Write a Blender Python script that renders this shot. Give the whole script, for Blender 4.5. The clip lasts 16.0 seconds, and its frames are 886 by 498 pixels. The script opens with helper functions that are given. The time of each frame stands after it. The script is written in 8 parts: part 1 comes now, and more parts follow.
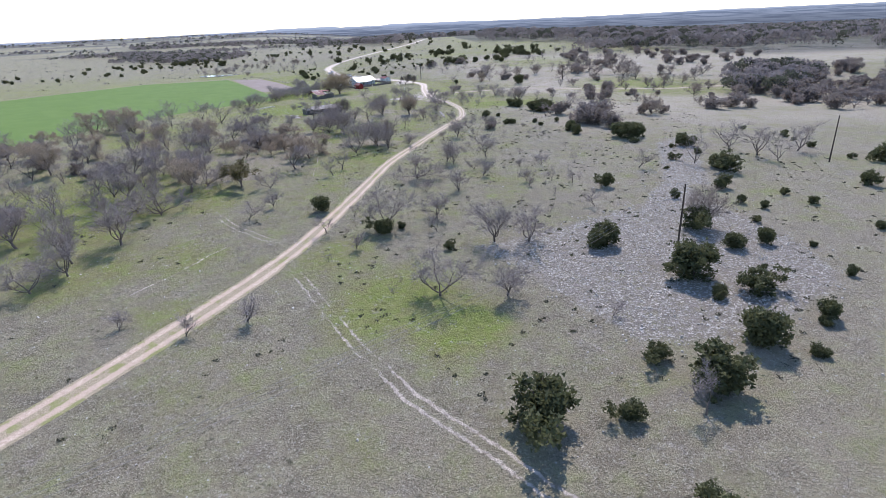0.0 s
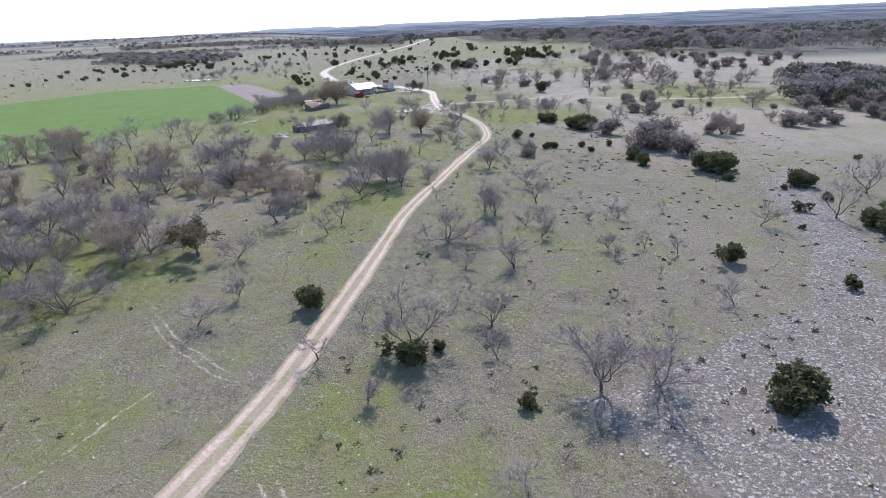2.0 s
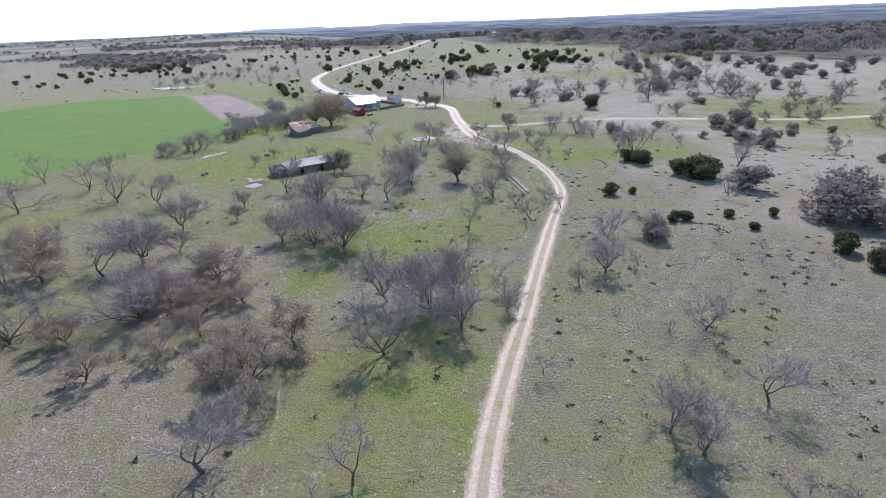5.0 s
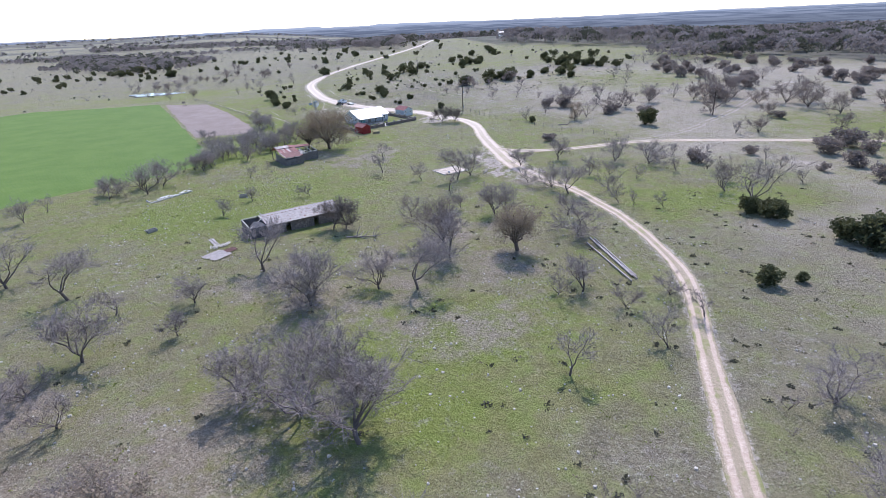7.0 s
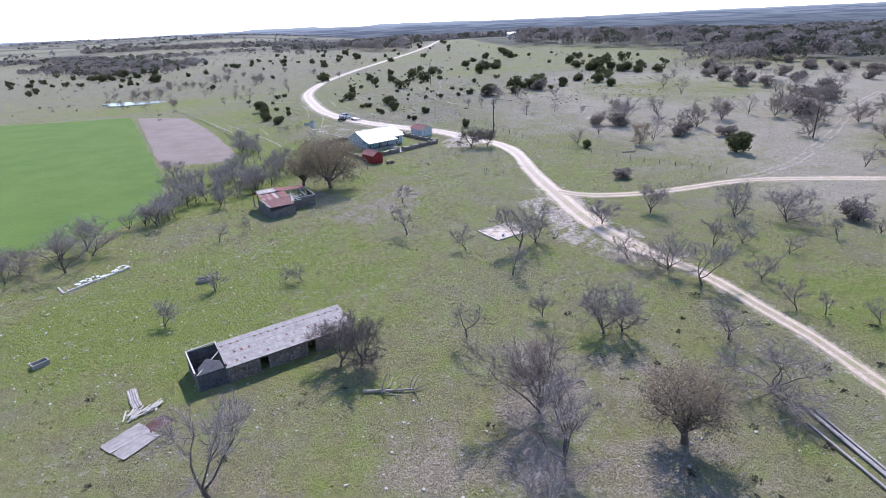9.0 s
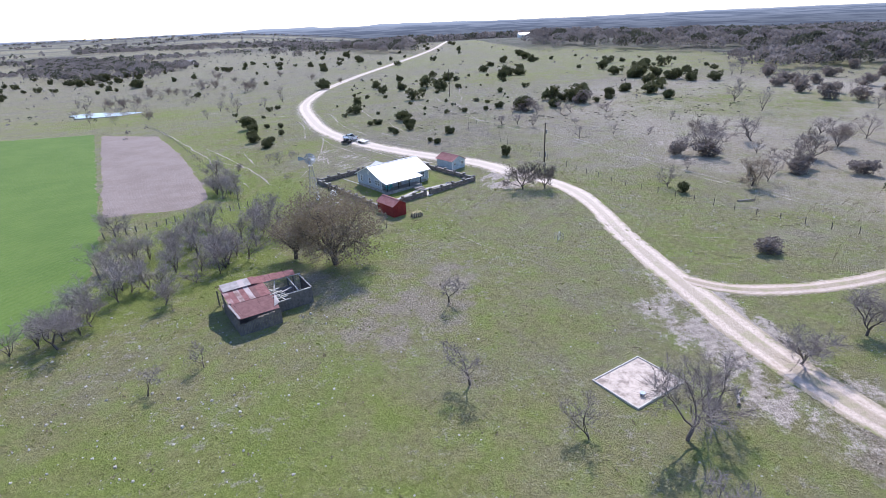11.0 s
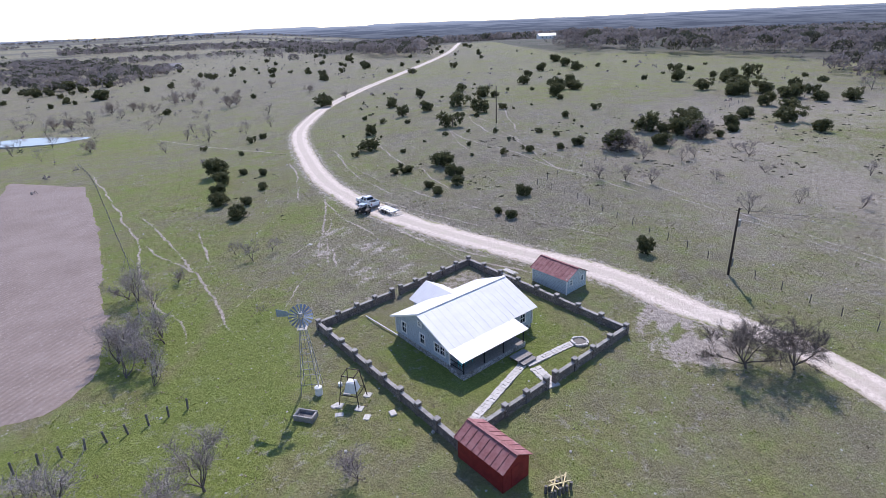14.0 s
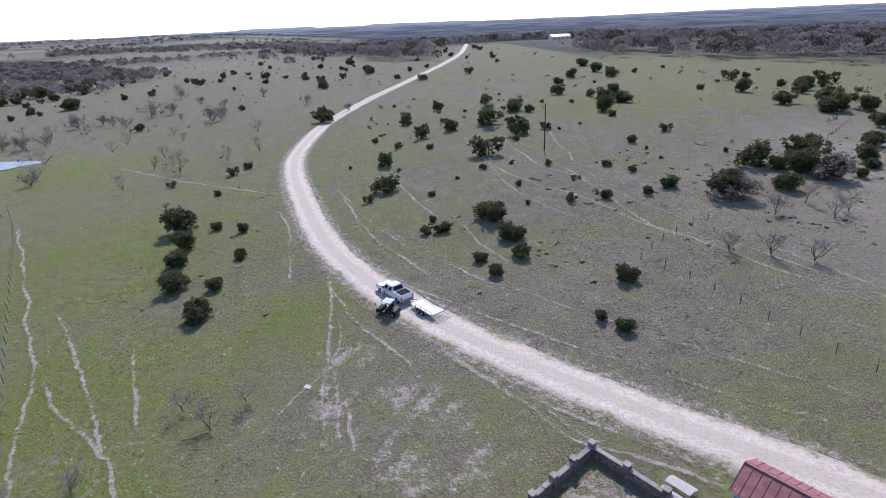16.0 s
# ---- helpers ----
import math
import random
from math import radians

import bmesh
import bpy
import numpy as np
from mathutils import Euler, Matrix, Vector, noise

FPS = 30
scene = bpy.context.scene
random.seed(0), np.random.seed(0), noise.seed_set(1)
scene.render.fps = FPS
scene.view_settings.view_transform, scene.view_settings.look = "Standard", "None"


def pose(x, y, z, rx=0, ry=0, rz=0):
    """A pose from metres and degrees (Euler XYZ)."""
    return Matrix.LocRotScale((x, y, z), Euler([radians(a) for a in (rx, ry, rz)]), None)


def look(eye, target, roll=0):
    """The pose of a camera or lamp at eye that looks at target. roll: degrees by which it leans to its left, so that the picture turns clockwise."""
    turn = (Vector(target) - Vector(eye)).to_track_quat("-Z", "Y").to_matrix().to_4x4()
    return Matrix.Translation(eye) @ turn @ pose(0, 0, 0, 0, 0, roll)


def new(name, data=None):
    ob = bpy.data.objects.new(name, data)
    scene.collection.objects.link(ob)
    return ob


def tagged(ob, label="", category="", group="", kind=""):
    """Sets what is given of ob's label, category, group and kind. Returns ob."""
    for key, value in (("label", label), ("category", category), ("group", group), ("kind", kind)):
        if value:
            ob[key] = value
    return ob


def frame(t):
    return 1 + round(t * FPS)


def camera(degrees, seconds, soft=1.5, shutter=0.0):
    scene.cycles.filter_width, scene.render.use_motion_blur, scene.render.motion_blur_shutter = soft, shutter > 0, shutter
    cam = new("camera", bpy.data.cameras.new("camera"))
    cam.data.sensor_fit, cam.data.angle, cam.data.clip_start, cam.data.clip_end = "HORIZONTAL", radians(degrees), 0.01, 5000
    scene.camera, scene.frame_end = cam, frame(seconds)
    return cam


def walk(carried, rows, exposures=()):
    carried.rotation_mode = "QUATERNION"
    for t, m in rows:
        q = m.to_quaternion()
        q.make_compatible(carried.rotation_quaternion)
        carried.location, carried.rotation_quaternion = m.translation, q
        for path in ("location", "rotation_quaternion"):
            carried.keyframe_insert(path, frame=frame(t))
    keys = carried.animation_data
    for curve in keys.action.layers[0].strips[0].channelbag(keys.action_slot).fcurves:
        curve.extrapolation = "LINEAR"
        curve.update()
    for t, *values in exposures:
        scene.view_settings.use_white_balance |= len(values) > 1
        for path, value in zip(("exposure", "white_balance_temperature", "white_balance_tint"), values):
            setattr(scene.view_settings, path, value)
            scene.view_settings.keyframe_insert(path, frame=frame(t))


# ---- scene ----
cam = camera(77.9, 16.0, 0.8)
ROWS = [
    (0, 0, -0, 33, -3.075, -22.398, 2.526),
    (0.5, -1.25, 10.6, 33.01, -3.161, -22.403, 2.513),
    (1, -2.59, 21.17, 33.04, -3.249, -22.408, 2.502),
    (1.5, -3.99, 31.73, 33.07, -3.341, -22.411, 2.492),
    (2, -5.42, 42.26, 33.1, -3.443, -22.413, 2.48),
    (2.5, -6.86, 52.79, 33.11, -3.556, -22.414, 2.465),
    (3, -8.3, 63.31, 33.12, -3.682, -22.413, 2.449),
    (3.5, -9.72, 73.86, 33.1, -3.813, -22.413, 2.433),
    (4, -11.12, 84.47, 33.05, -3.943, -22.413, 2.421),
    (4.5, -12.49, 95.17, 32.96, -4.066, -22.413, 2.414),
    (5, -13.84, 105.96, 32.84, -4.177, -22.414, 2.416),
    (5.5, -15.16, 116.84, 32.68, -4.273, -22.416, 2.424),
    (6, -16.47, 127.75, 32.53, -4.356, -22.417, 2.437),
    (6.5, -17.78, 138.65, 32.4, -4.425, -22.418, 2.453),
    (7, -19.08, 149.5, 32.32, -4.482, -22.418, 2.469),
    (7.5, -20.4, 160.27, 32.31, -4.527, -22.416, 2.483),
    (8, -21.72, 170.98, 32.34, -4.563, -22.413, 2.494),
    (8.5, -23.06, 181.64, 32.4, -4.592, -22.409, 2.499),
    (9, -24.4, 192.28, 32.46, -4.619, -22.406, 2.498),
    (9.5, -25.76, 202.92, 32.52, -4.645, -22.403, 2.488),
    (10, -27.12, 213.57, 32.57, -4.671, -22.402, 2.472),
    (10.5, -28.5, 224.28, 32.62, -4.695, -22.402, 2.451),
    (11, -29.88, 235.08, 32.68, -4.718, -22.403, 2.429),
    (11.5, -31.28, 246, 32.75, -4.738, -22.405, 2.409),
    (12, -32.68, 257.03, 32.84, -4.756, -22.41, 2.393),
    (12.5, -34.08, 268.11, 32.94, -4.773, -22.415, 2.38),
    (13, -35.5, 279.14, 33.05, -4.792, -22.421, 2.372),
    (13.5, -36.92, 290.02, 33.16, -4.816, -22.426, 2.368),
    (14, -38.34, 300.67, 33.27, -4.848, -22.43, 2.367),
    (14.5, -39.75, 311.01, 33.37, -4.89, -22.433, 2.369),
    (15, -41.12, 320.98, 33.47, -4.945, -22.434, 2.372),
    (15.5, -42.43, 330.5, 33.55, -5.016, -22.436, 2.375),
    (16, -43.64, 339.53, 33.62, -5.106, -22.437, 2.375),
]
walk(cam, [(t, pose(x, y, z, 90 + pitch, roll, yaw)) for t, x, y, z, yaw, pitch, roll in ROWS], [(0, 0.6, 6250, 18), (4, 0.59, 6230, 18), (7, 0.6, 6130, 20), (9, 0.6, 6130, 20), (12.5, 0.55, 6130, 20), (14, 0.34, 6200, 22), (15, 0.06, 6200, 22), (16, 0.16, 6170, 22)])

# ---- light ----
SUN_TURN, SUN_UP = 12.0, 47.0
world = bpy.data.worlds.new("world")
scene.world = world
world.use_nodes = True
sky = world.node_tree.nodes.new("ShaderNodeTexSky")
sky.sky_type, sky.sun_disc = "NISHITA", False
sky.sun_elevation, sky.sun_rotation = radians(SUN_UP), radians(SUN_TURN)
sky.air_density, sky.dust_density, sky.ozone_density = 1.0, 0.0, 3.0
back = world.node_tree.nodes["Background"]
world.node_tree.links.new(sky.outputs[0], back.inputs[0])
back.inputs[1].default_value = 0.15
sun = new("sun", bpy.data.lights.new("sun", "SUN"))
sun.data.energy, sun.data.angle, sun.data.color = 4.2, radians(0.6), (1.0, 0.95, 0.88)
a, e = radians(SUN_TURN), radians(SUN_UP)
sun.matrix_world = look((100 * math.sin(a) * math.cos(e), 100 * math.cos(a) * math.cos(e), 100 * math.sin(e)), (0, 0, 0))

# ---- terrain ----
HILLS = [
    (-0.03, -0.01, 0.25, 0.28, 0.16, 0.26, 0.18, -0.72, -0.85),
    (-0.47, -0.38, 1.4, 0.6, 0.31, 0.09, -0.3, -1.84, -0.82),
    (-1.69, -1.41, 2.04, -1.07, 0.41, -0.87, 0.33, 0.14, 1.38),
    (-1.23, -0.95, 0.26, -0.59, 0.65, -0.85, 1.65, 0.09, 0),
    (0.01, -0.09, -0, 1.39, -0.84, -0.05, 1.88, 1.12, 0.09),
    (0.04, -0.12, -0.52, -1.68, -2.2, 0.82, 0.46, -0.09, 0.05),
    (-0, -0.04, -0.31, -1.35, -1.37, 0.11, -0.2, -0.59, -0.29),
    (-0, -0, -0.04, -0.18, -0.2, -0.02, -0.03, -0.07, -0.04),
]


def smooth(a, b, v):
    s = np.clip((v - a) / (b - a), 0, 1)
    return s * s * (3 - 2 * s)


def wave(x, y, scale, seed):
    """Cheap smooth noise, about -1 to 1, of that wavelength in metres."""
    r = np.random.RandomState(seed)
    v = 0
    for k in range(7):
        d, p, s = r.uniform(0, 6.283), r.uniform(0, 6.283), r.uniform(0.7, 1.6) / scale * 6.283
        v = v + np.sin((x * math.cos(d) + y * math.sin(d)) * s + p)
    return v / 3.5


def land(x, y):
    """The height of the ground, without its fine relief."""
    x, y = np.asarray(x, float), np.asarray(y, float)
    z = np.full(np.broadcast(x, y).shape, -1.0)
    for i, row in enumerate(HILLS):
        for j, h in enumerate(row):
            z = z + h * np.exp(-((x + 225 - 75 * i) ** 2 + (y - 75 * j) ** 2) / 7688)
    z = z + 15 * np.exp(-((x - 90) / 190) ** 2 / 2 - ((y - 850) / 230) ** 2 / 2)
    r = np.hypot(x, y - 150)
    side = np.clip(x / np.maximum(r, 1), -1, 1)
    far = smooth(900, 4300, r)
    east = smooth(-0.3, 0.05, side)
    z = z + (1 - east) * far * 24 - east * 66 * smooth(1050, 2700, r) + smooth(1000, 1700, r) * (2.2 * wave(x, y, 700, 5) + 1.0 * wave(x, y, 260, 6))
    return z + far * 3 * wave(x, y, 1500, 7)


def height(x, y):
    return float(land(x, y))


def spline(points, step=1.0):
    """A smooth line through the points, as evenly spaced places."""
    p = np.array([points[0], *points, points[-1]], float)
    out = []
    for a, b, c, d in zip(p, p[1:], p[2:], p[3:]):
        for u in np.linspace(0, 1, max(2, int(np.hypot(*(c - b)) / step)), endpoint=False):
            out.append(0.5 * (2 * b + (c - a) * u + (2 * a - 5 * b + 4 * c - d) * u * u + (3 * b - a - 3 * c + d) * u ** 3))
    return np.array(out + [p[-1]])


MAIN = [(-75, 0), (-56, 30), (-44.6, 47), (-33.3, 67.5), (-24.6, 85), (-19.4, 100), (-13.8, 121), (-8.2, 144), (0.2, 167), (6.3, 184), (12, 199),
        (17, 213), (18.4, 226), (18.2, 238), (17, 246), (14.8, 257), (11, 265), (8, 275), (6.6, 284), (5.7, 298), (5, 315),
        (5.1, 335), (1.8, 347.5), (-5.5, 357), (-11, 366.5), (-14.5, 369.8)]
DRIVE = [(-3, 353.8), (-5.5, 357), (-11, 366.5), (-18, 373), (-25, 379.5), (-33.5, 388), (-41.5, 397.3), (-49.5, 409.2), (-56.8, 424.5), (-63.8, 448), (-69.3, 472), (-71, 495),
         (-67.3, 532), (-54.7, 575), (-34.6, 632), (2.5, 752), (22, 860), (32, 930)]
EAST = [(5, 301), (9.5, 296.2), (16, 294.2), (27.3, 294.8), (45.4, 299), (59.2, 298.6), (78, 296), (130, 290), (190, 300)]
NORTHEAST = [(44, 299.5), (56, 305), (69, 314), (97, 339), (127, 369), (160, 395)]
SIDE = [(-22.5, 86), (-19.5, 78), (-16.2, 71.9), (-8.5, 58), (-1.7, 47.6), (4.6, 40.2), (14, 30), (26, 18)]
PATHS_A = [[(-122, 452), (-101, 419), (-85.5, 394), (-80, 381), (-73, 369), (-67.5, 363), (-63, 354)], [(-85.5, 394), (-76.6, 384.5), (-69.7, 377), (-63.6, 366), (-58.5, 356)], [(-92, 409.5), (-79.7, 393), (-69.7, 377)], [(-77, 400), (-71.8, 387), (-67.9, 379)], [(-123, 497), (-94, 471), (-68, 451)], [(-43, 394), (-34, 381), (-29.6, 375), (-18, 367)], [(-46.7, 116), (-42, 108.5), (-37.6, 103.4), (-32.5, 98.8), (-27.5, 95), (-21, 93)], [(-32, 98.8), (-40, 85), (-48, 73)], [(2, 413), (14.7, 386), (22.9, 368), (30, 350), (44, 322)], [(4, 414.5), (16.4, 387), (24.5, 369), (31.6, 351), (46, 323)]]
PATHS_B = [[(-63, 447), (-55, 425), (-45, 408), (-28, 390), (-5, 371)], [(-58, 455), (-50, 432), (-40, 414), (-20, 392), (0, 374)], [(3, 414), (-8, 445), (-14, 480), (-30, 520)], [(-12, 417), (-22, 440), (-24, 470)], [(-46, 398), (-39.5, 388.5), (-33, 381.5), (-22, 371.5), (-14, 366)], [(-53, 404), (-52, 394), (-53, 384), (-50, 374)]]
PATHS = PATHS_A + PATHS_B

HILL_TRAILS_A = [[(-26.5, 495.0), (-23.4, 459.1), (-16.5, 441.2), (-10.0, 430.9), (-5.7, 418.8), (0.4, 408.4), (4.7, 400.0), (9.3, 394.4)], [(-16.1, 485.6), (-14.0, 458.1), (-7.9, 441.6), (-6.0, 426.4), (-3.9, 415.6), (0.4, 410.3)], [(-1.1, 500.9), (-4.0, 476.0), (-5.3, 457.5), (-5.5, 449.8)], [(-35.0, 430.0), (-31.8, 416.4), (-28.6, 407.5), (-27.3, 403.2)], [(-61.1, 453.8), (-58.3, 438.8), (-55.3, 425.2), (-51.7, 416.5), (-47.7, 408.8)], [(-56.3, 449.9), (-53.0, 437.1), (-49.2, 425.0), (-44.2, 414.6), (-39.2, 405.9)], [(-46.5, 465.7), (-43.8, 449.8), (-39.5, 434.7), (-35.3, 427.0)], [(-68.0, 445.6), (-64.0, 432.1), (-60.6, 414.0), (-58.7, 407.2)], [(-42.0, 382.1), (-45.1, 389.9), (-51.4, 400.2), (-56.9, 413.1)]]
HILL_TRAILS_B = [[(-34.2, 384.2), (-29.7, 376.1), (-26.1, 372.8)], [(-50.2, 370.9), (-50.6, 381.5), (-52.5, 391.3), (-54.4, 406.3), (-55.7, 415.1)], [(-48.8, 372.2), (-49.9, 381.3), (-51.4, 391.1)]]
HILL_TRAILS = HILL_TRAILS_A + HILL_TRAILS_B


FAINT = [[(-40, 205), (-30, 165), (-26, 130)], [(0, 75), (14, 62), (24, 48)], [(24, 80), (30, 70), (27, 55)], [(-90, 105), (-60, 62), (-40, 38)], [(20, 212), (60, 196), (110, 190)],
         [(-2, 336), (6, 318), (30, 308)], [(-6, 312), (8, 314)], [(-28, 331), (-20, 318), (-6, 300)], [(-47, 395), (-58, 380), (-64, 352)], [(-45, 395), (-54, 372), (-55, 350)]]


def line_distance(x, y, points, step=1.0):
    """The distance of every place from a line, at most 30."""
    p = spline(points, step)
    out = np.full(x.shape, 30.0)
    near = np.where((x > p[:, 0].min() - 30) & (x < p[:, 0].max() + 30) & (y > p[:, 1].min() - 30) & (y < p[:, 1].max() + 30))[0]
    for k in range(0, len(near), 4000):
        i = near[k:k + 4000]
        inside = (np.abs(p[:, 0] - x[i].mean()) < np.ptp(x[i]) / 2 + 32) & (np.abs(p[:, 1] - y[i].mean()) < np.ptp(y[i]) / 2 + 32)
        q = p[inside]
        if len(q):
            out[i] = np.minimum(30, np.sqrt(np.min((x[i, None] - q[:, 0]) ** 2 + (y[i, None] - q[:, 1]) ** 2, axis=1)))
    return out


def inside(x, y, poly, soft):
    """1 inside a convex or gently concave outline, 0 outside, softly."""
    p = np.array(poly, float)
    hit = np.zeros(x.shape, bool)
    d = np.full(x.shape, 1e9)
    for (ax, ay), (bx, by) in zip(p, np.roll(p, -1, axis=0)):
        cross = (ay > y) != (by > y)
        hit ^= cross & (x < (bx - ax) * (y - ay) / ((by - ay) if by != ay else 1e-9) + ax)
        u = np.clip(((x - ax) * (bx - ax) + (y - ay) * (by - ay)) / ((bx - ax) ** 2 + (by - ay) ** 2), 0, 1)
        d = np.minimum(d, np.hypot(x - ax - u * (bx - ax), y - ay - u * (by - ay)))
    return smooth(-soft, soft, np.where(hit, d, -d))


CROP = [(-145, 452), (-87, 335), (-78.5, 315), (-75.5, 300), (-80, 290), (-92, 283), (-102, 272), (-112, 256), (-122, 236), (-134, 190), (-190, 215),
        (-262, 366), (-224, 418), (-206, 450)]
PLOUGHED = [(-140, 447), (-115.5, 436), (-96.4, 403), (-78, 366), (-73, 354), (-74, 347), (-90.5, 344)]
RUBBLE = [[(8, 87), (13.6, 79), (22, 61), (25, 55), (38, 53), (58, 66), (60, 77), (57, 105), (62, 135), (54, 117), (41, 98), (20, 87)],
          [(54, 117), (68, 153), (82, 163), (62, 110)], [(8, 86), (18, 90), (42, 101), (36, 86), (20, 78)],
          [(20, 225), (29, 228), (36, 221), (27, 208), (21, 211)], [(-4, 425), (10, 412), (26, 430), (8, 475), (-12, 478)]]
GREEN_A = [(-60, 256, 26, 22, 0.95), (-45, 246, 20, 14, 0.8), (36, 246, 18, 12, 1.0), (-30, 353, 14, 15, 1.1), (-78, 382, 22, 30, 0.75), (-60, 400, 16, 16, 0.6), (-62, 322, 16, 20, 1.3), (-70, 306, 12, 12, 1.2), (-85, 372, 12, 40, 0.6), (-70, 360, 9, 14, 1.15), (-75, 118, 30, 36, 0.8), (-70, 100, 16, 14, 0.8), (-32, 352, 14, 14, 0.8), (-14, 85, 10, 14, 0.5), (-20, 128, 7, 14, 0.5), (-30, 175, 8, 14, 0.8), (-8, 176, 8, 12, 0.6), (-42, 90, 10, 10, 0.5)]
GREEN_B = [(-66, 270, 24, 22, 0.7), (-40, 275, 24, 22, 0.7), (-20, 262, 14, 20, 0.6), (-5, 70, 12, 14, 0.8), (3, 62, 9, 10, 0.8), (-66, 168, 18, 24, 0.5), (-48, 122, 12, 14, 0.7), (-35, 70, 9, 8, 0.45), (-58, 85, 14, 16, 0.6), (-18, 150, 16, 30, 0.6), (-20, 198, 30, 22, 0.9), (8, 148, 14, 26, 0.35), (-50, 262, 34, 36, 0.85), (-30, 300, 24, 26, 0.6), (-12, 240, 14, 22, 0.5), (28, 244, 12, 16, 0.8), (46, 246, 22, 16, 0.75), (-58, 345, 9, 30, 1.25)]
GREEN_C = [(-66, 335, 14, 18, 1.25), (-60, 316, 14, 18, 1.2), (-18, 318, 14, 18, 0.6), (30, 318, 24, 10, 0.55), (-96, 420, 30, 46, 0.7), (-150, 490, 60, 40, 0.7), (10, 340, 16, 10, 0.5), (-14, 290, 10, 12, 0.6), (130, 300, 50, 45, 0.7), (90, 255, 30, 20, 0.4), (40, 520, 70, 50, 0.55), (90, 420, 50, 40, 0.5), (-36, 318, 9, 9, 0.9), (-25, 325, 7, 10, 0.8), (-40, 500, 26, 60, 0.4), (0, 640, 120, 90, 0.4), (20, 188, 12, 26, 0.25), (-95, 205, 26, 34, 0.7)]
GREEN = GREEN_A + GREEN_B + GREEN_C
LITTER_A = [(-50, 140, 15, 12), (-45, 152, 12, 8), (-60, 158, 10, 9), (-36, 148, 7, 6), (-31, 299, 9, 9), (-25, 305, 8, 7), (-34, 292, 7, 6), (-40, 221, 9, 8), (-31, 213, 10, 8), (-20, 215, 8, 8), (-6, 222, 8, 9), (-14, 231, 6, 8), (-40, 173, 17, 9), (-50, 180, 8, 8), (-12, 171, 9, 8), (-22, 171, 12, 7), (-58, 196, 9, 6), (-16, 226, 5, 9), (-2, 236, 6, 9), (-12, 238, 6, 8), (-38, 187, 14, 12), (-28, 296, 7, 9)]
LITTER_B = [(-34, 300, 8, 6), (-45, 305, 9, 7), (-14, 205, 14, 8), (8, 265, 8, 8), (-24, 228, 5, 8)]
LITTER = LITTER_A + LITTER_B

xs = np.concatenate([np.arange(-124, 100.1, 1.1)])
ys = np.concatenate([np.arange(24, 470.1, 1.1)])


def stretched(v, low, high):
    out, s = list(v), 0.9
    while out[-1] < high:
        s *= 1.085
        out.append(out[-1] + s)
    s = 0.9
    while out[0] > low:
        s *= 1.085
        out.insert(0, out[0] - s)
    return np.array(out)


xs, ys = stretched(xs, -4300, 4300), stretched(ys, -600, 4700)
gx, gy = [v.ravel() for v in np.meshgrid(xs, ys)]
main_road = line_distance(gx, gy, MAIN)
road = np.minimum(main_road, np.minimum(line_distance(gx, gy, DRIVE), line_distance(gx, gy, EAST)))
side = line_distance(gx, gy, SIDE)
path = np.full(gx.shape, 30.0)
faint = np.full(gx.shape, 30.0)
for p in FAINT + HILL_TRAILS:
    faint = np.minimum(faint, line_distance(gx, gy, p))
for p in PATHS:
    path = np.minimum(path, line_distance(gx, gy, p))
crop, ploughed = inside(gx, gy, CROP, 1.5), inside(gx, gy, PLOUGHED, 1.2)
stone = np.zeros(gx.shape)
for p in RUBBLE[:3]:
    stone = np.maximum(stone, inside(gx, gy, p, 3.5))


def pale_at(x, y):
    """Where the dry ground is paler, thin caliche soil: 0 to 1."""
    v = smooth(22, 60, x + 8 * wave(x, y, 40, 81)) * smooth(110, 235, y + 14 * wave(x, y, 60, 82)) * (1 - smooth(225, 245, y) * (1 - smooth(262, 285, y)) * (1 - smooth(55, 75, x))) * (1 - smooth(425, 500, y)) * (1 - 0.6 * smooth(150, 260, x))
    return np.clip(v + 0.5 * smooth(0, 15, x) * smooth(340, 360, y) * (1 - smooth(420, 470, y)) + 0.25 * smooth(15, 40, x) * (1 - smooth(110, 150, y)), 0, 1)


def green_at(x, y):
    """How green the grass is at a place: 0 dry, 1 lush."""
    v = 0.27 + (0.14 + 0.19 * smooth(185, 215, y)) * smooth(70, 130, y) * (1 - 0.6 * smooth(0, 40, x) * (1 - smooth(225, 260, y)))
    v = v - 0.12 * smooth(-50, -30, x) * smooth(392, 402, y + 0.55 * x + 20) * (1 - smooth(470, 520, y)) + 0.14 * smooth(225, 260, y) * (1 - smooth(15, 60, x)) * (1 - smooth(335, 370, y)) - 0.12 * smooth(-55, -20, x) * smooth(380, 410, y) * (1 - smooth(480, 560, y))
    v = v * (1 - 0.5 * smooth(430, 620, y) * (1 - smooth(0, 60, x)))
    v = v * (1 - 0.6 * pale_at(x, y))
    v = v - 0.3 * np.exp(-((x + 36) / 24) ** 2 - ((y - 388) / 17) ** 2) - 0.25 * np.exp(-((x + 5) / 13) ** 2 - ((y - 337) / 14) ** 2) - 0.2 * np.exp(-((x + 8) / 18) ** 2 - ((y - 290) / 16) ** 2)
    for cx, cy, rx, ry, g in GREEN:
        v = np.maximum(v, 1.3 * g * np.exp(-1.2 * (((x - cx) / rx) ** 2 + ((y - cy) / ry) ** 2) ** 1.5))
    return v


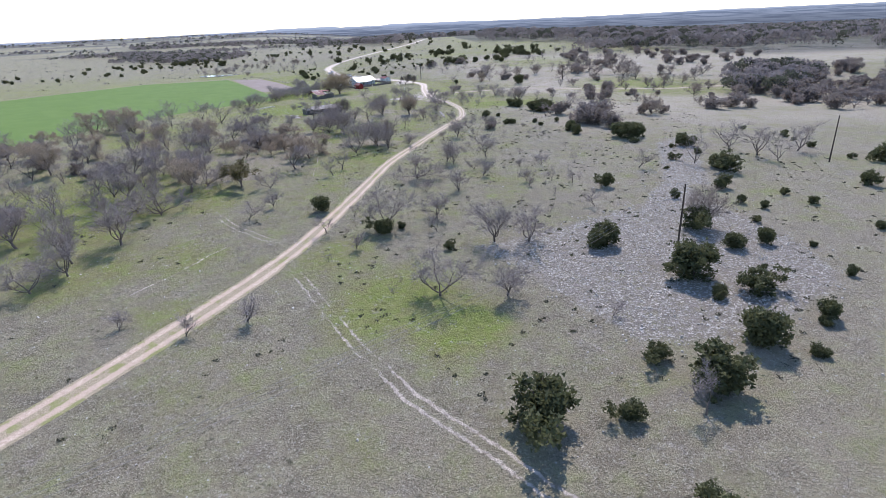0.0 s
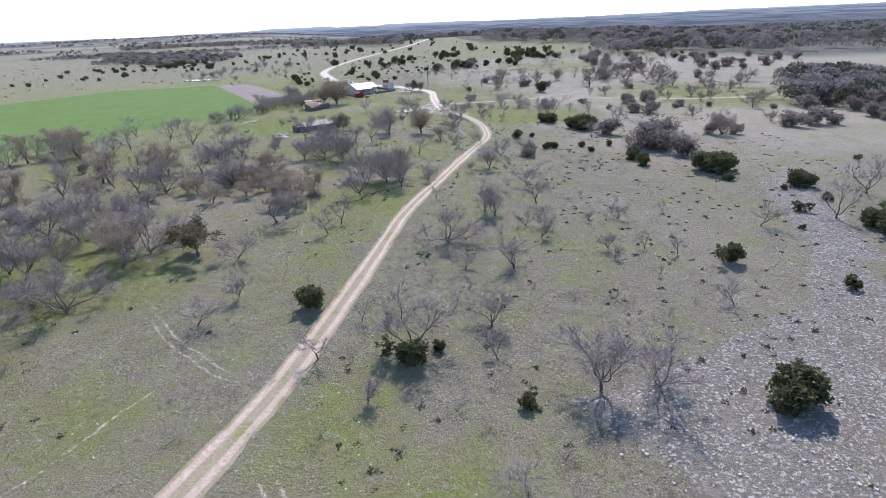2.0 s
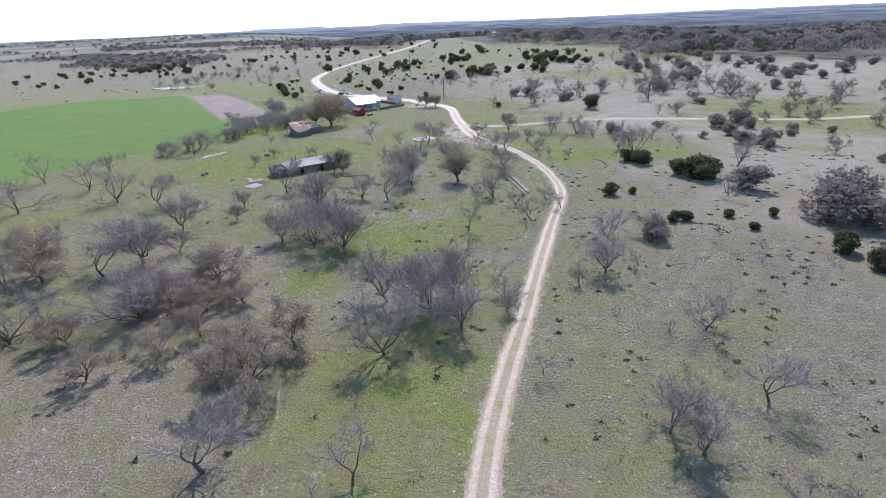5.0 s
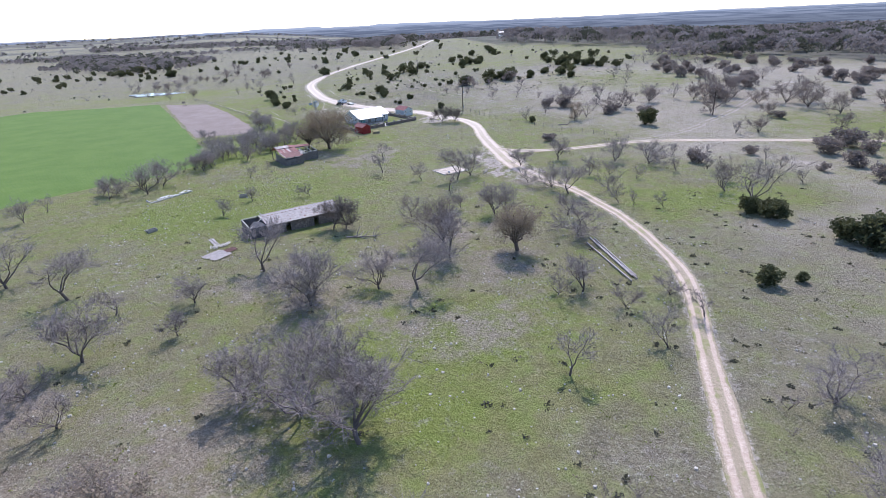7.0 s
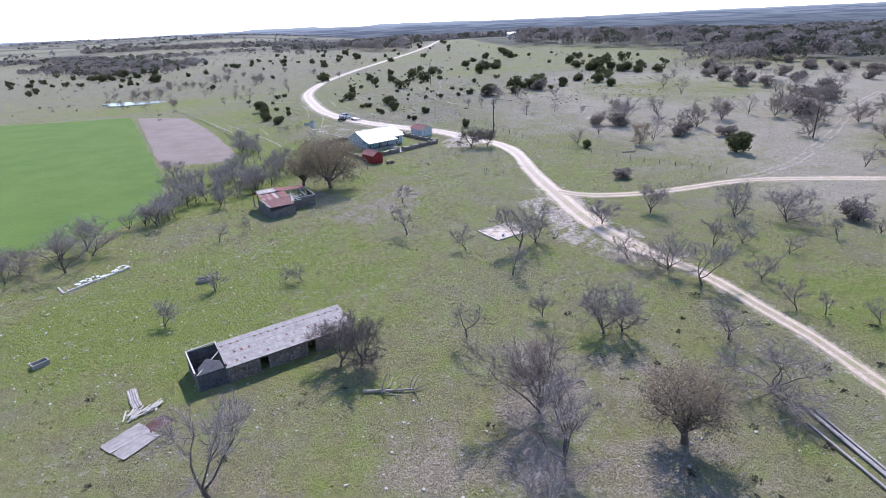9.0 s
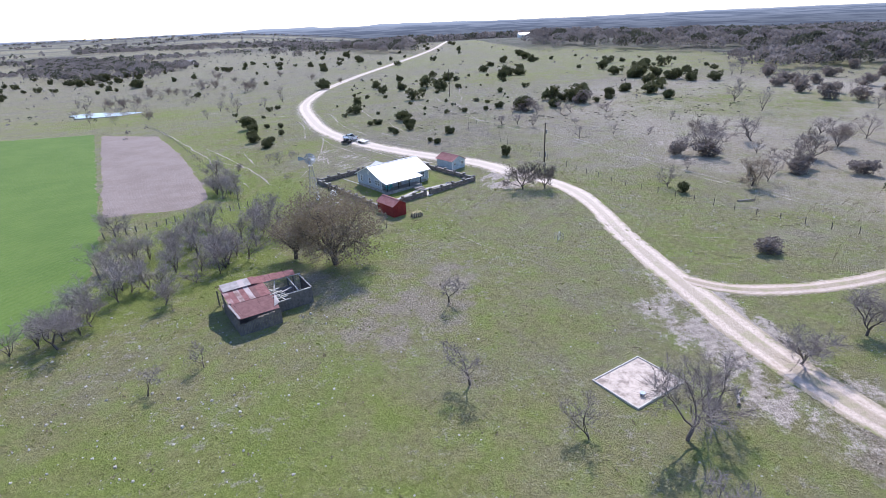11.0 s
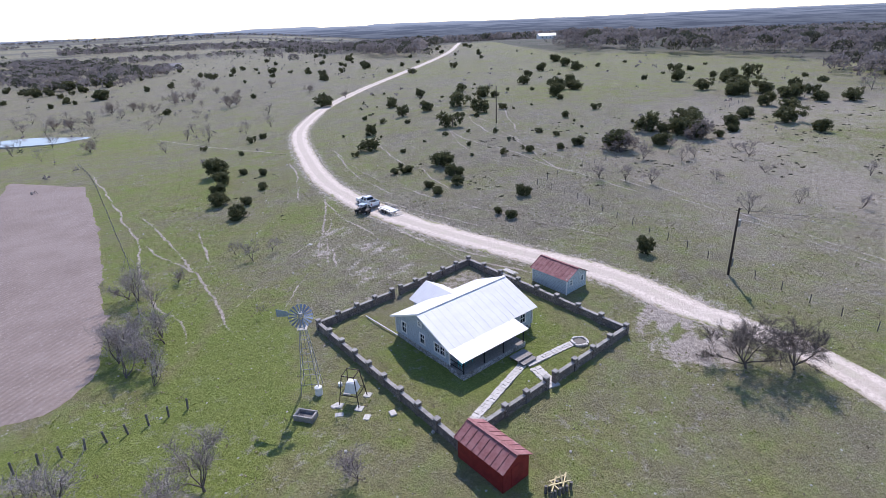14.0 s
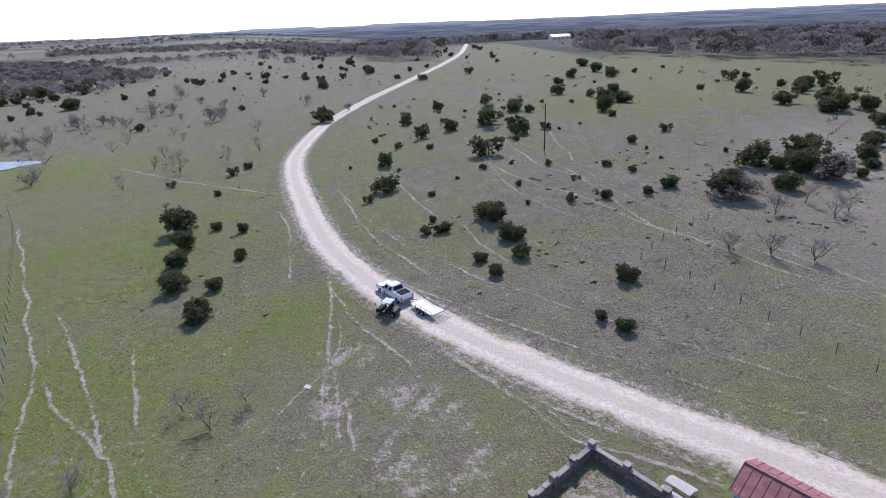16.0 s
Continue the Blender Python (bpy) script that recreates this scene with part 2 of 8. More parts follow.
green = green_at(gx, gy)
litter = np.zeros(gx.shape)
for cx, cy, rx, ry in LITTER:
    litter = np.maximum(litter, np.exp(-1.2 * (((gx - cx) / rx) ** 2 + ((gy - cy) / ry) ** 2) ** 1.5))
apron = 1.5 * np.exp(-(((gx + 7) / 5.5) ** 2 + ((gy - 353) / 9) ** 2)) + 1.25 * np.exp(-(((gx - 6.8) / 4.2) ** 2 + ((gy - 290) / 15) ** 2)) + 0.75 * np.exp(-(((gx + 43) / 7) ** 2 + ((gy - 375) / 18) ** 2)) + 0.75 * np.exp(-(((gx - 3) / 7) ** 2 + ((gy - 276) / 12) ** 2)) + 0.9 * np.exp(-(((gx - 2) / 5) ** 2 + ((gy - 291) / 10) ** 2)) + 0.8 * np.exp(-(((gx + 51.5) / 3) ** 2 + ((gy - 390) / 11) ** 2)) + 0.5 * np.exp(-(((gx + 9) / 6) ** 2 + ((gy - 350) / 5) ** 2)) + 0.8 * np.exp(-(((gx - 73) / 9) ** 2 + ((gy - 271) / 5) ** 2)) + 0.9 * np.exp(-(((gx - 165) / 16) ** 2 + ((gy - 287) / 6) ** 2)) + 0.6 * np.exp(-(((gx - 42) / 22) ** 2 + ((gy - 368) / 30) ** 2)) + 0.6 * np.exp(-(((gx - 53) / 5) ** 2 + ((gy - 75) / 9) ** 2))
bare = np.maximum(np.maximum(np.maximum(0.34 * np.exp(-(path / 0.8) ** 2), 0.34 * np.exp(-(faint / 0.8) ** 2)), 1.05 * apron * (0.55 + 0.3 * wave(gx, gy, 9, 3) + 0.45 * wave(gx - 0.6 * gy, gy * 0.35, 2.6, 35))), 0.75 * np.exp(-(np.maximum(road - 1.0, 0) / 0.9) ** 2))
bare = np.maximum(bare, 0.7 * np.exp(-(np.maximum(line_distance(gx, gy, DRIVE) - 2.4, 0) / 1.9) ** 2) * (gy < 520))
streak = 0.5 + 0.5 * np.sin(main_road * 2.1 + 1.6 * wave(gx, gy, 14, 36)) + 0.5 * wave(gx, gy, 5, 37)
bare = np.maximum(bare, 0.85 * streak * np.exp(-(np.maximum(main_road - 1.5, 0) / 4.2) ** 2) * smooth(252, 266, gy) * (1 - smooth(297, 304, gy)))
slope = smooth(-66, -50, gx) * (1 - smooth(10, 30, gx)) * smooth(392, 404, gy + 0.55 * gx + 20) * (1 - smooth(455, 500, gy))
bare = np.maximum(bare, 0.42 * slope * smooth(-0.1, 0.9, np.sin(road * 1.25 + 1.5 * wave(gx, gy, 30, 33)) + 0.7 * wave(gx, gy, 8, 34)) * smooth(3, 6, road))
bare = np.maximum(bare * (1 - inside(gx, gy, [(-49.7, 359.1), (-29.75, 373.6), (-14.7, 352.3), (-35.3, 337.3)], 0.8)), 0.62 * inside(gx, gy, [(-38.5, 366.5), (-30, 373), (-24, 365.5), (-33, 359)], 2))
rough = (0.05 * wave(gx, gy, 4, 11) + 0.05 * wave(gx, gy, 9, 12)) * smooth(2, 5, road) * smooth(1, 3, side) * smooth(0.6, 2.2, path) * smooth(0.6, 2.2, faint) * (1 - crop) * (1 - ploughed)
fine = np.exp(-(np.abs(gx) / 140) ** 4)
gz = land(gx, gy) + rough * fine + 0.06 * stone * wave(gx, gy, 2.2, 13) * fine
nx, ny = len(xs), len(ys)
i = (np.arange(ny - 1)[:, None] * nx + np.arange(nx - 1)).ravel()
ground = bpy.data.meshes.new("ground")
ground.vertices.add(nx * ny)
ground.vertices.foreach_set("co", np.column_stack([gx, gy, gz]).ravel())
ground.loops.add(4 * len(i))
ground.loops.foreach_set("vertex_index", np.column_stack([i, i + 1, i + nx + 1, i + nx]).ravel())
ground.polygons.add(len(i))
ground.polygons.foreach_set("loop_start", np.arange(0, 4 * len(i), 4))
ground.update(calc_edges=True)
ground.polygons.foreach_set("use_smooth", np.ones(len(i), bool))
def wood_edge(x):
    """How far along y the woods begin."""
    return np.where(x > 60, np.interp(x, (60, 75, 120, 166, 235, 270, 500, 900), (760, 665, 650, 620, 500, 400, 380, 380)), np.where(x > -130, 860, 1010 - 0.12 * (x + 130)))


reach = np.hypot(gx, gy - 150)
wooded = smooth(900, 1500, reach) * smooth(-0.5, 0.5, wave(gx, gy, 620, 23) + 0.5 * wave(gx, gy * 2, 240, 24) + 1.3 * smooth(-700, 200, gx) - 0.45 + 0.7 * smooth(2000, 3200, reach))
wooded = np.maximum(wooded, 0.85 * smooth(0, 60, gy - wood_edge(gx)) * (gx > -120) * (gy > 300))
for key, values in (("green", green), ("bare", bare), ("stone", stone), ("litter", litter), ("wooded", wooded), ("pale", pale_at(gx, gy))):
    ground.attributes.new(key, "FLOAT", "POINT").data.foreach_set("value", values.astype(np.float32))
earth = tagged(new("ground", ground), "dry winter pasture with green patches and stony soil", "ground", kind="structure")

# ---- materials ----
class Shade:
    """A small builder of node materials."""

    def __init__(self, name, rough=0.9, metal=0.0):
        self.mat = bpy.data.materials.new(name)
        self.mat.use_nodes = True
        self.tree = self.mat.node_tree
        self.bsdf = self.tree.nodes["Principled BSDF"]
        self.bsdf.inputs["Roughness"].default_value, self.bsdf.inputs["Metallic"].default_value = rough, metal
        self.bsdf.inputs["Specular IOR Level"].default_value = 0.25

    def node(self, kind, **values):
        n = self.tree.nodes.new(kind)
        for key, value in values.items():
            self.set(n.inputs[key.replace("_", " ")], value)
        return n

    def set(self, socket, value):
        if isinstance(value, bpy.types.NodeSocket):
            self.tree.links.new(value, socket)
        elif isinstance(value, tuple) and len(value) == 3 and socket.type == "RGBA":
            socket.default_value = (*value, 1)
        else:
            socket.default_value = value

    def place(self):
        return self.node("ShaderNodeNewGeometry").outputs["Position"]

    def local(self):
        return self.node("ShaderNodeTexCoord").outputs["Object"]

    def noise(self, where, scale, detail=4.0, rough=0.6):
        return self.node("ShaderNodeTexNoise", Vector=where, Scale=scale, Detail=detail, Roughness=rough).outputs["Fac"]

    def cells(self, where, scale, feature="F1"):
        n = self.node("ShaderNodeTexVoronoi", Vector=where, Scale=scale)
        n.feature = feature
        return n

    def attr(self, name):
        n = self.node("ShaderNodeAttribute")
        n.attribute_name = name
        return n.outputs["Fac"]

    def calc(self, op, a, b=0.0):
        n = self.tree.nodes.new("ShaderNodeMath")
        n.operation = op
        self.set(n.inputs[0], a)
        self.set(n.inputs[1], b)
        return n.outputs[0]

    def step(self, v, low, high):
        n = self.tree.nodes.new("ShaderNodeMapRange")
        n.interpolation_type = "SMOOTHSTEP"
        for k, s in zip(("Value", "From Min", "From Max"), (v, low, high)):
            self.set(n.inputs[k], s)
        return n.outputs[0]

    def mix(self, fac, a, b):
        n = self.tree.nodes.new("ShaderNodeMix")
        n.data_type = "RGBA"
        self.set(n.inputs["Factor"], fac)
        self.set(n.inputs["A"], a)
        self.set(n.inputs["B"], b)
        return n.outputs["Result"]

    def random(self):
        return self.node("ShaderNodeObjectInfo").outputs["Random"]

    def island(self):
        return self.node("ShaderNodeNewGeometry").outputs["Random Per Island"]

    def done(self, color, bump=None, depth=0.05, strength=0.6):
        self.set(self.bsdf.inputs["Base Color"], color)
        if bump is not None:
            b = self.node("ShaderNodeBump", Height=bump, Distance=depth, Strength=strength)
            self.tree.links.new(b.outputs[0], self.bsdf.inputs["Normal"])
        return self.mat


def ground_material():
    s = Shade("pasture", 0.95)
    s.bsdf.inputs["Diffuse Roughness"].default_value = 0.55
    p = s.place()
    big, mid, tuft, grain, fleck = s.noise(p, 0.045, 5), s.noise(p, 0.35, 5, 0.65), s.noise(p, 1.3, 6, 0.75), s.noise(p, 4.0, 5, 0.8), s.noise(p, 9.0, 3, 0.8)
    dry = s.mix(s.step(mid, 0.35, 0.65), (0.24, 0.208, 0.152), (0.345, 0.303, 0.222))
    dry = s.mix(s.step(big, 0.42, 0.6), dry, s.mix(mid, (0.27, 0.23, 0.172), (0.365, 0.316, 0.24)))
    dry = s.mix(s.step(grain, 0.52, 0.61), dry, (0.52, 0.482, 0.39))
    dry = s.mix(s.step(tuft, 0.54, 0.66), dry, (0.13, 0.12, 0.085))
    dry = s.mix(s.calc("MULTIPLY", s.step(fleck, 0.54, 0.63), 0.85), dry, (0.085, 0.078, 0.055))
    dry = s.mix(s.calc("MULTIPLY", s.attr("pale"), 0.75), dry, s.mix(s.step(tuft, 0.36, 0.64), (0.42, 0.36, 0.275), (0.575, 0.505, 0.40)))
    lush = s.mix(s.step(tuft, 0.36, 0.64), (0.21, 0.205, 0.07), (0.335, 0.325, 0.13))
    lush = s.mix(s.step(mid, 0.42, 0.66), lush, (0.26, 0.30, 0.088))
    lush = s.mix(s.calc("MULTIPLY", s.step(grain, 0.53, 0.70), 0.7), lush, (0.40, 0.40, 0.23))
    lush = s.mix(s.calc("MULTIPLY", s.step(fleck, 0.55, 0.66), 0.7), lush, (0.075, 0.095, 0.03))
    g = s.calc("ADD", s.attr("green"), s.calc("MULTIPLY", s.calc("SUBTRACT", mid, 0.5), 0.75))
    g = s.calc("ADD", g, s.calc("MULTIPLY", s.calc("SUBTRACT", big, 0.5), 1.0))
    g = s.calc("ADD", g, s.calc("MULTIPLY", s.calc("SUBTRACT", s.noise(p, 0.13, 4), 0.5), 1.0))
    g = s.calc("ADD", g, s.calc("MULTIPLY", s.calc("SUBTRACT", grain, 0.5), 0.6))
    color = s.mix(s.calc("MULTIPLY", s.step(g, 0.0, 0.92), 0.94), dry, lush)
    color = s.mix(s.calc("MULTIPLY", s.step(g, 0.68, 1.25), 0.72), color, s.mix(s.step(grain, 0.42, 0.6), (0.165, 0.225, 0.035), (0.28, 0.345, 0.07)))
    straw = s.calc("MULTIPLY", s.step(s.noise(p, 0.8, 7, 0.75), 0.53, 0.64), s.step(s.noise(p, 0.06, 4), 0.38, 0.62))
    color = s.mix(s.calc("MULTIPLY", straw, 0.55), color, s.mix(s.step(grain, 0.42, 0.6), (0.30, 0.26, 0.23), (0.58, 0.53, 0.47)))
    leaf = s.mix(s.step(grain, 0.4, 0.62), (0.27, 0.22, 0.17), (0.52, 0.45, 0.37))
    leaf = s.mix(s.step(fleck, 0.55, 0.62), leaf, (0.11, 0.09, 0.07))
    color = s.mix(s.calc("MULTIPLY", 0.85, s.step(s.calc("ADD", s.attr("litter"), s.calc("MULTIPLY", s.calc("SUBTRACT", s.noise(p, 0.22, 6, 0.7), 0.5), 3.4)), 0.35, 1.25)), color, leaf)
    dirt = s.mix(s.step(tuft, 0.35, 0.65), (0.44, 0.365, 0.305), (0.68, 0.60, 0.515))
    b = s.calc("ADD", s.attr("bare"), s.calc("MULTIPLY", s.calc("SUBTRACT", tuft, 0.5), 1.4))
    b = s.calc("ADD", b, s.calc("MULTIPLY", s.calc("SUBTRACT", grain, 0.5), 1.1))
    color = s.mix(s.step(b, 0.38, 0.82), color, dirt)
    bent = s.node("ShaderNodeVectorMath")
    bent.operation = "MULTIPLY_ADD"
    s.set(bent.inputs[0], s.node("ShaderNodeTexNoise", Vector=p, Scale=1.1, Detail=4.0).outputs["Color"])
    bent.inputs[1].default_value = (1.6, 1.1, 0.6)
    s.set(bent.inputs[2], p)
    cell = s.cells(bent.outputs[0], 2.7)
    rock = s.mix(s.step(cell.outputs["Distance"], 0.18, 0.55), (0.70, 0.665, 0.605), (0.27, 0.24, 0.20))
    rock = s.mix(s.step(s.noise(p, 0.55, 5, 0.7), 0.46, 0.66), rock, (0.34, 0.30, 0.26))
    few = s.step(s.calc("ADD", s.attr("stone"), s.calc("MULTIPLY", s.calc("SUBTRACT", mid, 0.5), 1.2)), 0.35, 0.75)
    color = s.mix(s.calc("MULTIPLY", few, s.step(tuft, 0.32, 0.52)), color, rock)
    pebble = s.cells(p, 0.9)
    spot = s.calc("MULTIPLY", s.calc("LESS_THAN", pebble.outputs["Distance"], 0.10), s.step(mid, 0.45, 0.6))
    color = s.mix(spot, color, (0.56, 0.54, 0.50))
    canopy = s.mix(s.step(s.noise(p, 0.03, 6, 0.75), 0.38, 0.6), (0.055, 0.062, 0.06), (0.13, 0.125, 0.115))
    color = s.mix(s.calc("MULTIPLY", s.attr("wooded"), 0.9), color, canopy)
    relief = s.calc("ADD", s.calc("ADD", tuft, s.calc("MULTIPLY", grain, 0.6)), s.calc("MULTIPLY", fleck, 0.2))
    return s.done(color, relief, 0.5, 1.0)


def road_material():
    s = Shade("pale dirt", 0.95)
    p = s.place()
    u, ripe = s.calc("ABSOLUTE", s.attr("across")), s.attr("worn")
    mid, tuft, grain = s.noise(p, 0.4, 4), s.noise(p, 2.2, 5, 0.7), s.noise(p, 11, 4, 0.7)
    pale = s.mix(s.step(tuft, 0.3, 0.7), (0.345, 0.265, 0.21), (0.53, 0.435, 0.36))
    pale = s.mix(s.calc("MULTIPLY", s.step(mid, 0.4, 0.6), s.calc("SUBTRACT", 1.0, ripe)), pale, (0.42, 0.325, 0.265))
    pale = s.mix(s.calc("MULTIPLY", ripe, 0.7), pale, s.mix(s.step(tuft, 0.35, 0.6), (0.60, 0.54, 0.48), (0.78, 0.73, 0.67)))
    rut = s.step(s.calc("ABSOLUTE", s.calc("SUBTRACT", u, s.calc("ADD", 0.46, s.calc("MULTIPLY", s.calc("SUBTRACT", tuft, 0.5), 0.25)))), 0.12, 0.27)
    weed = s.mix(s.step(grain, 0.4, 0.7), (0.22, 0.19, 0.125), (0.42, 0.36, 0.28))
    weed = s.mix(s.step(mid, 0.5, 0.62), weed, (0.20, 0.21, 0.09))
    color = s.mix(s.calc("MULTIPLY", rut, s.calc("SUBTRACT", s.calc("ADD", 1.0, s.calc("MULTIPLY", s.calc("SUBTRACT", tuft, 0.5), 1.2)), ripe)), pale, weed)
    color = s.mix(s.step(s.calc("ADD", s.calc("ADD", u, s.calc("MULTIPLY", s.calc("SUBTRACT", mid, 0.5), 0.9)), s.calc("MULTIPLY", s.calc("SUBTRACT", tuft, 0.5), 1.5)), 0.6, 1.0), color, weed)
    color = s.mix(s.step(grain, 0.62, 0.75), color, (0.70, 0.64, 0.57))
    return s.done(color, s.calc("ADD", tuft, s.calc("MULTIPLY", grain, 0.4)), 0.12, 0.8)


def field_material(name, dark, light, rows, extra):
    s = Shade(name, 0.95)
    s.bsdf.inputs["Diffuse Roughness"].default_value = 0.55
    p = s.place()
    turn = s.node("ShaderNodeVectorRotate", Vector=p, Angle=radians(26))
    turn.rotation_type = "Z_AXIS"
    w = s.node("ShaderNodeTexWave", Vector=turn.outputs[0], Scale=rows, Distortion=3.0, Detail=3.0).outputs["Fac"]
    big, grain = s.noise(p, 0.09, 7, 0.7), s.noise(p, 2.6, 6, 0.8)
    color = s.mix(s.calc("ADD", s.calc("MULTIPLY", w, 0.35), s.calc("MULTIPLY", s.step(big, 0.35, 0.65), 0.65)), dark, light)
    color = s.mix(s.step(grain, 0.52, 0.72), color, extra)
    return s.done(color, s.calc("ADD", s.calc("MULTIPLY", w, 0.5), grain), 0.15, 0.7)


PASTURE, DIRT = ground_material(), road_material()
WHEAT = field_material("green crop", (0.105, 0.19, 0.032), (0.15, 0.24, 0.047), 0.25, (0.195, 0.27, 0.075))
SOIL = field_material("ploughed soil", (0.27, 0.21, 0.178), (0.38, 0.305, 0.265), 0.4, (0.52, 0.44, 0.39))
ground.materials.append(PASTURE)


def sheet(name, verts, faces, material, attributes=()):
    me = bpy.data.meshes.new(name)
    me.from_pydata(verts, [], faces)
    me.polygons.foreach_set("use_smooth", np.ones(len(faces), bool))
    for key, values in attributes:
        me.attributes.new(key, "FLOAT", "POINT").data.foreach_set("value", np.array(values, np.float32))
    me.materials.append(material)
    return new(name, me)


def track(name, points, half, worn, label, rise=0.07, seed=1, sway=0.6):
    """A strip of worn earth that lies on the ground, its edges sunk into it. half: along it, or pairs of y and half width; worn: at its start and end."""
    p = spline(points, 0.9)
    d = np.gradient(p, axis=0)
    n = np.column_stack([-d[:, 1], d[:, 0]]) / np.hypot(d[:, 0], d[:, 1])[:, None]
    k = 13
    us = np.linspace(-1, 1, k)
    t = np.linspace(0, 1, len(p))
    r = np.random.RandomState(seed)
    left, right = [np.convolve(r.normal(0, 0.5, len(p) + 6), np.ones(7) / 7, "valid") for _ in range(2)]
    verts, across, wear = [], [], []
    for j, u in enumerate(us):
        w = (np.interp(p[:, 1], *zip(*half)) if isinstance(half[0], tuple) else np.interp(t, np.linspace(0, 1, len(half)), half)) + (right if u > 0 else left) * sway
        q = p + n * (u * w)[:, None]
        drop = rise * (1 - abs(u) ** 6 * 2.6) - 0.05 * np.exp(-((abs(u) - 0.46) / 0.15) ** 2) * (1 - worn[0])
        drop = drop - 0.12 * np.maximum(0, 1 - np.minimum(np.arange(len(p)), np.arange(len(p))[::-1]) / 4)
        verts.append(np.column_stack([q, land(q[:, 0], q[:, 1]) + drop]))
        across.append(np.full(len(p), u))
        wear.append(worn[0] + (worn[1] - worn[0]) * t ** 3)
    v = np.concatenate(verts)
    m = len(p)
    faces = [(j * m + i, j * m + i + 1, (j + 1) * m + i + 1, (j + 1) * m + i) for j in range(k - 1) for i in range(m - 1)]
    faces = [f[::-1] for f in faces]
    return tagged(sheet(name, v.tolist(), faces, DIRT, (("across", np.concatenate(across)), ("worn", np.concatenate(wear)))), label, "road", kind="structure")


track("road", MAIN, [(0, 3.1), (60, 2.7), (110, 1.9), (160, 1.5), (240, 1.35), (258, 1.55), (272, 2.6), (300, 2.6), (330, 2.2), (370, 2.6)], (0.0, 0.95), "two-rut pale dirt road across the pasture", seed=2)
track("road", DRIVE, (3.1, 3.0, 2.8, 2.5, 2.3), (0.75, 1.0), "wide pale caliche farm road past the house", 0.09, seed=3)
track("road", EAST, (1.7, 1.9), (0.3, 0.35), "two-rut pale dirt road branching off", 0.075, seed=4)


def trail(points, half, strength, ruts, label, seed):
    """A trodden line in the grass: the pasture's own surface, worn bare along one or two ruts."""
    p = spline(points, 0.6)
    d = np.gradient(p, axis=0)
    n = np.column_stack([-d[:, 1], d[:, 0]]) / np.hypot(d[:, 0], d[:, 1])[:, None]
    r = np.random.RandomState(seed)
    p = p + n * (0.35 * np.convolve(r.normal(0, 1, len(p) + 10), np.ones(11) / 3.3, "valid"))[:, None] * min(half, 0.6)
    m, us = len(p), np.linspace(-1, 1, 9 if ruts == 1 else 15)
    fade = np.minimum(1, np.minimum(np.arange(m), np.arange(m)[::-1]) / 12)
    verts, bare_here = [], []
    for u in us:
        q = p + n * u * half
        profile = np.exp(-(u / 0.42) ** 2) if ruts == 1 else np.exp(-((abs(u) - 0.52) / 0.2) ** 2) + 0.25 * np.exp(-(u / 0.3) ** 2)
        verts.append(np.column_stack([q, land(q[:, 0], q[:, 1]) + 0.035 - 0.075 * abs(u) ** 5]))
        bare_here.append(strength * profile * fade * (0.85 + 0.3 * wave(p[:, 0], p[:, 1], 14, seed)))
    v = np.concatenate(verts)
    faces = [((j + 1) * m + i, (j + 1) * m + i + 1, j * m + i + 1, j * m + i) for j in range(len(us) - 1) for i in range(m - 1)]
    col, row = np.clip(np.searchsorted(xs, v[:, 0]), 1, len(xs) - 1), np.clip(np.searchsorted(ys, v[:, 1]), 1, len(ys) - 1)
    a, b = (v[:, 0] - xs[col - 1]) / (xs[col] - xs[col - 1]), (v[:, 1] - ys[row - 1]) / (ys[row] - ys[row - 1])
    around = [field.reshape(len(ys), len(xs)) for field in (bare, stone, litter)]
    below = [(f[row - 1, col - 1] * (1 - a) + f[row - 1, col] * a) * (1 - b) + (f[row, col - 1] * (1 - a) + f[row, col] * a) * b for f in around]
    keys = (("pale", pale_at(v[:, 0], v[:, 1])), ("green", green_at(v[:, 0], v[:, 1])), ("bare", np.maximum(np.concatenate(bare_here), below[0])), ("stone", below[1]), ("litter", below[2]))
    return tagged(sheet("footpath", v.tolist(), faces, PASTURE, keys), label, "path", kind="structure")


trail(NORTHEAST, 1.7, 1.2, 2, "faint pale dirt track leaving the road", 18)
trail(SIDE, 1.4, 0.92, 2, "faint two-rut track branching off through dry grass", 19)
for k, p in enumerate(PATHS):
    trail(p, 1.15 if k == 6 else 0.62, 0.75 if k == 6 else 1.0 if k < 7 else 0.74, 2 if k == 6 else 1, "narrow trodden pale path through the grass", 20 + k)
for k, p in enumerate(HILL_TRAILS):
    trail(p, 0.6, 0.95, 1, "narrow pale cattle trail over the slope", 80 + k)
for k, p in enumerate(FAINT):
    trail(p, 0.5, 0.6, 1, "faint cattle trail in the grass", 50 + k)


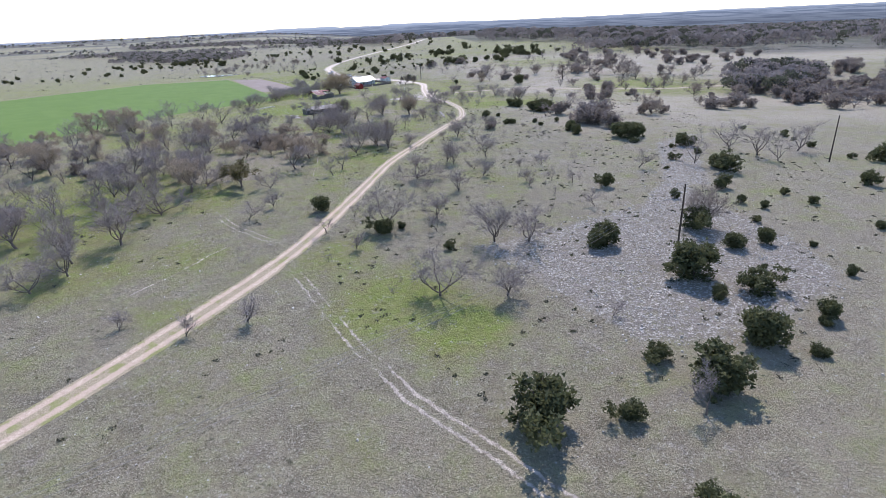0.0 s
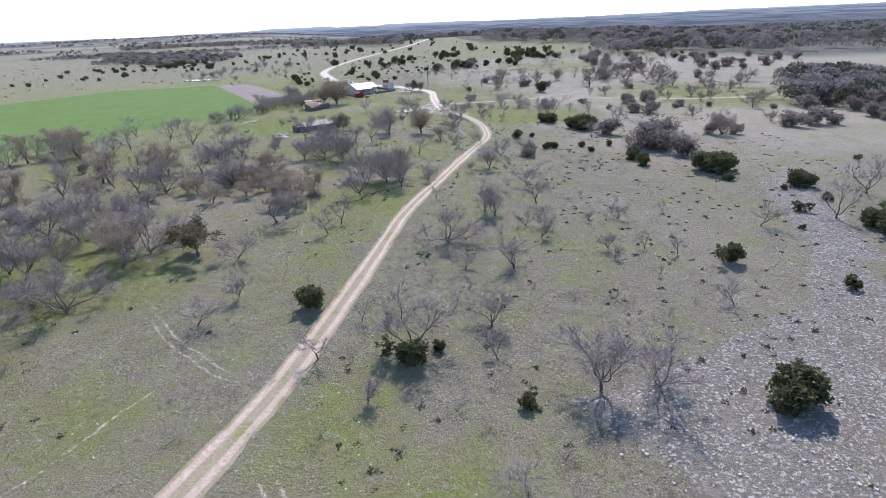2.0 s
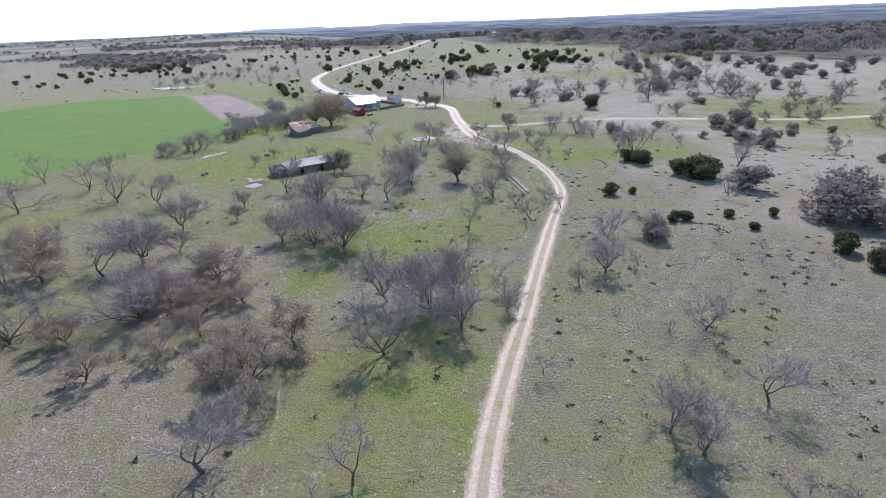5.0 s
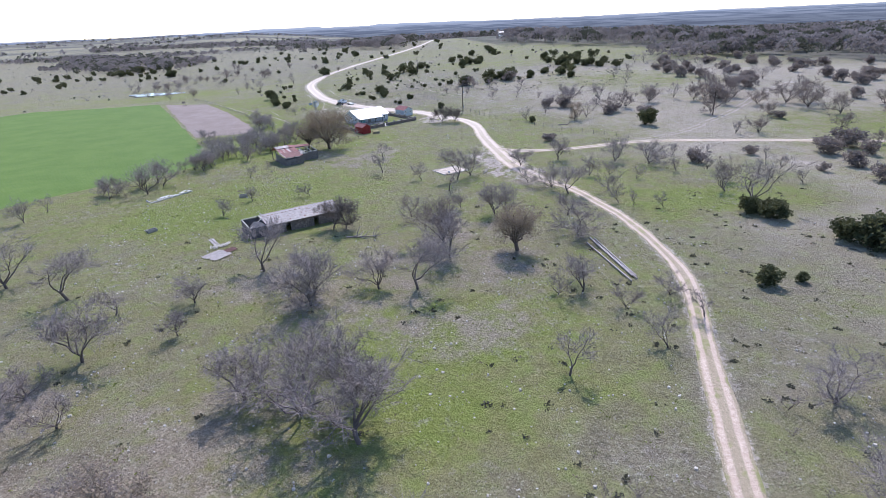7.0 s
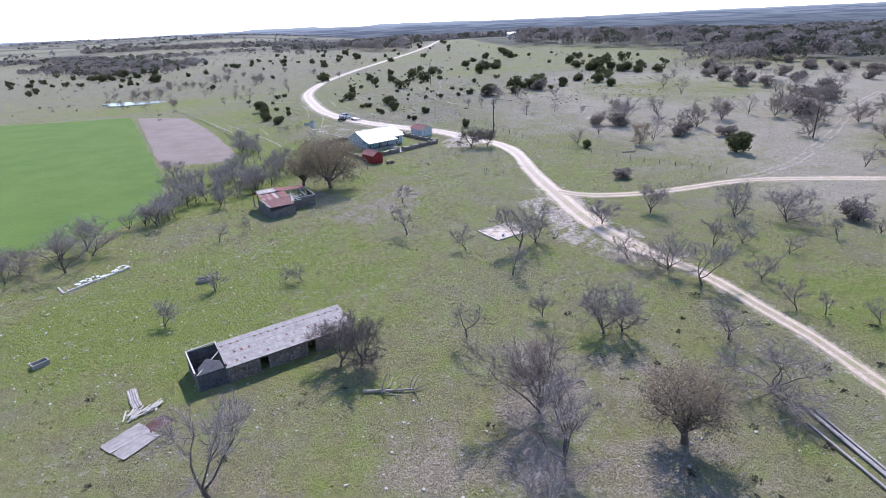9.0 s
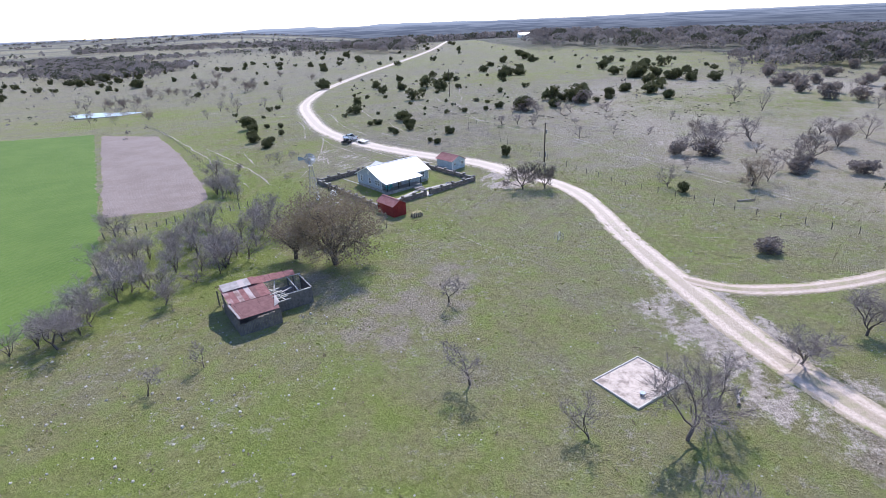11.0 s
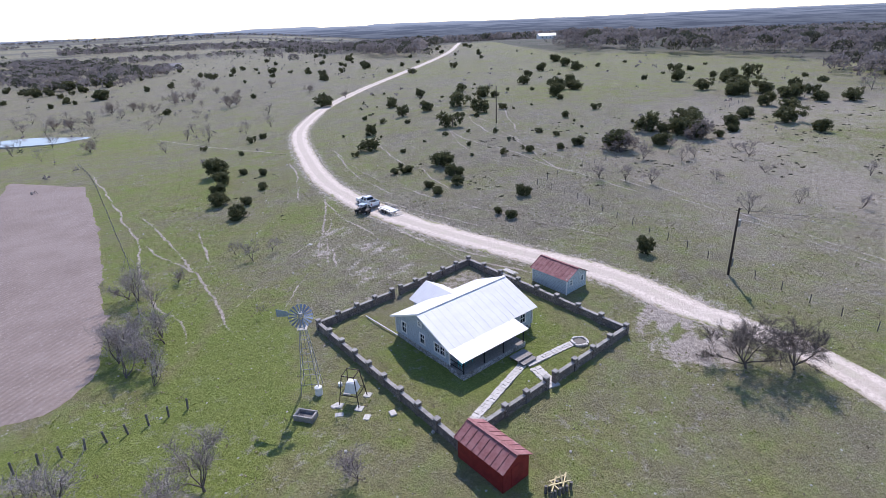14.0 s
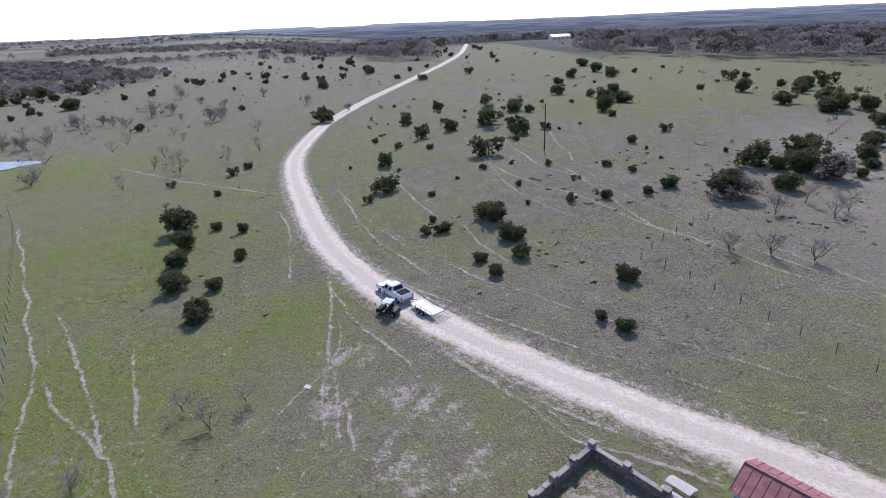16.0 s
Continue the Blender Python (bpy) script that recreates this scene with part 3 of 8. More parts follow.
def patch(name, outline, material, label, rise, step):
    """A field as a sheet on the ground, cut to its outline."""
    p = np.array(outline)
    x, y = [v.ravel() for v in np.meshgrid(np.arange(p[:, 0].min() - 3, p[:, 0].max() + 3, step), np.arange(p[:, 1].min() - 3, p[:, 1].max() + 3, step))]
    m = inside(x, y, outline, 1.6)
    z = land(x, y) + rise * 2 * (m - 0.5) + 0.03 * wave(x, y, 12, 9)
    nx = len(np.arange(p[:, 0].min() - 3, p[:, 0].max() + 3, step))
    ny = len(x) // nx
    faces = [(j * nx + i, j * nx + i + 1, (j + 1) * nx + i + 1, (j + 1) * nx + i) for j in range(ny - 1) for i in range(nx - 1) if m[j * nx + i] > 0 or m[(j + 1) * nx + i + 1] > 0]
    used = sorted({v for f in faces for v in f})
    to = {v: k for k, v in enumerate(used)}
    verts = np.column_stack([x, y, z])[used].tolist()
    return tagged(sheet(name, verts, [tuple(to[v] for v in f) for f in faces], material), label, "field", kind="structure")


patch("crop_field", CROP, WHEAT, "bright green field of young winter wheat", 0.16, 2.0)
patch("ploughed_field", PLOUGHED, SOIL, "bare pinkish brown ploughed field", 0.14, 1.5)

# ---- trees ----
def bark_material(name, dark, light):
    s = Shade(name, 0.9)
    p = s.local()
    c = s.mix(s.noise(p, 6, 4), dark, light)
    c = s.mix(s.calc("MULTIPLY", s.random(), 0.5), c, (0.25, 0.21, 0.19))
    return s.done(c, s.noise(p, 14, 3), 0.03)


def leaf_material(name, a, b, c, spread=0.5):
    s = Shade(name, 0.75)
    v = s.mix(s.island(), a, b)
    v = s.mix(s.step(s.noise(s.local(), 0.9, 3), 0.45, 0.65), v, c)
    v = s.mix(s.calc("MULTIPLY", s.random(), spread), v, b)
    s.done(v)
    thin = s.node("ShaderNodeBsdfTranslucent", Color=v)
    both = s.node("ShaderNodeMixShader")
    both.inputs[0].default_value = 0.38
    s.tree.links.new(s.bsdf.outputs[0], both.inputs[1])
    s.tree.links.new(thin.outputs[0], both.inputs[2])
    s.tree.links.new(both.outputs[0], s.tree.nodes["Material Output"].inputs[0])
    return s.mat


BARK = bark_material("grey bark", (0.06, 0.05, 0.043), (0.14, 0.12, 0.105))
DARK_BARK = bark_material("dark bark", (0.055, 0.045, 0.038), (0.13, 0.105, 0.085))
TWIG = bark_material("grey twigs", (0.235, 0.203, 0.196), (0.355, 0.313, 0.305))
DARK_TWIG = bark_material("dark brown twigs", (0.12, 0.10, 0.088), (0.21, 0.18, 0.16))
PALE_TWIG = bark_material("pale grey twigs", (0.28, 0.25, 0.24), (0.41, 0.37, 0.36))
BROWN_TWIG = bark_material("brown grey twigs", (0.215, 0.175, 0.148), (0.34, 0.285, 0.25))
BLEACHED = bark_material("bleached dead wood", (0.30, 0.27, 0.24), (0.48, 0.44, 0.40))
OAK_LEAF = leaf_material("brown oak leaves", (0.225, 0.182, 0.14), (0.38, 0.317, 0.25), (0.28, 0.24, 0.175))
GREAT_LEAF = leaf_material("dull brown oak leaves", (0.165, 0.13, 0.092), (0.315, 0.258, 0.185), (0.225, 0.188, 0.12))
OLIVE_LEAF = leaf_material("olive oak leaves", (0.075, 0.075, 0.035), (0.14, 0.125, 0.06), (0.18, 0.155, 0.075), 0.3)
CEDAR_LEAF = leaf_material("dark juniper needles", (0.058, 0.07, 0.034), (0.115, 0.125, 0.06), (0.105, 0.108, 0.048), 0.35)
GREY_LEAF = leaf_material("grey brown twiggy crown", (0.15, 0.128, 0.118), (0.27, 0.235, 0.22), (0.19, 0.17, 0.14))
SHRUB_LEAF = leaf_material("grey green shrub leaves", (0.09, 0.09, 0.065), (0.15, 0.145, 0.11), (0.12, 0.12, 0.07))


def mesh_of(name, verts, faces, material, flat=True):
    me = bpy.data.meshes.new(name)
    me.from_pydata(np.asarray(verts).tolist(), [], faces if isinstance(faces, list) else faces.tolist())
    me.materials.append(material)
    if not flat:
        me.polygons.foreach_set("use_smooth", np.ones(len(me.polygons), bool))
    return me


def ribbons(p, q, w, r):
    """Thin flat strips from p to q, w wide, as verts and quads."""
    n = len(p)
    d = q - p
    side = np.cross(d, r.normal(size=(n, 3)))
    side *= (np.broadcast_to(w, n) / 2 / (np.linalg.norm(side, axis=1) + 1e-9))[:, None]
    v = np.stack([p - side, p + side, q + side * 0.4, q - side * 0.4], 1).reshape(-1, 3)
    return v, np.arange(4 * n).reshape(n, 4)


def spikes(p, q, w, r):
    """Pointed twigs from p to q, w wide at the foot, as verts and triangles."""
    n = len(p)
    side = np.cross(q - p, r.normal(size=(n, 3)))
    side *= (np.broadcast_to(w, n) / 2 / (np.linalg.norm(side, axis=1) + 1e-9))[:, None]
    return np.stack([p - side, p + side, q], 1).reshape(-1, 3), np.arange(3 * n).reshape(n, 3)


def blades(c, size, r, up=0.0):
    """Small leaf triangles round the places c."""
    n = len(c)
    a = r.normal(size=(n, 3))
    a[:, 2] += up
    a /= np.linalg.norm(a, axis=1)[:, None]
    b = np.cross(a, r.normal(size=(n, 3)))
    b /= np.linalg.norm(b, axis=1)[:, None] + 1e-9
    s = (size * r.uniform(0.6, 1.4, n))[:, None]
    v = np.stack([c - b * s * 0.5, c + b * s * 0.5, c + a * s], 1).reshape(-1, 3)
    return v, np.arange(3 * n).reshape(n, 3)


def tubes(lines, sides):
    """Tapered round limbs along polylines [(points, radii)]."""
    verts, faces = [], []
    for pts, rad in lines:
        base = len(verts)
        for k, (p, w) in enumerate(zip(pts, rad)):
            d = pts[min(k + 1, len(pts) - 1)] - pts[max(k - 1, 0)]
            u = np.cross(d, (0.31, 0.87, 0.12))
            u /= np.linalg.norm(u) + 1e-9
            v = np.cross(d, u)
            v /= np.linalg.norm(v) + 1e-9
            for j in range(sides):
                a = 6.2832 * j / sides
                verts.append(p + w * (math.cos(a) * u + math.sin(a) * v))
        for k in range(len(pts) - 1):
            for j in range(sides):
                a, b = base + k * sides + j, base + k * sides + (j + 1) % sides
                faces.append((a, b, b + sides, a + sides))
        faces.append(tuple(base + (len(pts) - 1) * sides + j for j in range(sides)))
    return verts, faces


def bend(start, way, length, count, wander, lift, r):
    """A crooked line from start."""
    pts, d = [np.array(start, float)], np.array(way, float)
    for _ in range(count):
        d = d / np.linalg.norm(d) + r.normal(0, wander, 3) + (0, 0, lift)
        d /= np.linalg.norm(d)
        pts.append(pts[-1] + d * length / count)
    return np.array(pts)


def offshoots(lines, each, length, count, wander, lift, thin, r, low=0.35, spread=0.9):
    out = []
    for pts, rad in lines:
        for _ in range(each):
            k = r.uniform(low, 1) * (len(pts) - 1)
            i = min(int(k), len(pts) - 2)
            p = pts[i] + (pts[i + 1] - pts[i]) * (k - i)
            d = pts[i + 1] - pts[i]
            d = d / np.linalg.norm(d) + r.normal(0, spread, 3) * (1, 1, 0.7)
            w = max((rad[i] + (rad[i + 1] - rad[i]) * (k - i)) * thin, 0.008)
            line = bend(p, d, length * r.uniform(0.6, 1.3), count, wander, lift, r)
            out.append((line, np.linspace(w, w * 0.4, count + 1)))
    return out


def tips(lines, each, length, r, spread=0.8, lift=0.15):
    """Fine twigs: start and end places."""
    p, q = [], []
    for pts, _ in lines:
        k = r.uniform(0.2, 1, each) * (len(pts) - 1)
        i = np.minimum(k.astype(int), len(pts) - 2)
        a = pts[i] + (pts[i + 1] - pts[i]) * (k - i)[:, None]
        d = pts[i + 1] - pts[i]
        d = d / np.linalg.norm(d, axis=1)[:, None] + r.normal(0, spread, (each, 3)) + (0, 0, lift)
        p.append(a)
        q.append(a + d / np.linalg.norm(d, axis=1)[:, None] * (length * r.uniform(0.5, 1.4, each))[:, None])
    return np.concatenate(p), np.concatenate(q)


def joined(parts):
    verts, faces, n = [], [], 0
    for v, f in parts:
        verts.append(np.asarray(v))
        faces += [tuple(int(i) + n for i in face) for face in f]
        n += len(v)
    return np.concatenate(verts), faces


def bare_tree(seed, tall=5.0, limbs=5, wide=1.0, twigs=7, bole=0.9, coarse=1.0, twig=None):
    """Meshes of a leafless crooked tree with a vase-shaped head."""
    r = np.random.RandomState(seed)
    trunk = bend((0, 0, -0.3), (r.normal(0, 0.15), r.normal(0, 0.15), 1), bole + 0.3, 3, 0.12, 0.1, r)
    w = 0.025 * tall
    stems = [(trunk, np.linspace(w * 1.25, w, 4))]
    main = []
    for k in range(limbs):
        a = 6.283 * (k + r.uniform(-0.3, 0.3)) / limbs
        s = trunk[-1] - (0, 0, r.uniform(0, 0.35) * bole)
        line = bend(s, (math.cos(a) * wide, math.sin(a) * wide, r.uniform(0.85, 1.8)), (tall - bole) * r.uniform(0.8, 1.1), 5, 0.26, 0.16, r)
        main.append((line, np.linspace(w * 0.66, w * 0.18, 6)))
    sub = offshoots(main, 6 if coarse == 1 else 4, tall * 0.4, 3, 0.2, 0.14, 0.55, r)
    fine = offshoots(sub + main, 5 if coarse == 1 else 3, tall * 0.22, 2, 0.18, 0.1, 0.42, r)
    p, q = tips(fine + sub, twigs, tall * 0.18, r, 0.65)
    limb = joined([tubes(stems + main, 5 if coarse == 1 else 4), tubes(sub, 3)])
    start, stop = [np.concatenate([l[i:len(l) - 1 + i] for l, _ in fine]) for i in (0, 1)]
    thick = np.concatenate([np.maximum(2 * w[:-1], 0.026) for _, w in fine])
    head = joined([ribbons(start, stop, thick, r), spikes(p, q, coarse * r.uniform(0.012, 0.026, len(p)), r)])
    return mesh_of("trunk", *limb, BARK, False), mesh_of("crown", *head, twig or TWIG)


def leafy_tree(seed, tall, leaf, count, size, limbs=5, wide=1.0):
    """Meshes of a spreading oak with small hanging-on leaves."""
    r = np.random.RandomState(seed)
    bole = tall * 0.24
    trunk = bend((0, 0, -0.3), (r.normal(0, 0.12), r.normal(0, 0.12), 1), bole + 0.3, 3, 0.14, 0.1, r)
    w = 0.030 * tall
    main = []
    for k in range(limbs):
        a = 6.283 * (k + r.uniform(-0.3, 0.3)) / limbs
        line = bend(trunk[-1] - (0, 0, r.uniform(0, 0.3)), (math.cos(a) * wide, math.sin(a) * wide, r.uniform(0.6, 2.2)), (tall - bole) * r.uniform(0.85, 1.1), 6, 0.24, 0.1, r)
        main.append((line, np.linspace(w * 0.6, w * 0.12, 7)))
    sub = offshoots(main, 6, tall * 0.32, 4, 0.32, 0.05, 0.55, r)
    fine = offshoots(sub, 5, tall * 0.15, 2, 0.3, 0.03, 0.5, r)
    p, q = tips(fine + sub, 14, tall * 0.075, r)
    at = q[r.randint(0, len(q), count)] + r.normal(0, 0.028 * tall, (count, 3))
    limb = joined([tubes([(trunk, np.linspace(w * 1.2, w, 4))] + main, 7), tubes(sub, 4)])
    twig = joined([tubes(fine, 3), spikes(p, q, r.uniform(0.02, 0.04, len(p)), r)])
    v, f = blades(at, np.full(count, size), r)
    return mesh_of("trunk", *limb, DARK_BARK, False), mesh_of("branch_work", *twig, BROWN_TWIG), mesh_of("crown", v, f, leaf)


def dome_oak(seed, tall, wide, count):
    """Meshes of a great oak with a broad domed head that hangs low all round."""
    r = np.random.RandomState(seed)
    bole = tall * 0.2
    trunk = bend((0, 0, -0.4), (0.1, 0.05, 1), bole + 0.4, 3, 0.12, 0.1, r)
    w = 0.036 * tall
    main = []
    for k in range(15):
        a, up = 6.283 * (k + r.uniform(-0.3, 0.3)) / 15 * 2, r.uniform(0.15, 1.0) ** 0.8
        end = np.array((math.cos(a) * 0.66 * wide, math.sin(a) * 0.66 * wide, 0.46 + 0.44 * up * 1.1 - 0.2 * (1 - up))) * tall * (1 - 0.35 * up, 1 - 0.35 * up, 1)
        s = trunk[-1] - (0, 0, r.uniform(0, 0.35) * bole)
        u = np.linspace(0, 1, 8)[:, None]
        line = s + (end - s) * u + np.array((0, 0, 0.16 * tall)) * (u * (1 - u)) + r.normal(0, 0.02 * tall, (8, 3)) * np.minimum(u * 3, 1)
        main.append((line, np.linspace(w * 0.6, w * 0.1, 8)))
    sub = offshoots(main, 7, tall * 0.24, 4, 0.32, 0.05, 0.55, r)
    fine = offshoots(sub, 5, tall * 0.13, 2, 0.3, 0.03, 0.5, r)
    p, q = tips(fine + sub, 6, tall * 0.06, r)
    d = r.normal(size=(330, 3))
    d /= np.linalg.norm(d, axis=1)[:, None]
    d[:, 2] = np.where(d[:, 2] < -0.35, -d[:, 2], d[:, 2])
    clump = d * (0.7 * wide * tall, 0.7 * wide * tall, 0.48 * tall) * r.uniform(0.6, 1.06, 330)[:, None] + (0, 0, 0.53 * tall)
    n = count * 2 // 5
    at = np.concatenate([clump[r.randint(0, 330, n)] + r.normal(0, 0.045 * tall, (n, 3)), q[r.randint(0, len(q), count - n)] + r.normal(0, 0.028 * tall, (count - n, 3))])
    limb = joined([tubes([(trunk, np.linspace(w * 1.25, w, 4))] + main, 7), tubes(sub, 4)])
    twig = joined([tubes(fine, 3), spikes(p, q, r.uniform(0.02, 0.04, len(p)), r)])
    v, f = blades(at, np.full(count, 0.15), r)
    return mesh_of("trunk", *limb, DARK_BARK, False), mesh_of("branch_work", *twig, BROWN_TWIG), mesh_of("crown", v, f, GREAT_LEAF)


def cedar_tree(seed, tall, clumps=100, each=22, leaf=None, big=1.0):
    """Meshes of a dense juniper, green to the ground, of 1 m radius for each 2 m of height."""
    r = np.random.RandomState(seed)
    lobes = [(r.normal(0, 0.2 * tall), r.normal(0, 0.2 * tall), tall * r.uniform(0.25, 0.72), tall * r.uniform(0.2, 0.3)) for _ in range(7)]
    lobes.append((0, 0, tall * 0.3, tall * 0.36))
    centre = []
    for k in range(clumps):
        x, y, z, s = lobes[r.randint(len(lobes))]
        d = r.normal(size=3)
        d /= np.linalg.norm(d)
        c = np.array((x, y, z)) + d * s * r.uniform(0.75, 1.08)
        c[2] = max(c[2], 0.06 * tall)
        centre.append(c)
    centre = np.array(centre)
    at = np.repeat(centre, each, 0) + r.normal(0, 0.055 * tall, (clumps * each, 3))
    at[:, 2] = np.maximum(at[:, 2], 0.02)
    v, f = blades(at, np.full(len(at), 0.085 * tall ** 0.6 * 1.6 * big), r, 0.5)
    stem = bend((0, 0, -0.2), (0.05, 0.05, 1), tall * 0.7, 3, 0.1, 0.1, r)
    boughs = offshoots([(stem, np.linspace(0.035 * tall, 0.015 * tall, 4))], 9, tall * 0.4, 2, 0.2, 0.2, 0.5, r, 0.05)
    limb = joined([tubes([(stem, np.linspace(0.035 * tall, 0.015 * tall, 4))], 6), tubes(boughs, 4)])
    return mesh_of("trunk", *limb, DARK_BARK, False), mesh_of("crown", v, f, leaf or CEDAR_LEAF)


def top_of(meshes):
    return max(v.co.z for me in meshes for v in me.vertices)


def stand(name, meshes, x, y, scale, turn, label, category, group, sink=0.0, lean=0.0, squash=1.0):
    """One plant as a thing: an Empty on the ground with its meshes as parts."""
    thing = tagged(new(name), label, category, group)
    thing.matrix_basis = Matrix.Translation((x, y, height(x, y) - sink)) @ Euler((lean, 0, turn)).to_matrix().to_4x4() @ Matrix.Diagonal((scale * squash, scale * squash, scale, 1))
    for me in meshes:
        part_of = new(me.name.split(".")[0], me)
        part_of.parent = thing
    return thing


CEDARS_A = [(21.5, 30.9, 3.3), (9.5, 42.2, 5.5), (18.9, 42.4, 2.1), (28.7, 44.8, 4.9), (42.8, 49.2, 1.6), (25, 51.3, 2.2), (38.6, 53.6, 5.4), (47.6, 55.1, 1.3), (49.4, 56.8, 2.6), (38.7, 63.1, 2.3), (44.7, 63.7, 3.3), (59.3, 66.6, 1.7), (38.8, 70, 5.5), (49.4, 70.9, 0.9), (61.2, 77, 1.1), (55, 79.1, 2.8), (50.1, 79.4, 3), (76.6, 81.8, 1.7), (28.8, 83.3, 4.6), (4.4, 86.2, 1.5), (46.9, 87.6, 4.1), (58.9, 88.9, 1.2), (64.3, 95.3, 1.7), (-7.3, 95.3, 3), (74.4, 95.9, 1.5), (-4.1, 96.9, 1.4), (61.6, 98.6, 1.8), (72.6, 102.5, 1.4), (92.2, 104.5, 3.2), (63, 108.5, 3.6), (-20.6, 109.7, 3.5), (40.3, 114.8, 3.1)]
CEDARS_B = [(71.5, 120.4, 4.2), (108.8, 122.6, 4.6), (71.3, 124.2, 3.6), (68.8, 145.5, 1.2), (73.6, 147.3, 4.1), (62.5, 159.6, 4.9), (61.6, 163.2, 4.6), (49.1, 169.2, 3.5), (48.6, 175.6, 3.7), (42.1, 186.3, 1.4), (33.4, 192, 1.9), (48.6, 192.1, 1.7), (40.9, 192.7, 1.7), (31.2, 192.7, 2.1), (25.6, 209.3, 2.6), (30.4, 209.6, 1.4), (50.9, 217.7, 4.7), (48.7, 218.1, 5.5), (46.7, 222.2, 3.9), (42.1, 233.3, 3.5), (40.6, 236.7, 3.7), (59.4, 323.6, 5.5), (24.3, 335.2, 2.3), (-3.8, 372.1, 2.8), (-20.1, 391.1, 1.8), (-21.6, 393.3, 1.4), (-15.3, 401.5, 2.7), (-70.5, 401.9, 3.2), (-31.8, 406.6, 1.8), (-70.5, 411, 2), (-76.5, 411.1, 3), (-27.1, 411.2, 2.1)]
CEDARS_C = [(-33, 411.3, 1.7), (-27.1, 417.8, 3.1), (-78.9, 419.8, 3), (-69.5, 420.3, 1.9), (-40.1, 423.1, 1.4), (-37.6, 423.3, 2), (-29.2, 426.7, 4.1), (-79.9, 427.6, 3.4), (11.5, 427.6, 4.9), (-38.8, 427.8, 1.2), (23.7, 428, 3.5), (39.9, 429.8, 1.9), (0.2, 431, 1.7), (34.9, 431.2, 4.3), (-7.3, 431.3, 1.7), (-71.6, 432, 1.8), (5.4, 433.6, 2.7), (46.1, 434.1, 2.2), (-77, 435.1, 1.7), (-82.7, 435.7, 4.8), (33, 436.4, 5), (63.7, 439.2, 4.1), (26, 441.1, 5.4), (-50.3, 441.4, 1.5), (-20.8, 442.4, 1.3), (-47.2, 447.1, 3.7), (-0.4, 449.2, 1.6), (-11.8, 453.5, 1.4), (-82.8, 456.4, 1.4), (72.8, 462.2, 4.4), (-47.3, 466.5, 3.9), (-22.7, 466.8, 4.5)]
CEDARS_D = [(-96.7, 467.4, 1.5), (87.2, 472.2, 4.7), (-83.7, 472.9, 2.1), (-35.9, 478.7, 1.6), (-81.9, 478.8, 1.9), (100.5, 480.1, 3.3), (-44, 482.7, 1.6), (-11.8, 485.2, 5.3), (77.6, 485.6, 5), (-3.3, 488.4, 2), (-37.4, 492, 3.8), (-50.1, 492.5, 1.7), (107.2, 498.3, 3.6), (-28.1, 498.5, 3.9), (-17, 500.8, 5.4), (-40.7, 514.1, 4.2), (-1.2, 516, 2.7), (92.3, 518, 4), (26.1, 522.2, 5.5), (112, 532.2, 5.5), (-68.6, 534.1, 5.5), (-29, 535, 3.7), (97, 536, 3), (-11.4, 539.5, 3.4), (17.1, 548.4, 4.4), (-141, 559.1, 3.1), (91.5, 560.4, 4.2), (-108.3, 582.6, 2.5), (54.1, 590.8, 5.2), (37.2, 595, 4.7), (-78.4, 625.3, 4.5), (-210.6, 645.7, 5.3)]
CEDARS_E = [(-94.1, 674.4, 3.3), (-58.1, 675, 5.5), (-256.6, 677.6, 3.8), (-239.3, 683.3, 5.2), (-278.3, 688, 4.6), (-234.1, 706.7, 3.5), (-123.7, 708.4, 4.2), (-272.9, 727.2, 5.5), (-159.5, 741.4, 4.6), (-73.9, 755.5, 4.7)]
CEDARS = CEDARS_A + CEDARS_B + CEDARS_C + CEDARS_D + CEDARS_E
OAKS_A = [(49.1, 89.1, 8.4), (-42.3, 127.8, 6.6), (-34.4, 152.9, 6.5), (-30.7, 153.2, 7.3), (-48.9, 156.2, 4.9), (-33.1, 157, 5.9), (-42.8, 160.1, 4.8), (-28, 160.2, 6.2), (-54.4, 163.5, 4.4), (-39.7, 163.7, 4.5), (-57.1, 163.8, 3.5), (-43.4, 168.7, 4.7), (-9.5, 168.7, 8.7), (-13.2, 169.1, 7.8), (-68.2, 182.1, 8.1), (-71.6, 185.7, 8.1), (87.5, 204.2, 7.8), (-3, 226.6, 9.0), (-30.5, 241.7, 6.9), (-32.7, 242, 6.9), (-41.1, 312.5, 12.6), (-47.8, 315.7, 8.8), (39.5, 336.5, 6.3)]
OAKS = OAKS_A
MESQUITES_A = [(11.2, 68.9, 4.4), (1.8, 70, 6.6), (-61.2, 79.2, 5.7), (-58.6, 84.5, 6.5), (17.8, 87.3, 5.9), (12.2, 88, 6.7), (-55.6, 96.5, 7.3), (-74.7, 97.2, 7.1), (-7.1, 97.5, 7.5), (2.7, 101.4, 4.7), (-80.2, 102.9, 6.9), (-54.2, 111.2, 7), (-65.3, 111.3, 4.7), (-59.9, 113.3, 4.8), (-77.3, 114.3, 6.4), (-69.5, 115.1, 4.8), (-86.9, 122.4, 4.9), (87.2, 127, 6.1), (66.9, 128.3, 6.9), (-0.8, 128.3, 5.5), (-50.8, 130.2, 7.5), (-71.1, 132.6, 5.4), (-54.5, 132.6, 7.3), (85.6, 133.4, 7.1), (97.4, 135.6, 6.5), (-71.1, 136.9, 7.5), (-88.3, 137.2, 5.5), (8.8, 139.7, 4.5), (82.3, 140.7, 7.4), (-98.9, 141.1, 6.3), (-32.4, 142.1, 5.8), (7.2, 142.5, 5.7)]
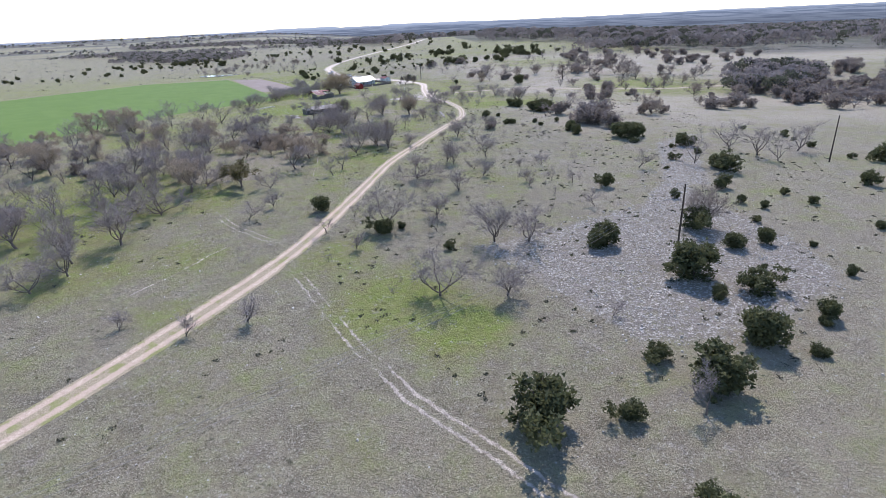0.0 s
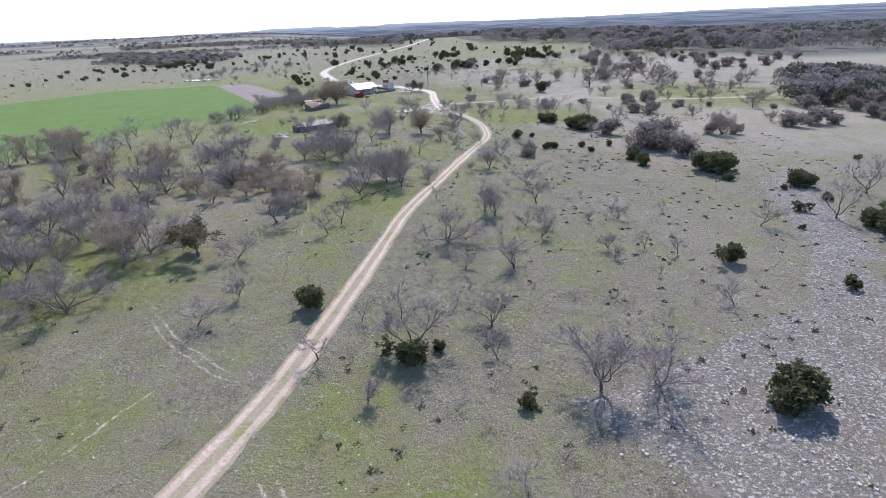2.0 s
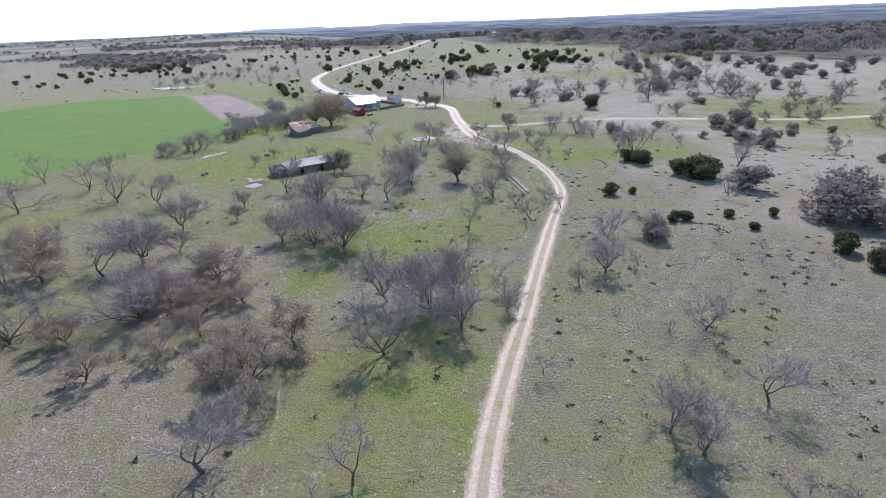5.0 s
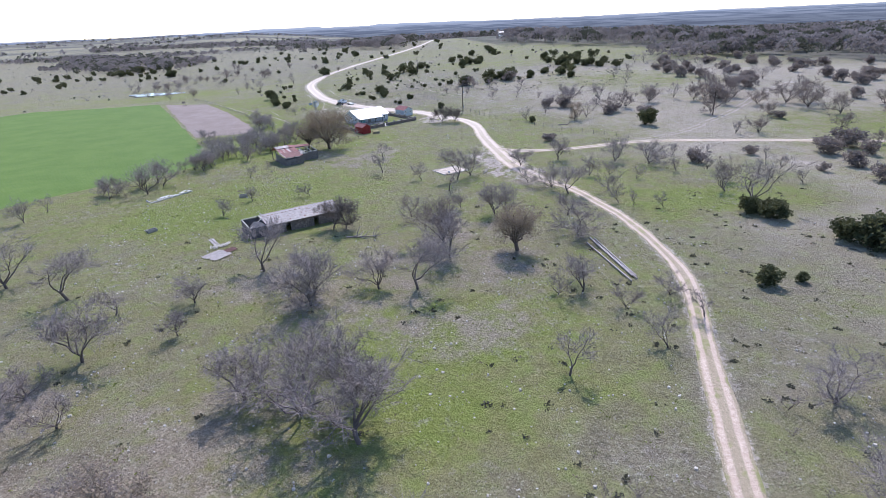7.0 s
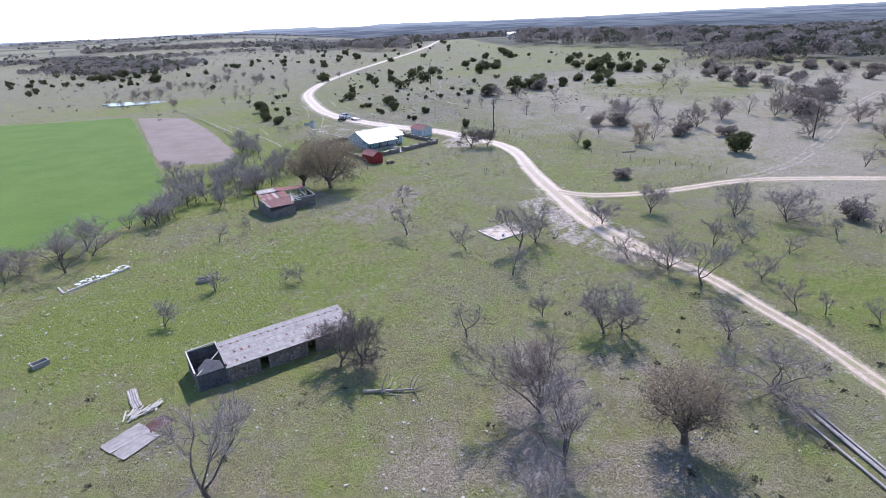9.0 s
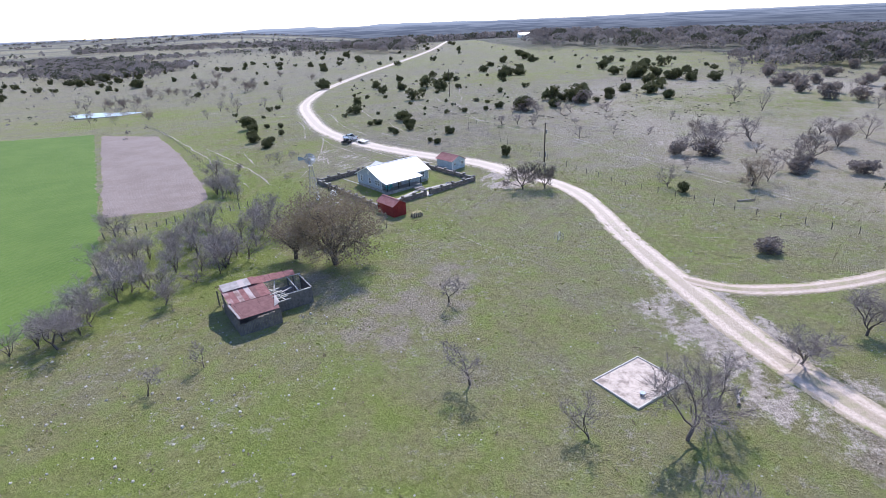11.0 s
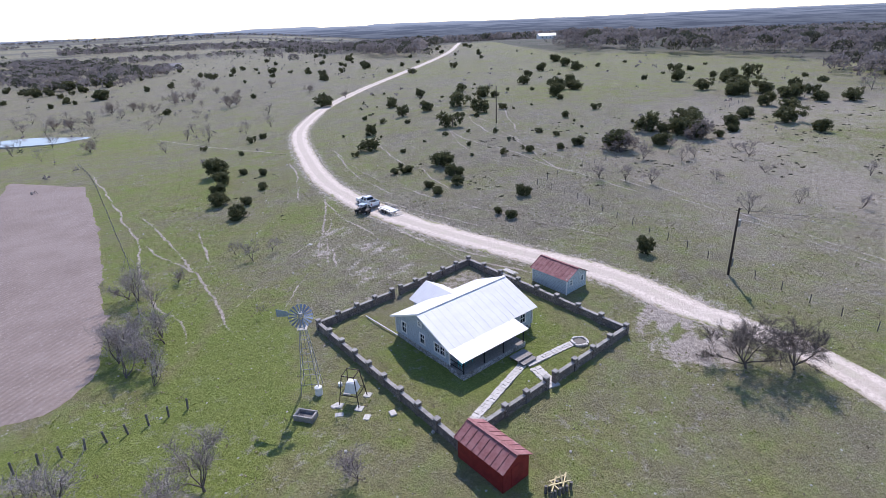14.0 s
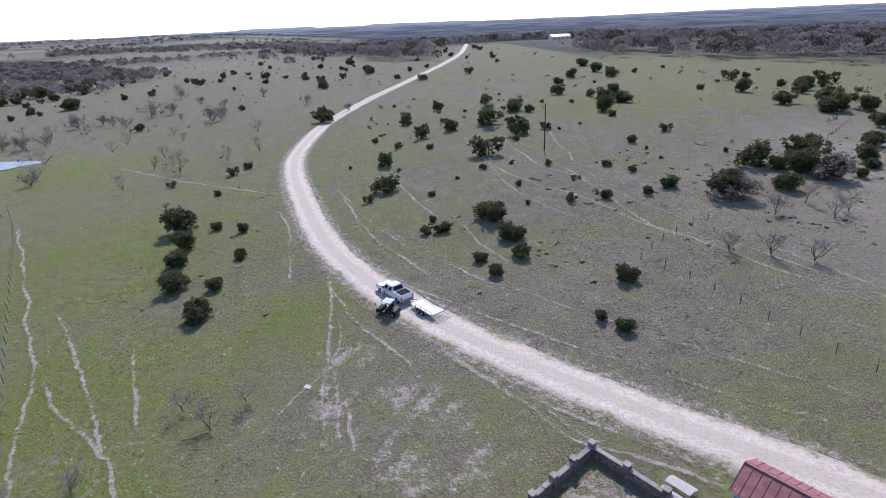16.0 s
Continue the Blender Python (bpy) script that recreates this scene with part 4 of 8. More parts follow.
MESQUITES_B = [(18, 145.4, 4.7), (-70.6, 148.2, 6), (-92.3, 150.9, 5.9), (-112.4, 154.3, 6), (-17.7, 157.3, 7.5), (-8.9, 161.7, 6.4), (-12.3, 165.6, 7.5), (-48.6, 168.7, 6.5), (-17.8, 169.9, 6.8), (-76.5, 171.7, 5), (-46.4, 173.1, 4.3), (12.6, 173.9, 4.9), (63.7, 177.2, 4.8), (-52.1, 178, 4.1), (-42.7, 179.5, 4.9), (-60.1, 183.1, 5.2), (17.6, 186.5, 4.6), (-24.6, 186.6, 6.7), (24.3, 187, 4), (-56, 187.4, 7.5), (57.5, 189.7, 7.5), (-30.2, 191.1, 6.9), (61.5, 191.2, 5.9), (-25.1, 191.8, 7.5), (-52.3, 191.8, 3.9), (-36.1, 193.9, 5.6), (-30.8, 196.3, 5.8), (-57.8, 196.6, 3.4), (-61.5, 197.1, 4.1), (-64, 198.1, 3.4), (-93.5, 200.6, 7), (-55.7, 202.9, 6.1)]
MESQUITES_C = [(47.8, 204.6, 4.9), (-47.2, 207.5, 3), (-32.5, 213.1, 6.9), (-57.1, 213.8, 3.3), (-18.7, 215.6, 7), (-48, 215.9, 3.5), (-32.8, 216.2, 6.2), (-24, 216.4, 5.2), (-66, 219.4, 6.5), (-94.7, 219.5, 7.5), (-100.6, 220.5, 6.7), (-41.2, 225.2, 7.0), (-77.3, 224.5, 7.5), (-13.5, 225.2, 7.3), (62.1, 226.1, 6), (-13.8, 231.8, 7.5), (8.1, 232, 4.9), (-89.1, 236.4, 7.5), (9.2, 240.9, 3.8), (43.2, 241.4, 7.5), (-104.7, 246.3, 7.5), (43.4, 249.5, 4.7), (13.1, 254, 5.2), (11, 259.2, 4.8), (-84.1, 269.6, 5.2), (-7.8, 269.8, 7.5), (-4.8, 272.4, 7.2), (-77.7, 273.4, 7.5), (38.8, 274.3, 6.4), (32, 278.1, 6.6), (8.5, 278.8, 4.8), (-81.1, 279.1, 6.2)]
MESQUITES_D = [(18.9, 282.8, 6), (-71.9, 295.2, 4.9), (-70, 298, 3.9), (-62.9, 302.8, 4.2), (78.4, 305.3, 4.3), (-57.9, 315.2, 4.1), (-58.9, 322.2, 3.5), (-63.1, 324.4, 4.5), (-53.8, 326.6, 7.5), (-55.9, 335.2, 6), (44.3, 339.1, 6.8), (23.4, 339.5, 5.3), (-1, 343.6, 5.7), (-5.4, 344.4, 6.5), (63.2, 355.9, 6.2), (42.4, 360.3, 7.5), (77.8, 362.4, 5.8), (37.1, 362.9, 5.2), (88.4, 366.3, 7.5), (46, 367, 7.5), (60.2, 370.1, 7.5), (80.1, 372.3, 5.5), (116.4, 373.5, 7.5), (111.9, 384.2, 7.5), (10.3, 401.9, 3.8), (6.3, 404.9, 3.9), (1.8, 407.4, 3.5), (37.3, 413.4, 4.2), (22.4, 413.9, 3.7), (-140, 490.6, 4.1), (-175, 544.8, 5.2), (-185.8, 548.9, 6.3)]
MESQUITES_E = [(-116.7, 567.1, 5.8), (-174.8, 579.9, 4.8), (-147.6, 600.6, 5.7), (-152.7, 603.7, 6.5), (-162.7, 667, 6.3)]
MESQUITES = MESQUITES_A + MESQUITES_B + MESQUITES_C + MESQUITES_D + MESQUITES_E
SAPLINGS_A = [(26.2, 41.6, 4.4), (23.8, 61.1, 2), (-32.1, 64.3, 2.8), (-24.6, 66.8, 3.3), (-42.1, 66.9, 2.4), (-11.8, 89.2, 2.6), (2.4, 94.7, 3), (-18.1, 97.1, 3.3), (34.2, 102.3, 3.1), (-13.7, 104.6, 2.4), (-35, 106, 3.5), (-31.5, 113.3, 3.4), (8.1, 116.8, 4.4), (1, 117.6, 2.9), (24.2, 118.1, 2.1), (34.2, 118.3, 2.8), (30, 121.1, 2.4), (24.5, 121.8, 2.9), (-35.1, 126, 4.5), (52.7, 127.3, 4), (15.2, 128.2, 3.1), (16.6, 131.9, 3), (13.5, 133.9, 2.8), (25, 134.1, 2.1), (30.5, 134.5, 3.1), (-21.8, 134.8, 4.1), (39.7, 136.9, 1.8), (-20.1, 139.5, 4.4), (-1.5, 152.1, 2.6), (-61, 153.8, 4.1), (18.4, 157.7, 4.5), (-62.4, 157.8, 4.5)]
SAPLINGS_B = [(-2.8, 165.3, 2.9), (-2.7, 168.5, 3.2), (8, 171.3, 2.7), (18, 175.7, 2.2), (-4.5, 193.9, 4.4), (7.2, 197.1, 3.8), (14.2, 202.8, 3), (6.2, 206.5, 3.3), (12.8, 208.7, 2.8), (-0.8, 211, 3), (2.4, 211.3, 4.4), (3.5, 215.4, 3.2), (27.2, 241.7, 2.6), (22.7, 244.2, 2.6), (20.4, 245.8, 3.3), (-18.7, 245.9, 4.5), (-9.2, 249.1, 2.9), (-55.2, 253.6, 3.1), (21.3, 254.2, 3.7), (-94.2, 256.8, 4.5), (-10.5, 261.2, 4.1), (30.3, 261.5, 2.6), (-51.9, 262.7, 2.8), (-93.5, 263, 3.1), (7.1, 263.5, 3.4), (-40, 264.1, 2.5), (-42.7, 264.5, 2.1), (21.3, 266.1, 3.9), (26.1, 266.3, 3.4), (-15.8, 271, 3.5), (50.6, 272.1, 2.9), (-76.7, 279.7, 4.5)]
SAPLINGS_C = [(-24.8, 279.8, 4.5), (33.9, 281.6, 4.5), (-57.1, 282.6, 2.7), (-52.8, 286.7, 2.6), (-25.3, 297.5, 3.7), (-60.8, 309.2, 3.1), (-33.7, 326.6, 2.7), (-81.5, 331.1, 3.3), (-43.7, 334.6, 2.9), (-67.7, 358.9, 3.2), (-57.6, 363.9, 1.5), (-77.1, 371.4, 3.7), (-72, 375.7, 2), (-62.6, 381.4, 3), (-66.2, 384.7, 2.3), (-60.3, 385.1, 2.4), (23.1, 401, 1.9), (34, 402.4, 1.9), (26.5, 416.1, 3.2), (15.1, 417.4, 3.3), (37.7, 418.5, 2.2), (22.5, 420.7, 3.3)]
SAPLINGS = SAPLINGS_A + SAPLINGS_B + SAPLINGS_C

rng = np.random.RandomState(4)
BARE = [bare_tree(100 + k, 5.0, (5, 4, 6, 5, 3, 7)[k], (1.0, 1.25, 0.8, 1.4, 0.9, 1.1)[k], 20, (0.9, 0.6, 1.1, 0.8, 1.3, 0.4)[k]) for k in range(6)]
SLIM = [bare_tree(200 + k, 3.0, (3, 4, 2, 4)[k], (0.55, 0.4, 0.6, 0.75)[k], 10, (0.5, 0.3, 0.9, 0.2)[k]) for k in range(4)]
BROWN = [leafy_tree(300 + k, 6.5, OAK_LEAF, 6200, 0.15, (5, 6, 4)[k], (1.0, 1.2, 0.9)[k]) for k in range(3)]
OLD = [bare_tree(330 + k, 6.5, (6, 7)[k], 0.95, 34, 1.7, 1.0, DARK_TWIG) for k in range(2)]
OLIVE = [leafy_tree(320 + k, 5.5, OLIVE_LEAF, 5200, 0.19, 5, 1.0) for k in range(2)]
CEDAR = [cedar_tree(400 + k, 3.0, 150, 26, None, 0.8) for k in range(5)]
CEDAR_FAR = [cedar_tree(420 + k, 3.0, 60, 20, None, 1.2) for k in range(4)]
BARE_FAR = [bare_tree(120 + k, 5.0, (4, 5, 5)[k], (1.0, 1.2, 0.9)[k], 9, 0.8, 1.6) for k in range(3)]
SCRUB = [bare_tree(220 + k, 3.0, 4, 0.8, 5, 0.15, 1.6) for k in range(2)]
WAND = [bare_tree(240 + k, 3.0, (4, 5, 3, 4)[k], 0.32, 6, 0.15, 1.0, PALE_TWIG) for k in range(4)]
BROAD = [bare_tree(270 + k, 6.0, 7, 1.1, 34, 0.9, 1.0, BARK) for k in range(2)]
DENSE = [bare_tree(260 + k, 7.0, (9, 8)[k], (0.5, 0.65)[k], 24, 0.7, 1.0, BROWN_TWIG) for k in range(2)]
ROUND = [cedar_tree(440 + k, 3.0, 120, 18, GREY_LEAF, 0.75) for k in range(4)]
CLUMP = [bare_tree(280 + k, 5.0, (7, 8, 6, 7)[k], (1.15, 1.0, 1.3, 0.8)[k], 20, (0.7, 0.4, 0.9, 0.3)[k], 2.0, BROWN_TWIG) for k in range(4)]
GREAT = [dome_oak(340, 9.0, 0.93, 19000), dome_oak(341, 9.0, 0.8, 5200), dome_oak(342, 9.0, 0.66, 9000)]

for k, (x, y, h) in enumerate(MESQUITES):
    me = BARE[rng.randint(6)] if (y < 300 and -75 < x < 40) or (y < 350 and -75 < x < 5) else BARE_FAR[rng.randint(3)]
    me = BROAD[k % 2] if 340 < y < 348 and -8 < x < 2 else DENSE[0] if math.hypot(x + 13.8, y - 231.8) < 1 else me
    stand("mesquite_tree", me, x, y, (1.25 if y < 260 else 1.05) * h / top_of(me), rng.uniform(0, 6.28), "leafless grey mesquite tree with crooked limbs on pasture", "tree", "bare mesquite trees", 0.05, rng.normal(0, 0.05), rng.uniform(1.1, 1.45))
for x, y, h in SAPLINGS:
    stand("mesquite_sapling", SLIM[rng.randint(4)], x, y, h / 3.3, rng.uniform(0, 6.28), "thin leafless grey sapling standing in grass", "sapling", "bare saplings", 0.03, rng.normal(0, 0.06), rng.uniform(0.9, 1.3))
for x, y, h in OAKS:
    olive = (abs(x + 48) < 12 and abs(y - 130) < 25)
    big = h > 7.8 and 280 < y < 320 and x < -20
    old = 232 < y < 262 and x < -25
    me = GREAT[int(h < 9)] if big else GREAT[2] if math.hypot(x + 3, y - 226.6) < 1 else OLD[rng.randint(2)] if old else OLIVE[rng.randint(2)] if olive else DENSE[rng.randint(2)] if x > -22 and y < 200 else BROWN[rng.randint(3)]
    stand("oak_tree", me, x, y, h / top_of(me), rng.uniform(0, 6.28),
          "dense upright oak with bare brown twigs" if me in DENSE else "crooked leafless old oak with dense dark twigs" if old else "spreading old oak with thin brown winter leaves" if not olive else "rounded live oak with olive green leaves", "tree", "oak trees", 0.05, 0, rng.uniform(1.0, 1.2))
for x, y, h in CEDARS:
    stand("juniper_bush", CEDAR[rng.randint(5)] if y < 440 and abs(x) < 90 else CEDAR_FAR[rng.randint(4)], x, y, h / 3.1, rng.uniform(0, 6.28), "dense dark green juniper growing down to the ground", "juniper", "junipers", 0.05, 0, rng.uniform(0.95, 1.35))

# ---- wider scatter of trees, thickets and far woods ----
TAKEN = [(x, y) for x, y, h in MESQUITES + SAPLINGS + OAKS + CEDARS]
OPEN_LINES = np.concatenate([spline(p, 3.0) for p in (MAIN, DRIVE, EAST, NORTHEAST, SIDE)])


def free(x, y, gap):
    if np.min(np.hypot(OPEN_LINES[:, 0] - x, OPEN_LINES[:, 1] - y)) < 4:
        return False
    if any(inside(np.array([x]), np.array([y]), p, 0.5)[0] > 0.3 for p in (CROP, PLOUGHED)):
        return False
    near = np.array(TAKEN)
    if np.min(np.hypot(near[:, 0] - x, near[:, 1] - y)) < gap:
        return False
    TAKEN.append((x, y))
    return True


def scatter(count, outline, gap, seed):
    """Random free places inside an outline."""
    r, p, out = np.random.RandomState(seed), np.array(outline), []
    for _ in range(count * 12):
        x, y = r.uniform(p[:, 0].min(), p[:, 0].max()), r.uniform(p[:, 1].min(), p[:, 1].max())
        if inside(np.array([x]), np.array([y]), outline, 0.1)[0] > 0.5 and free(x, y, gap):
            out.append((x, y))
        if len(out) == count:
            break
    return out


GROVE_A = [(47.2, 370.9, 8.2), (60.2, 372, 8.6), (43.5, 337.1, 6.6), (63.7, 352.6, 8.8), (76.1, 360.2, 7.8), (88.1, 364.8, 8.6), (94, 361, 8), (107.2, 370.3, 11), (116.5, 373.3, 9), (101, 366, 8.5), (112, 364, 8), (24.2, 339.7, 6.2), (123.3, 348.7, 10), (132.2, 351.3, 10), (78.4, 305.2, 6), (86.1, 305.9, 6), (10.5, 277.4, 7.2),
           (18.9, 283.4, 6), (34, 280.4, 5.4), (39, 273.3, 7.2), (43.1, 250.4, 5.6), (22.5, 265, 4.8), (86, 201.3, 7.6), (46, 220.1, 6), (47, 256.7, 5.5), (116.4, 224.8, 5), (94.8, 237.3, 5.2), (131.5, 260.2, 8)]
GROVE_B = [(129.2, 289.6, 5.4), (87.6, 336.7, 6.8), (101.5, 351.6, 8), (54.3, 345.1, 7.5), (112.5, 349.2, 7.4), (126.1, 340.3, 9), (129.3, 328.8, 8), (123.9, 297.9, 7), (113.4, 307.1, 6.4), (155.3, 340.2, 7.5), (148.5, 309.3, 7), (173.2, 335.8, 8), (99, 283, 5), (108, 287, 5), (121, 283, 5.5), (140, 276, 6), (150, 284, 6), (137, 306, 6), (143, 322, 7), (160, 320, 7), (105, 330, 6)]
for x, y, h in GROVE_A + GROVE_B:
    if min(math.hypot(a - x, b - y) for a, b in TAKEN) > 2.5:
        TAKEN.append((x, y))
        me = CLUMP[rng.randint(4)]
        stand("mesquite_tree", me, x, y, 1.05 * h / top_of(me), rng.uniform(0, 6.28), "spreading grey brown mesquite with dense bare twigs", "tree", "grove trees", 0.05, rng.normal(0, 0.04), rng.uniform(1.05, 1.35))
SHRUBS = [(36.2, 362.8, 3.4), (43.3, 359.8, 4.2), (56.1, 346, 3.4), (53.6, 342.5, 3), (104.3, 361.3, 6), (105.1, 325.3, 3), (50.2, 272.8, 3.6), (22.6, 305.8, 2.6), (12.7, 425, 4.4), (33.7, 430.2, 5), (58.7, 192.3, 7), (60.5, 186.2, 6), (64.2, 197.6, 6.8), (55.5, 188, 5.5), (52.5, 209, 5.4), (25.1, 185.2, 3.2), (79.2, 251, 4), (85.9, 278.6, 5), (84, 250.4, 4.6),
          (117.2, 214.9, 5.4), (126.2, 219, 6), (91, 203, 3.2), (83.5, 204.7, 3.2), (83, 264.1, 4), (96.9, 285.2, 5), (63.9, 176.8, 5.8), (101, 290, 4.2), (66, 340, 3.6)]
for x, y, h in SHRUBS:
    TAKEN.append((x, y))
    stand("oak_shrub", ROUND[rng.randint(4)], x, y, h / 3.1, rng.uniform(0, 6.28), "rounded leafless grey brown oak shrub with dense twigs", "shrub", "rounded oak shrubs", 0.05, 0, rng.uniform(1.2, 1.6))
PASTURE_TREES = [(-182, 543.5, 6.5), (-173.1, 540.3, 7), (-168, 545, 6.5), (-138, 484.3, 5.2), (-174.4, 579.3, 7), (-166, 583, 6), (-159.2, 577, 6), (-151, 570, 6), (-149.1, 590.7, 8), (-141.5, 594, 7), (-114.5, 561.2, 8), (-112, 565, 7), (-154.1, 643.5, 6), (-135.7, 616.8, 5), (-108.2, 624.3, 5), (-80.7, 579.1, 4.6), (-119.7, 598, 4), (-61.3, 552.5, 4)]
for x, y, h in PASTURE_TREES:
    TAKEN.append((x, y))
    me = CLUMP[rng.randint(4)]
    stand("mesquite_tree", me, x, y, h / top_of(me), rng.uniform(0, 6.28), "leafless grey mesquite tree near the pond", "tree", "bare mesquite trees", 0.05, 0, rng.uniform(1, 1.25))
HILL_CEDARS = [(-5.3, 520.5, 4.6), (26.3, 578.1, 3.3), (57.3, 640, 5), (54.3, 612, 4.7), (19.7, 506.7, 5.2), (31.5, 520.5, 4.3), (36.6, 542.3, 4.3), (75.9, 526.9, 5), (72.2, 498.2, 3.9), (96.5, 525.5, 5.6), (74.7, 483.7, 5.8), (84.7, 481, 4.6), (107.5, 499.7, 6), (89.1, 475, 5.2), (72.2, 452.3, 3.9), (56.3, 447.6, 3.6), (47.8, 437.5, 3.8), (37, 442.9, 5), (29.7, 438.2, 3.1), (80.6, 490.6, 5.6), (65.6, 429.9, 3.6), (93.7, 466.6, 3.9), (102.4, 464.1, 3.9), (58.6, 320.9, 5.2), (65.7, 161.4, 4.6)]
for x, y, h in HILL_CEDARS + [(-262.8, 673.7, 5.5), (-273.3, 707.7, 5.2), (-261.5, 709.4, 6.4), (-239.6, 685, 6.4), (-206.4, 639.2, 5.8), (-237.8, 715.2, 5.6), (-256.6, 736.2, 5.8), (-232.8, 773.9, 4.6)]:
    if min(math.hypot(a - x, b - y) for a, b in TAKEN) > 3.2:
        TAKEN.append((x, y))
        stand("juniper_bush", CEDAR[rng.randint(5)], x, y, h / 3.1, rng.uniform(0, 6.28), "dense dark green juniper growing down to the ground", "juniper", "junipers", 0.05, 0, rng.uniform(1.1, 1.45))
THICKET = [(-47, 173.8, 3.6), (-42.5, 173.3, 3.4), (-38.9, 172.9, 3.4), (-50.2, 173.5, 3.6), (-45, 175.1, 3.5), (-42, 178.3, 5.6), (-52.1, 178, 4.2), (-36.5, 171.5, 3.0), (-48.5, 170.5, 3.8), (-41, 170, 3.4), (-3.5, 244.3, 6), (-1.2, 244.5, 6.2), (-78.9, 282.6, 6.6), (-81.5, 278.7, 4.8), (-84.6, 273.8, 4.6), (-87.7, 274.3, 4.2), (-71.4, 293.1, 5), (-82.9, 332.6, 5)]
for x, y, h in THICKET:
    TAKEN.append((x, y))
    me = BARE[rng.randint(6)] if y > 200 else BROWN[rng.randint(3)]
    stand("mesquite_tree", me, x, y, 1.1 * h / top_of(me), rng.uniform(0, 6.28), "bare grey tree at the creek" if y > 200 else "small oak with thin brown winter leaves", "tree", "thicket trees", 0.05, rng.normal(0, 0.05), rng.uniform(1.1, 1.4))
MESQUITE_LABEL, JUNIPER_LABEL = "leafless grey mesquite tree in open pasture", "small dark green juniper on the open slope"
for outline, count, gap, low, high in (
        ([(-128, 100), (-60, 88), (-52, 128), (-64, 180), (-78, 205), (-118, 225), (-135, 185)], 78, 4.5, 4.0, 6.8),
        ([(30, 225), (70, 232), (70, 285), (24, 285)], 9, 5.0, 2.5, 3.6),
        ([(60, 405), (150, 370), (190, 470), (120, 520)], 14, 7.0, 3.5, 6.0),
        ([(-150, 460), (-90, 470), (-70, 520), (-130, 610), (-220, 560)], 26, 9.0, 3.0, 5.0),
        ([(14, 330), (60, 338), (58, 400), (20, 420)], 6, 9.0, 2.0, 3.5)):
    for x, y in scatter(count, outline, gap, count):
        stand("mesquite_tree", BROWN[rng.randint(3)] if x < 0 and y < 300 and rng.uniform() < 0.16 else BARE[rng.randint(6)] if x < 20 and y < 300 and x > -70 else BARE_FAR[rng.randint(3)], x, y, rng.uniform(low, high) / 5.2, rng.uniform(0, 6.28), MESQUITE_LABEL, "tree", "bare mesquite trees", 0.05, rng.normal(0, 0.05), rng.uniform(1, 1.25))
for outline, count, gap, low, high in (
        ([(85, 215), (150, 215), (150, 285), (62, 285)], 12, 5.0, 2.0, 4.0),
        ([(-60, 95), (-120, 100), (-130, 180), (-60, 200)], 14, 5.0, 2.5, 4.5),
        ([(100, 340), (200, 330), (260, 420), (200, 520), (110, 480)], 40, 6.0, 3.5, 6.0),
        ([(150, 200), (260, 240), (300, 340), (200, 345), (148, 268)], 70, 4.0, 4.0, 6.5)):
    for x, y in scatter(count, outline, gap, count + 300):
        stand("oak_shrub", ROUND[rng.randint(4)], x, y, rng.uniform(low, high) / 3.1, rng.uniform(0, 6.28), "rounded leafless grey brown oak shrub with dense twigs", "shrub", "rounded oak shrubs", 0.05, 0, rng.uniform(1.1, 1.5))
for x, y in scatter(46, [(148, 268), (172, 230), (150, 160), (220, 180), (290, 330), (200, 345)], 4.0, 77):
    stand("thicket_tree", BARE_FAR[rng.randint(3)], x, y, rng.uniform(4.5, 6.5) / 5.2, rng.uniform(0, 6.28), "dense leafless grey brown thicket tree", "tree", "thicket trees", 0.05, 0, 1.3)
for outline, count, gap, low, high in (
        ([(-430, 500), (-300, 520), (-150, 640), (-150, 900), (-330, 860)], 64, 8.0, 2.5, 4.2),
        ([(20, 440), (140, 430), (190, 560), (60, 640), (-20, 560)], 22, 7.0, 1.2, 2.8),
        ([(-60, 430), (-20, 405), (40, 420), (0, 560), (-50, 560)], 34, 4.0, 0.6, 1.5),
        ([(-50, 600), (20, 620), (40, 900), (-10, 900)], 18, 10.0, 1.8, 3.5),
        ([(-120, 560), (-70, 600), (-60, 900), (-160, 850)], 18, 10.0, 1.8, 3.5),
        ([(40, 60), (90, 60), (120, 170), (60, 170)], 16, 5.0, 0.8, 2.2)):
    for x, y in scatter(count, outline, gap, count + 5):
        stand("juniper_bush", CEDAR_FAR[rng.randint(4)], x, y, rng.uniform(low, high) / 3.1, rng.uniform(0, 6.28), JUNIPER_LABEL, "juniper", "junipers", 0.05, 0, rng.uniform(1, 1.35))
for x, y in scatter(44, [(-75, 306), (-78, 318), (-69, 335), (-54, 331), (-53, 316), (-62, 308)], 1.25, 31) + scatter(12, [(-72, 352), (-65, 349), (-70, 366), (-76, 372)], 1.2, 33) + scatter(10, [(-76, 290), (-66, 300), (-70, 308), (-80, 298)], 1.5, 32):
    stand("brush", WAND[rng.randint(4)], x, y, rng.uniform(2.4, 4.6) / 3.1, rng.uniform(0, 6.28), "upright leafless grey brush in a creek thicket", "shrub", "creek thicket", 0.03, rng.normal(0, 0.08), 1.1)
for x, y in scatter(60, [(-35, 90), (-15, 60), (40, 110), (50, 190), (5, 190), (-12, 140)], 3.5, 41):
    stand("low_shrub", SCRUB[rng.randint(2)], x, y, rng.uniform(0.5, 1.5) / 3.1, rng.uniform(0, 6.28), "low leafless grey scrub in dry grass", "shrub", "low scrub", 0.02, 0, 1.6)


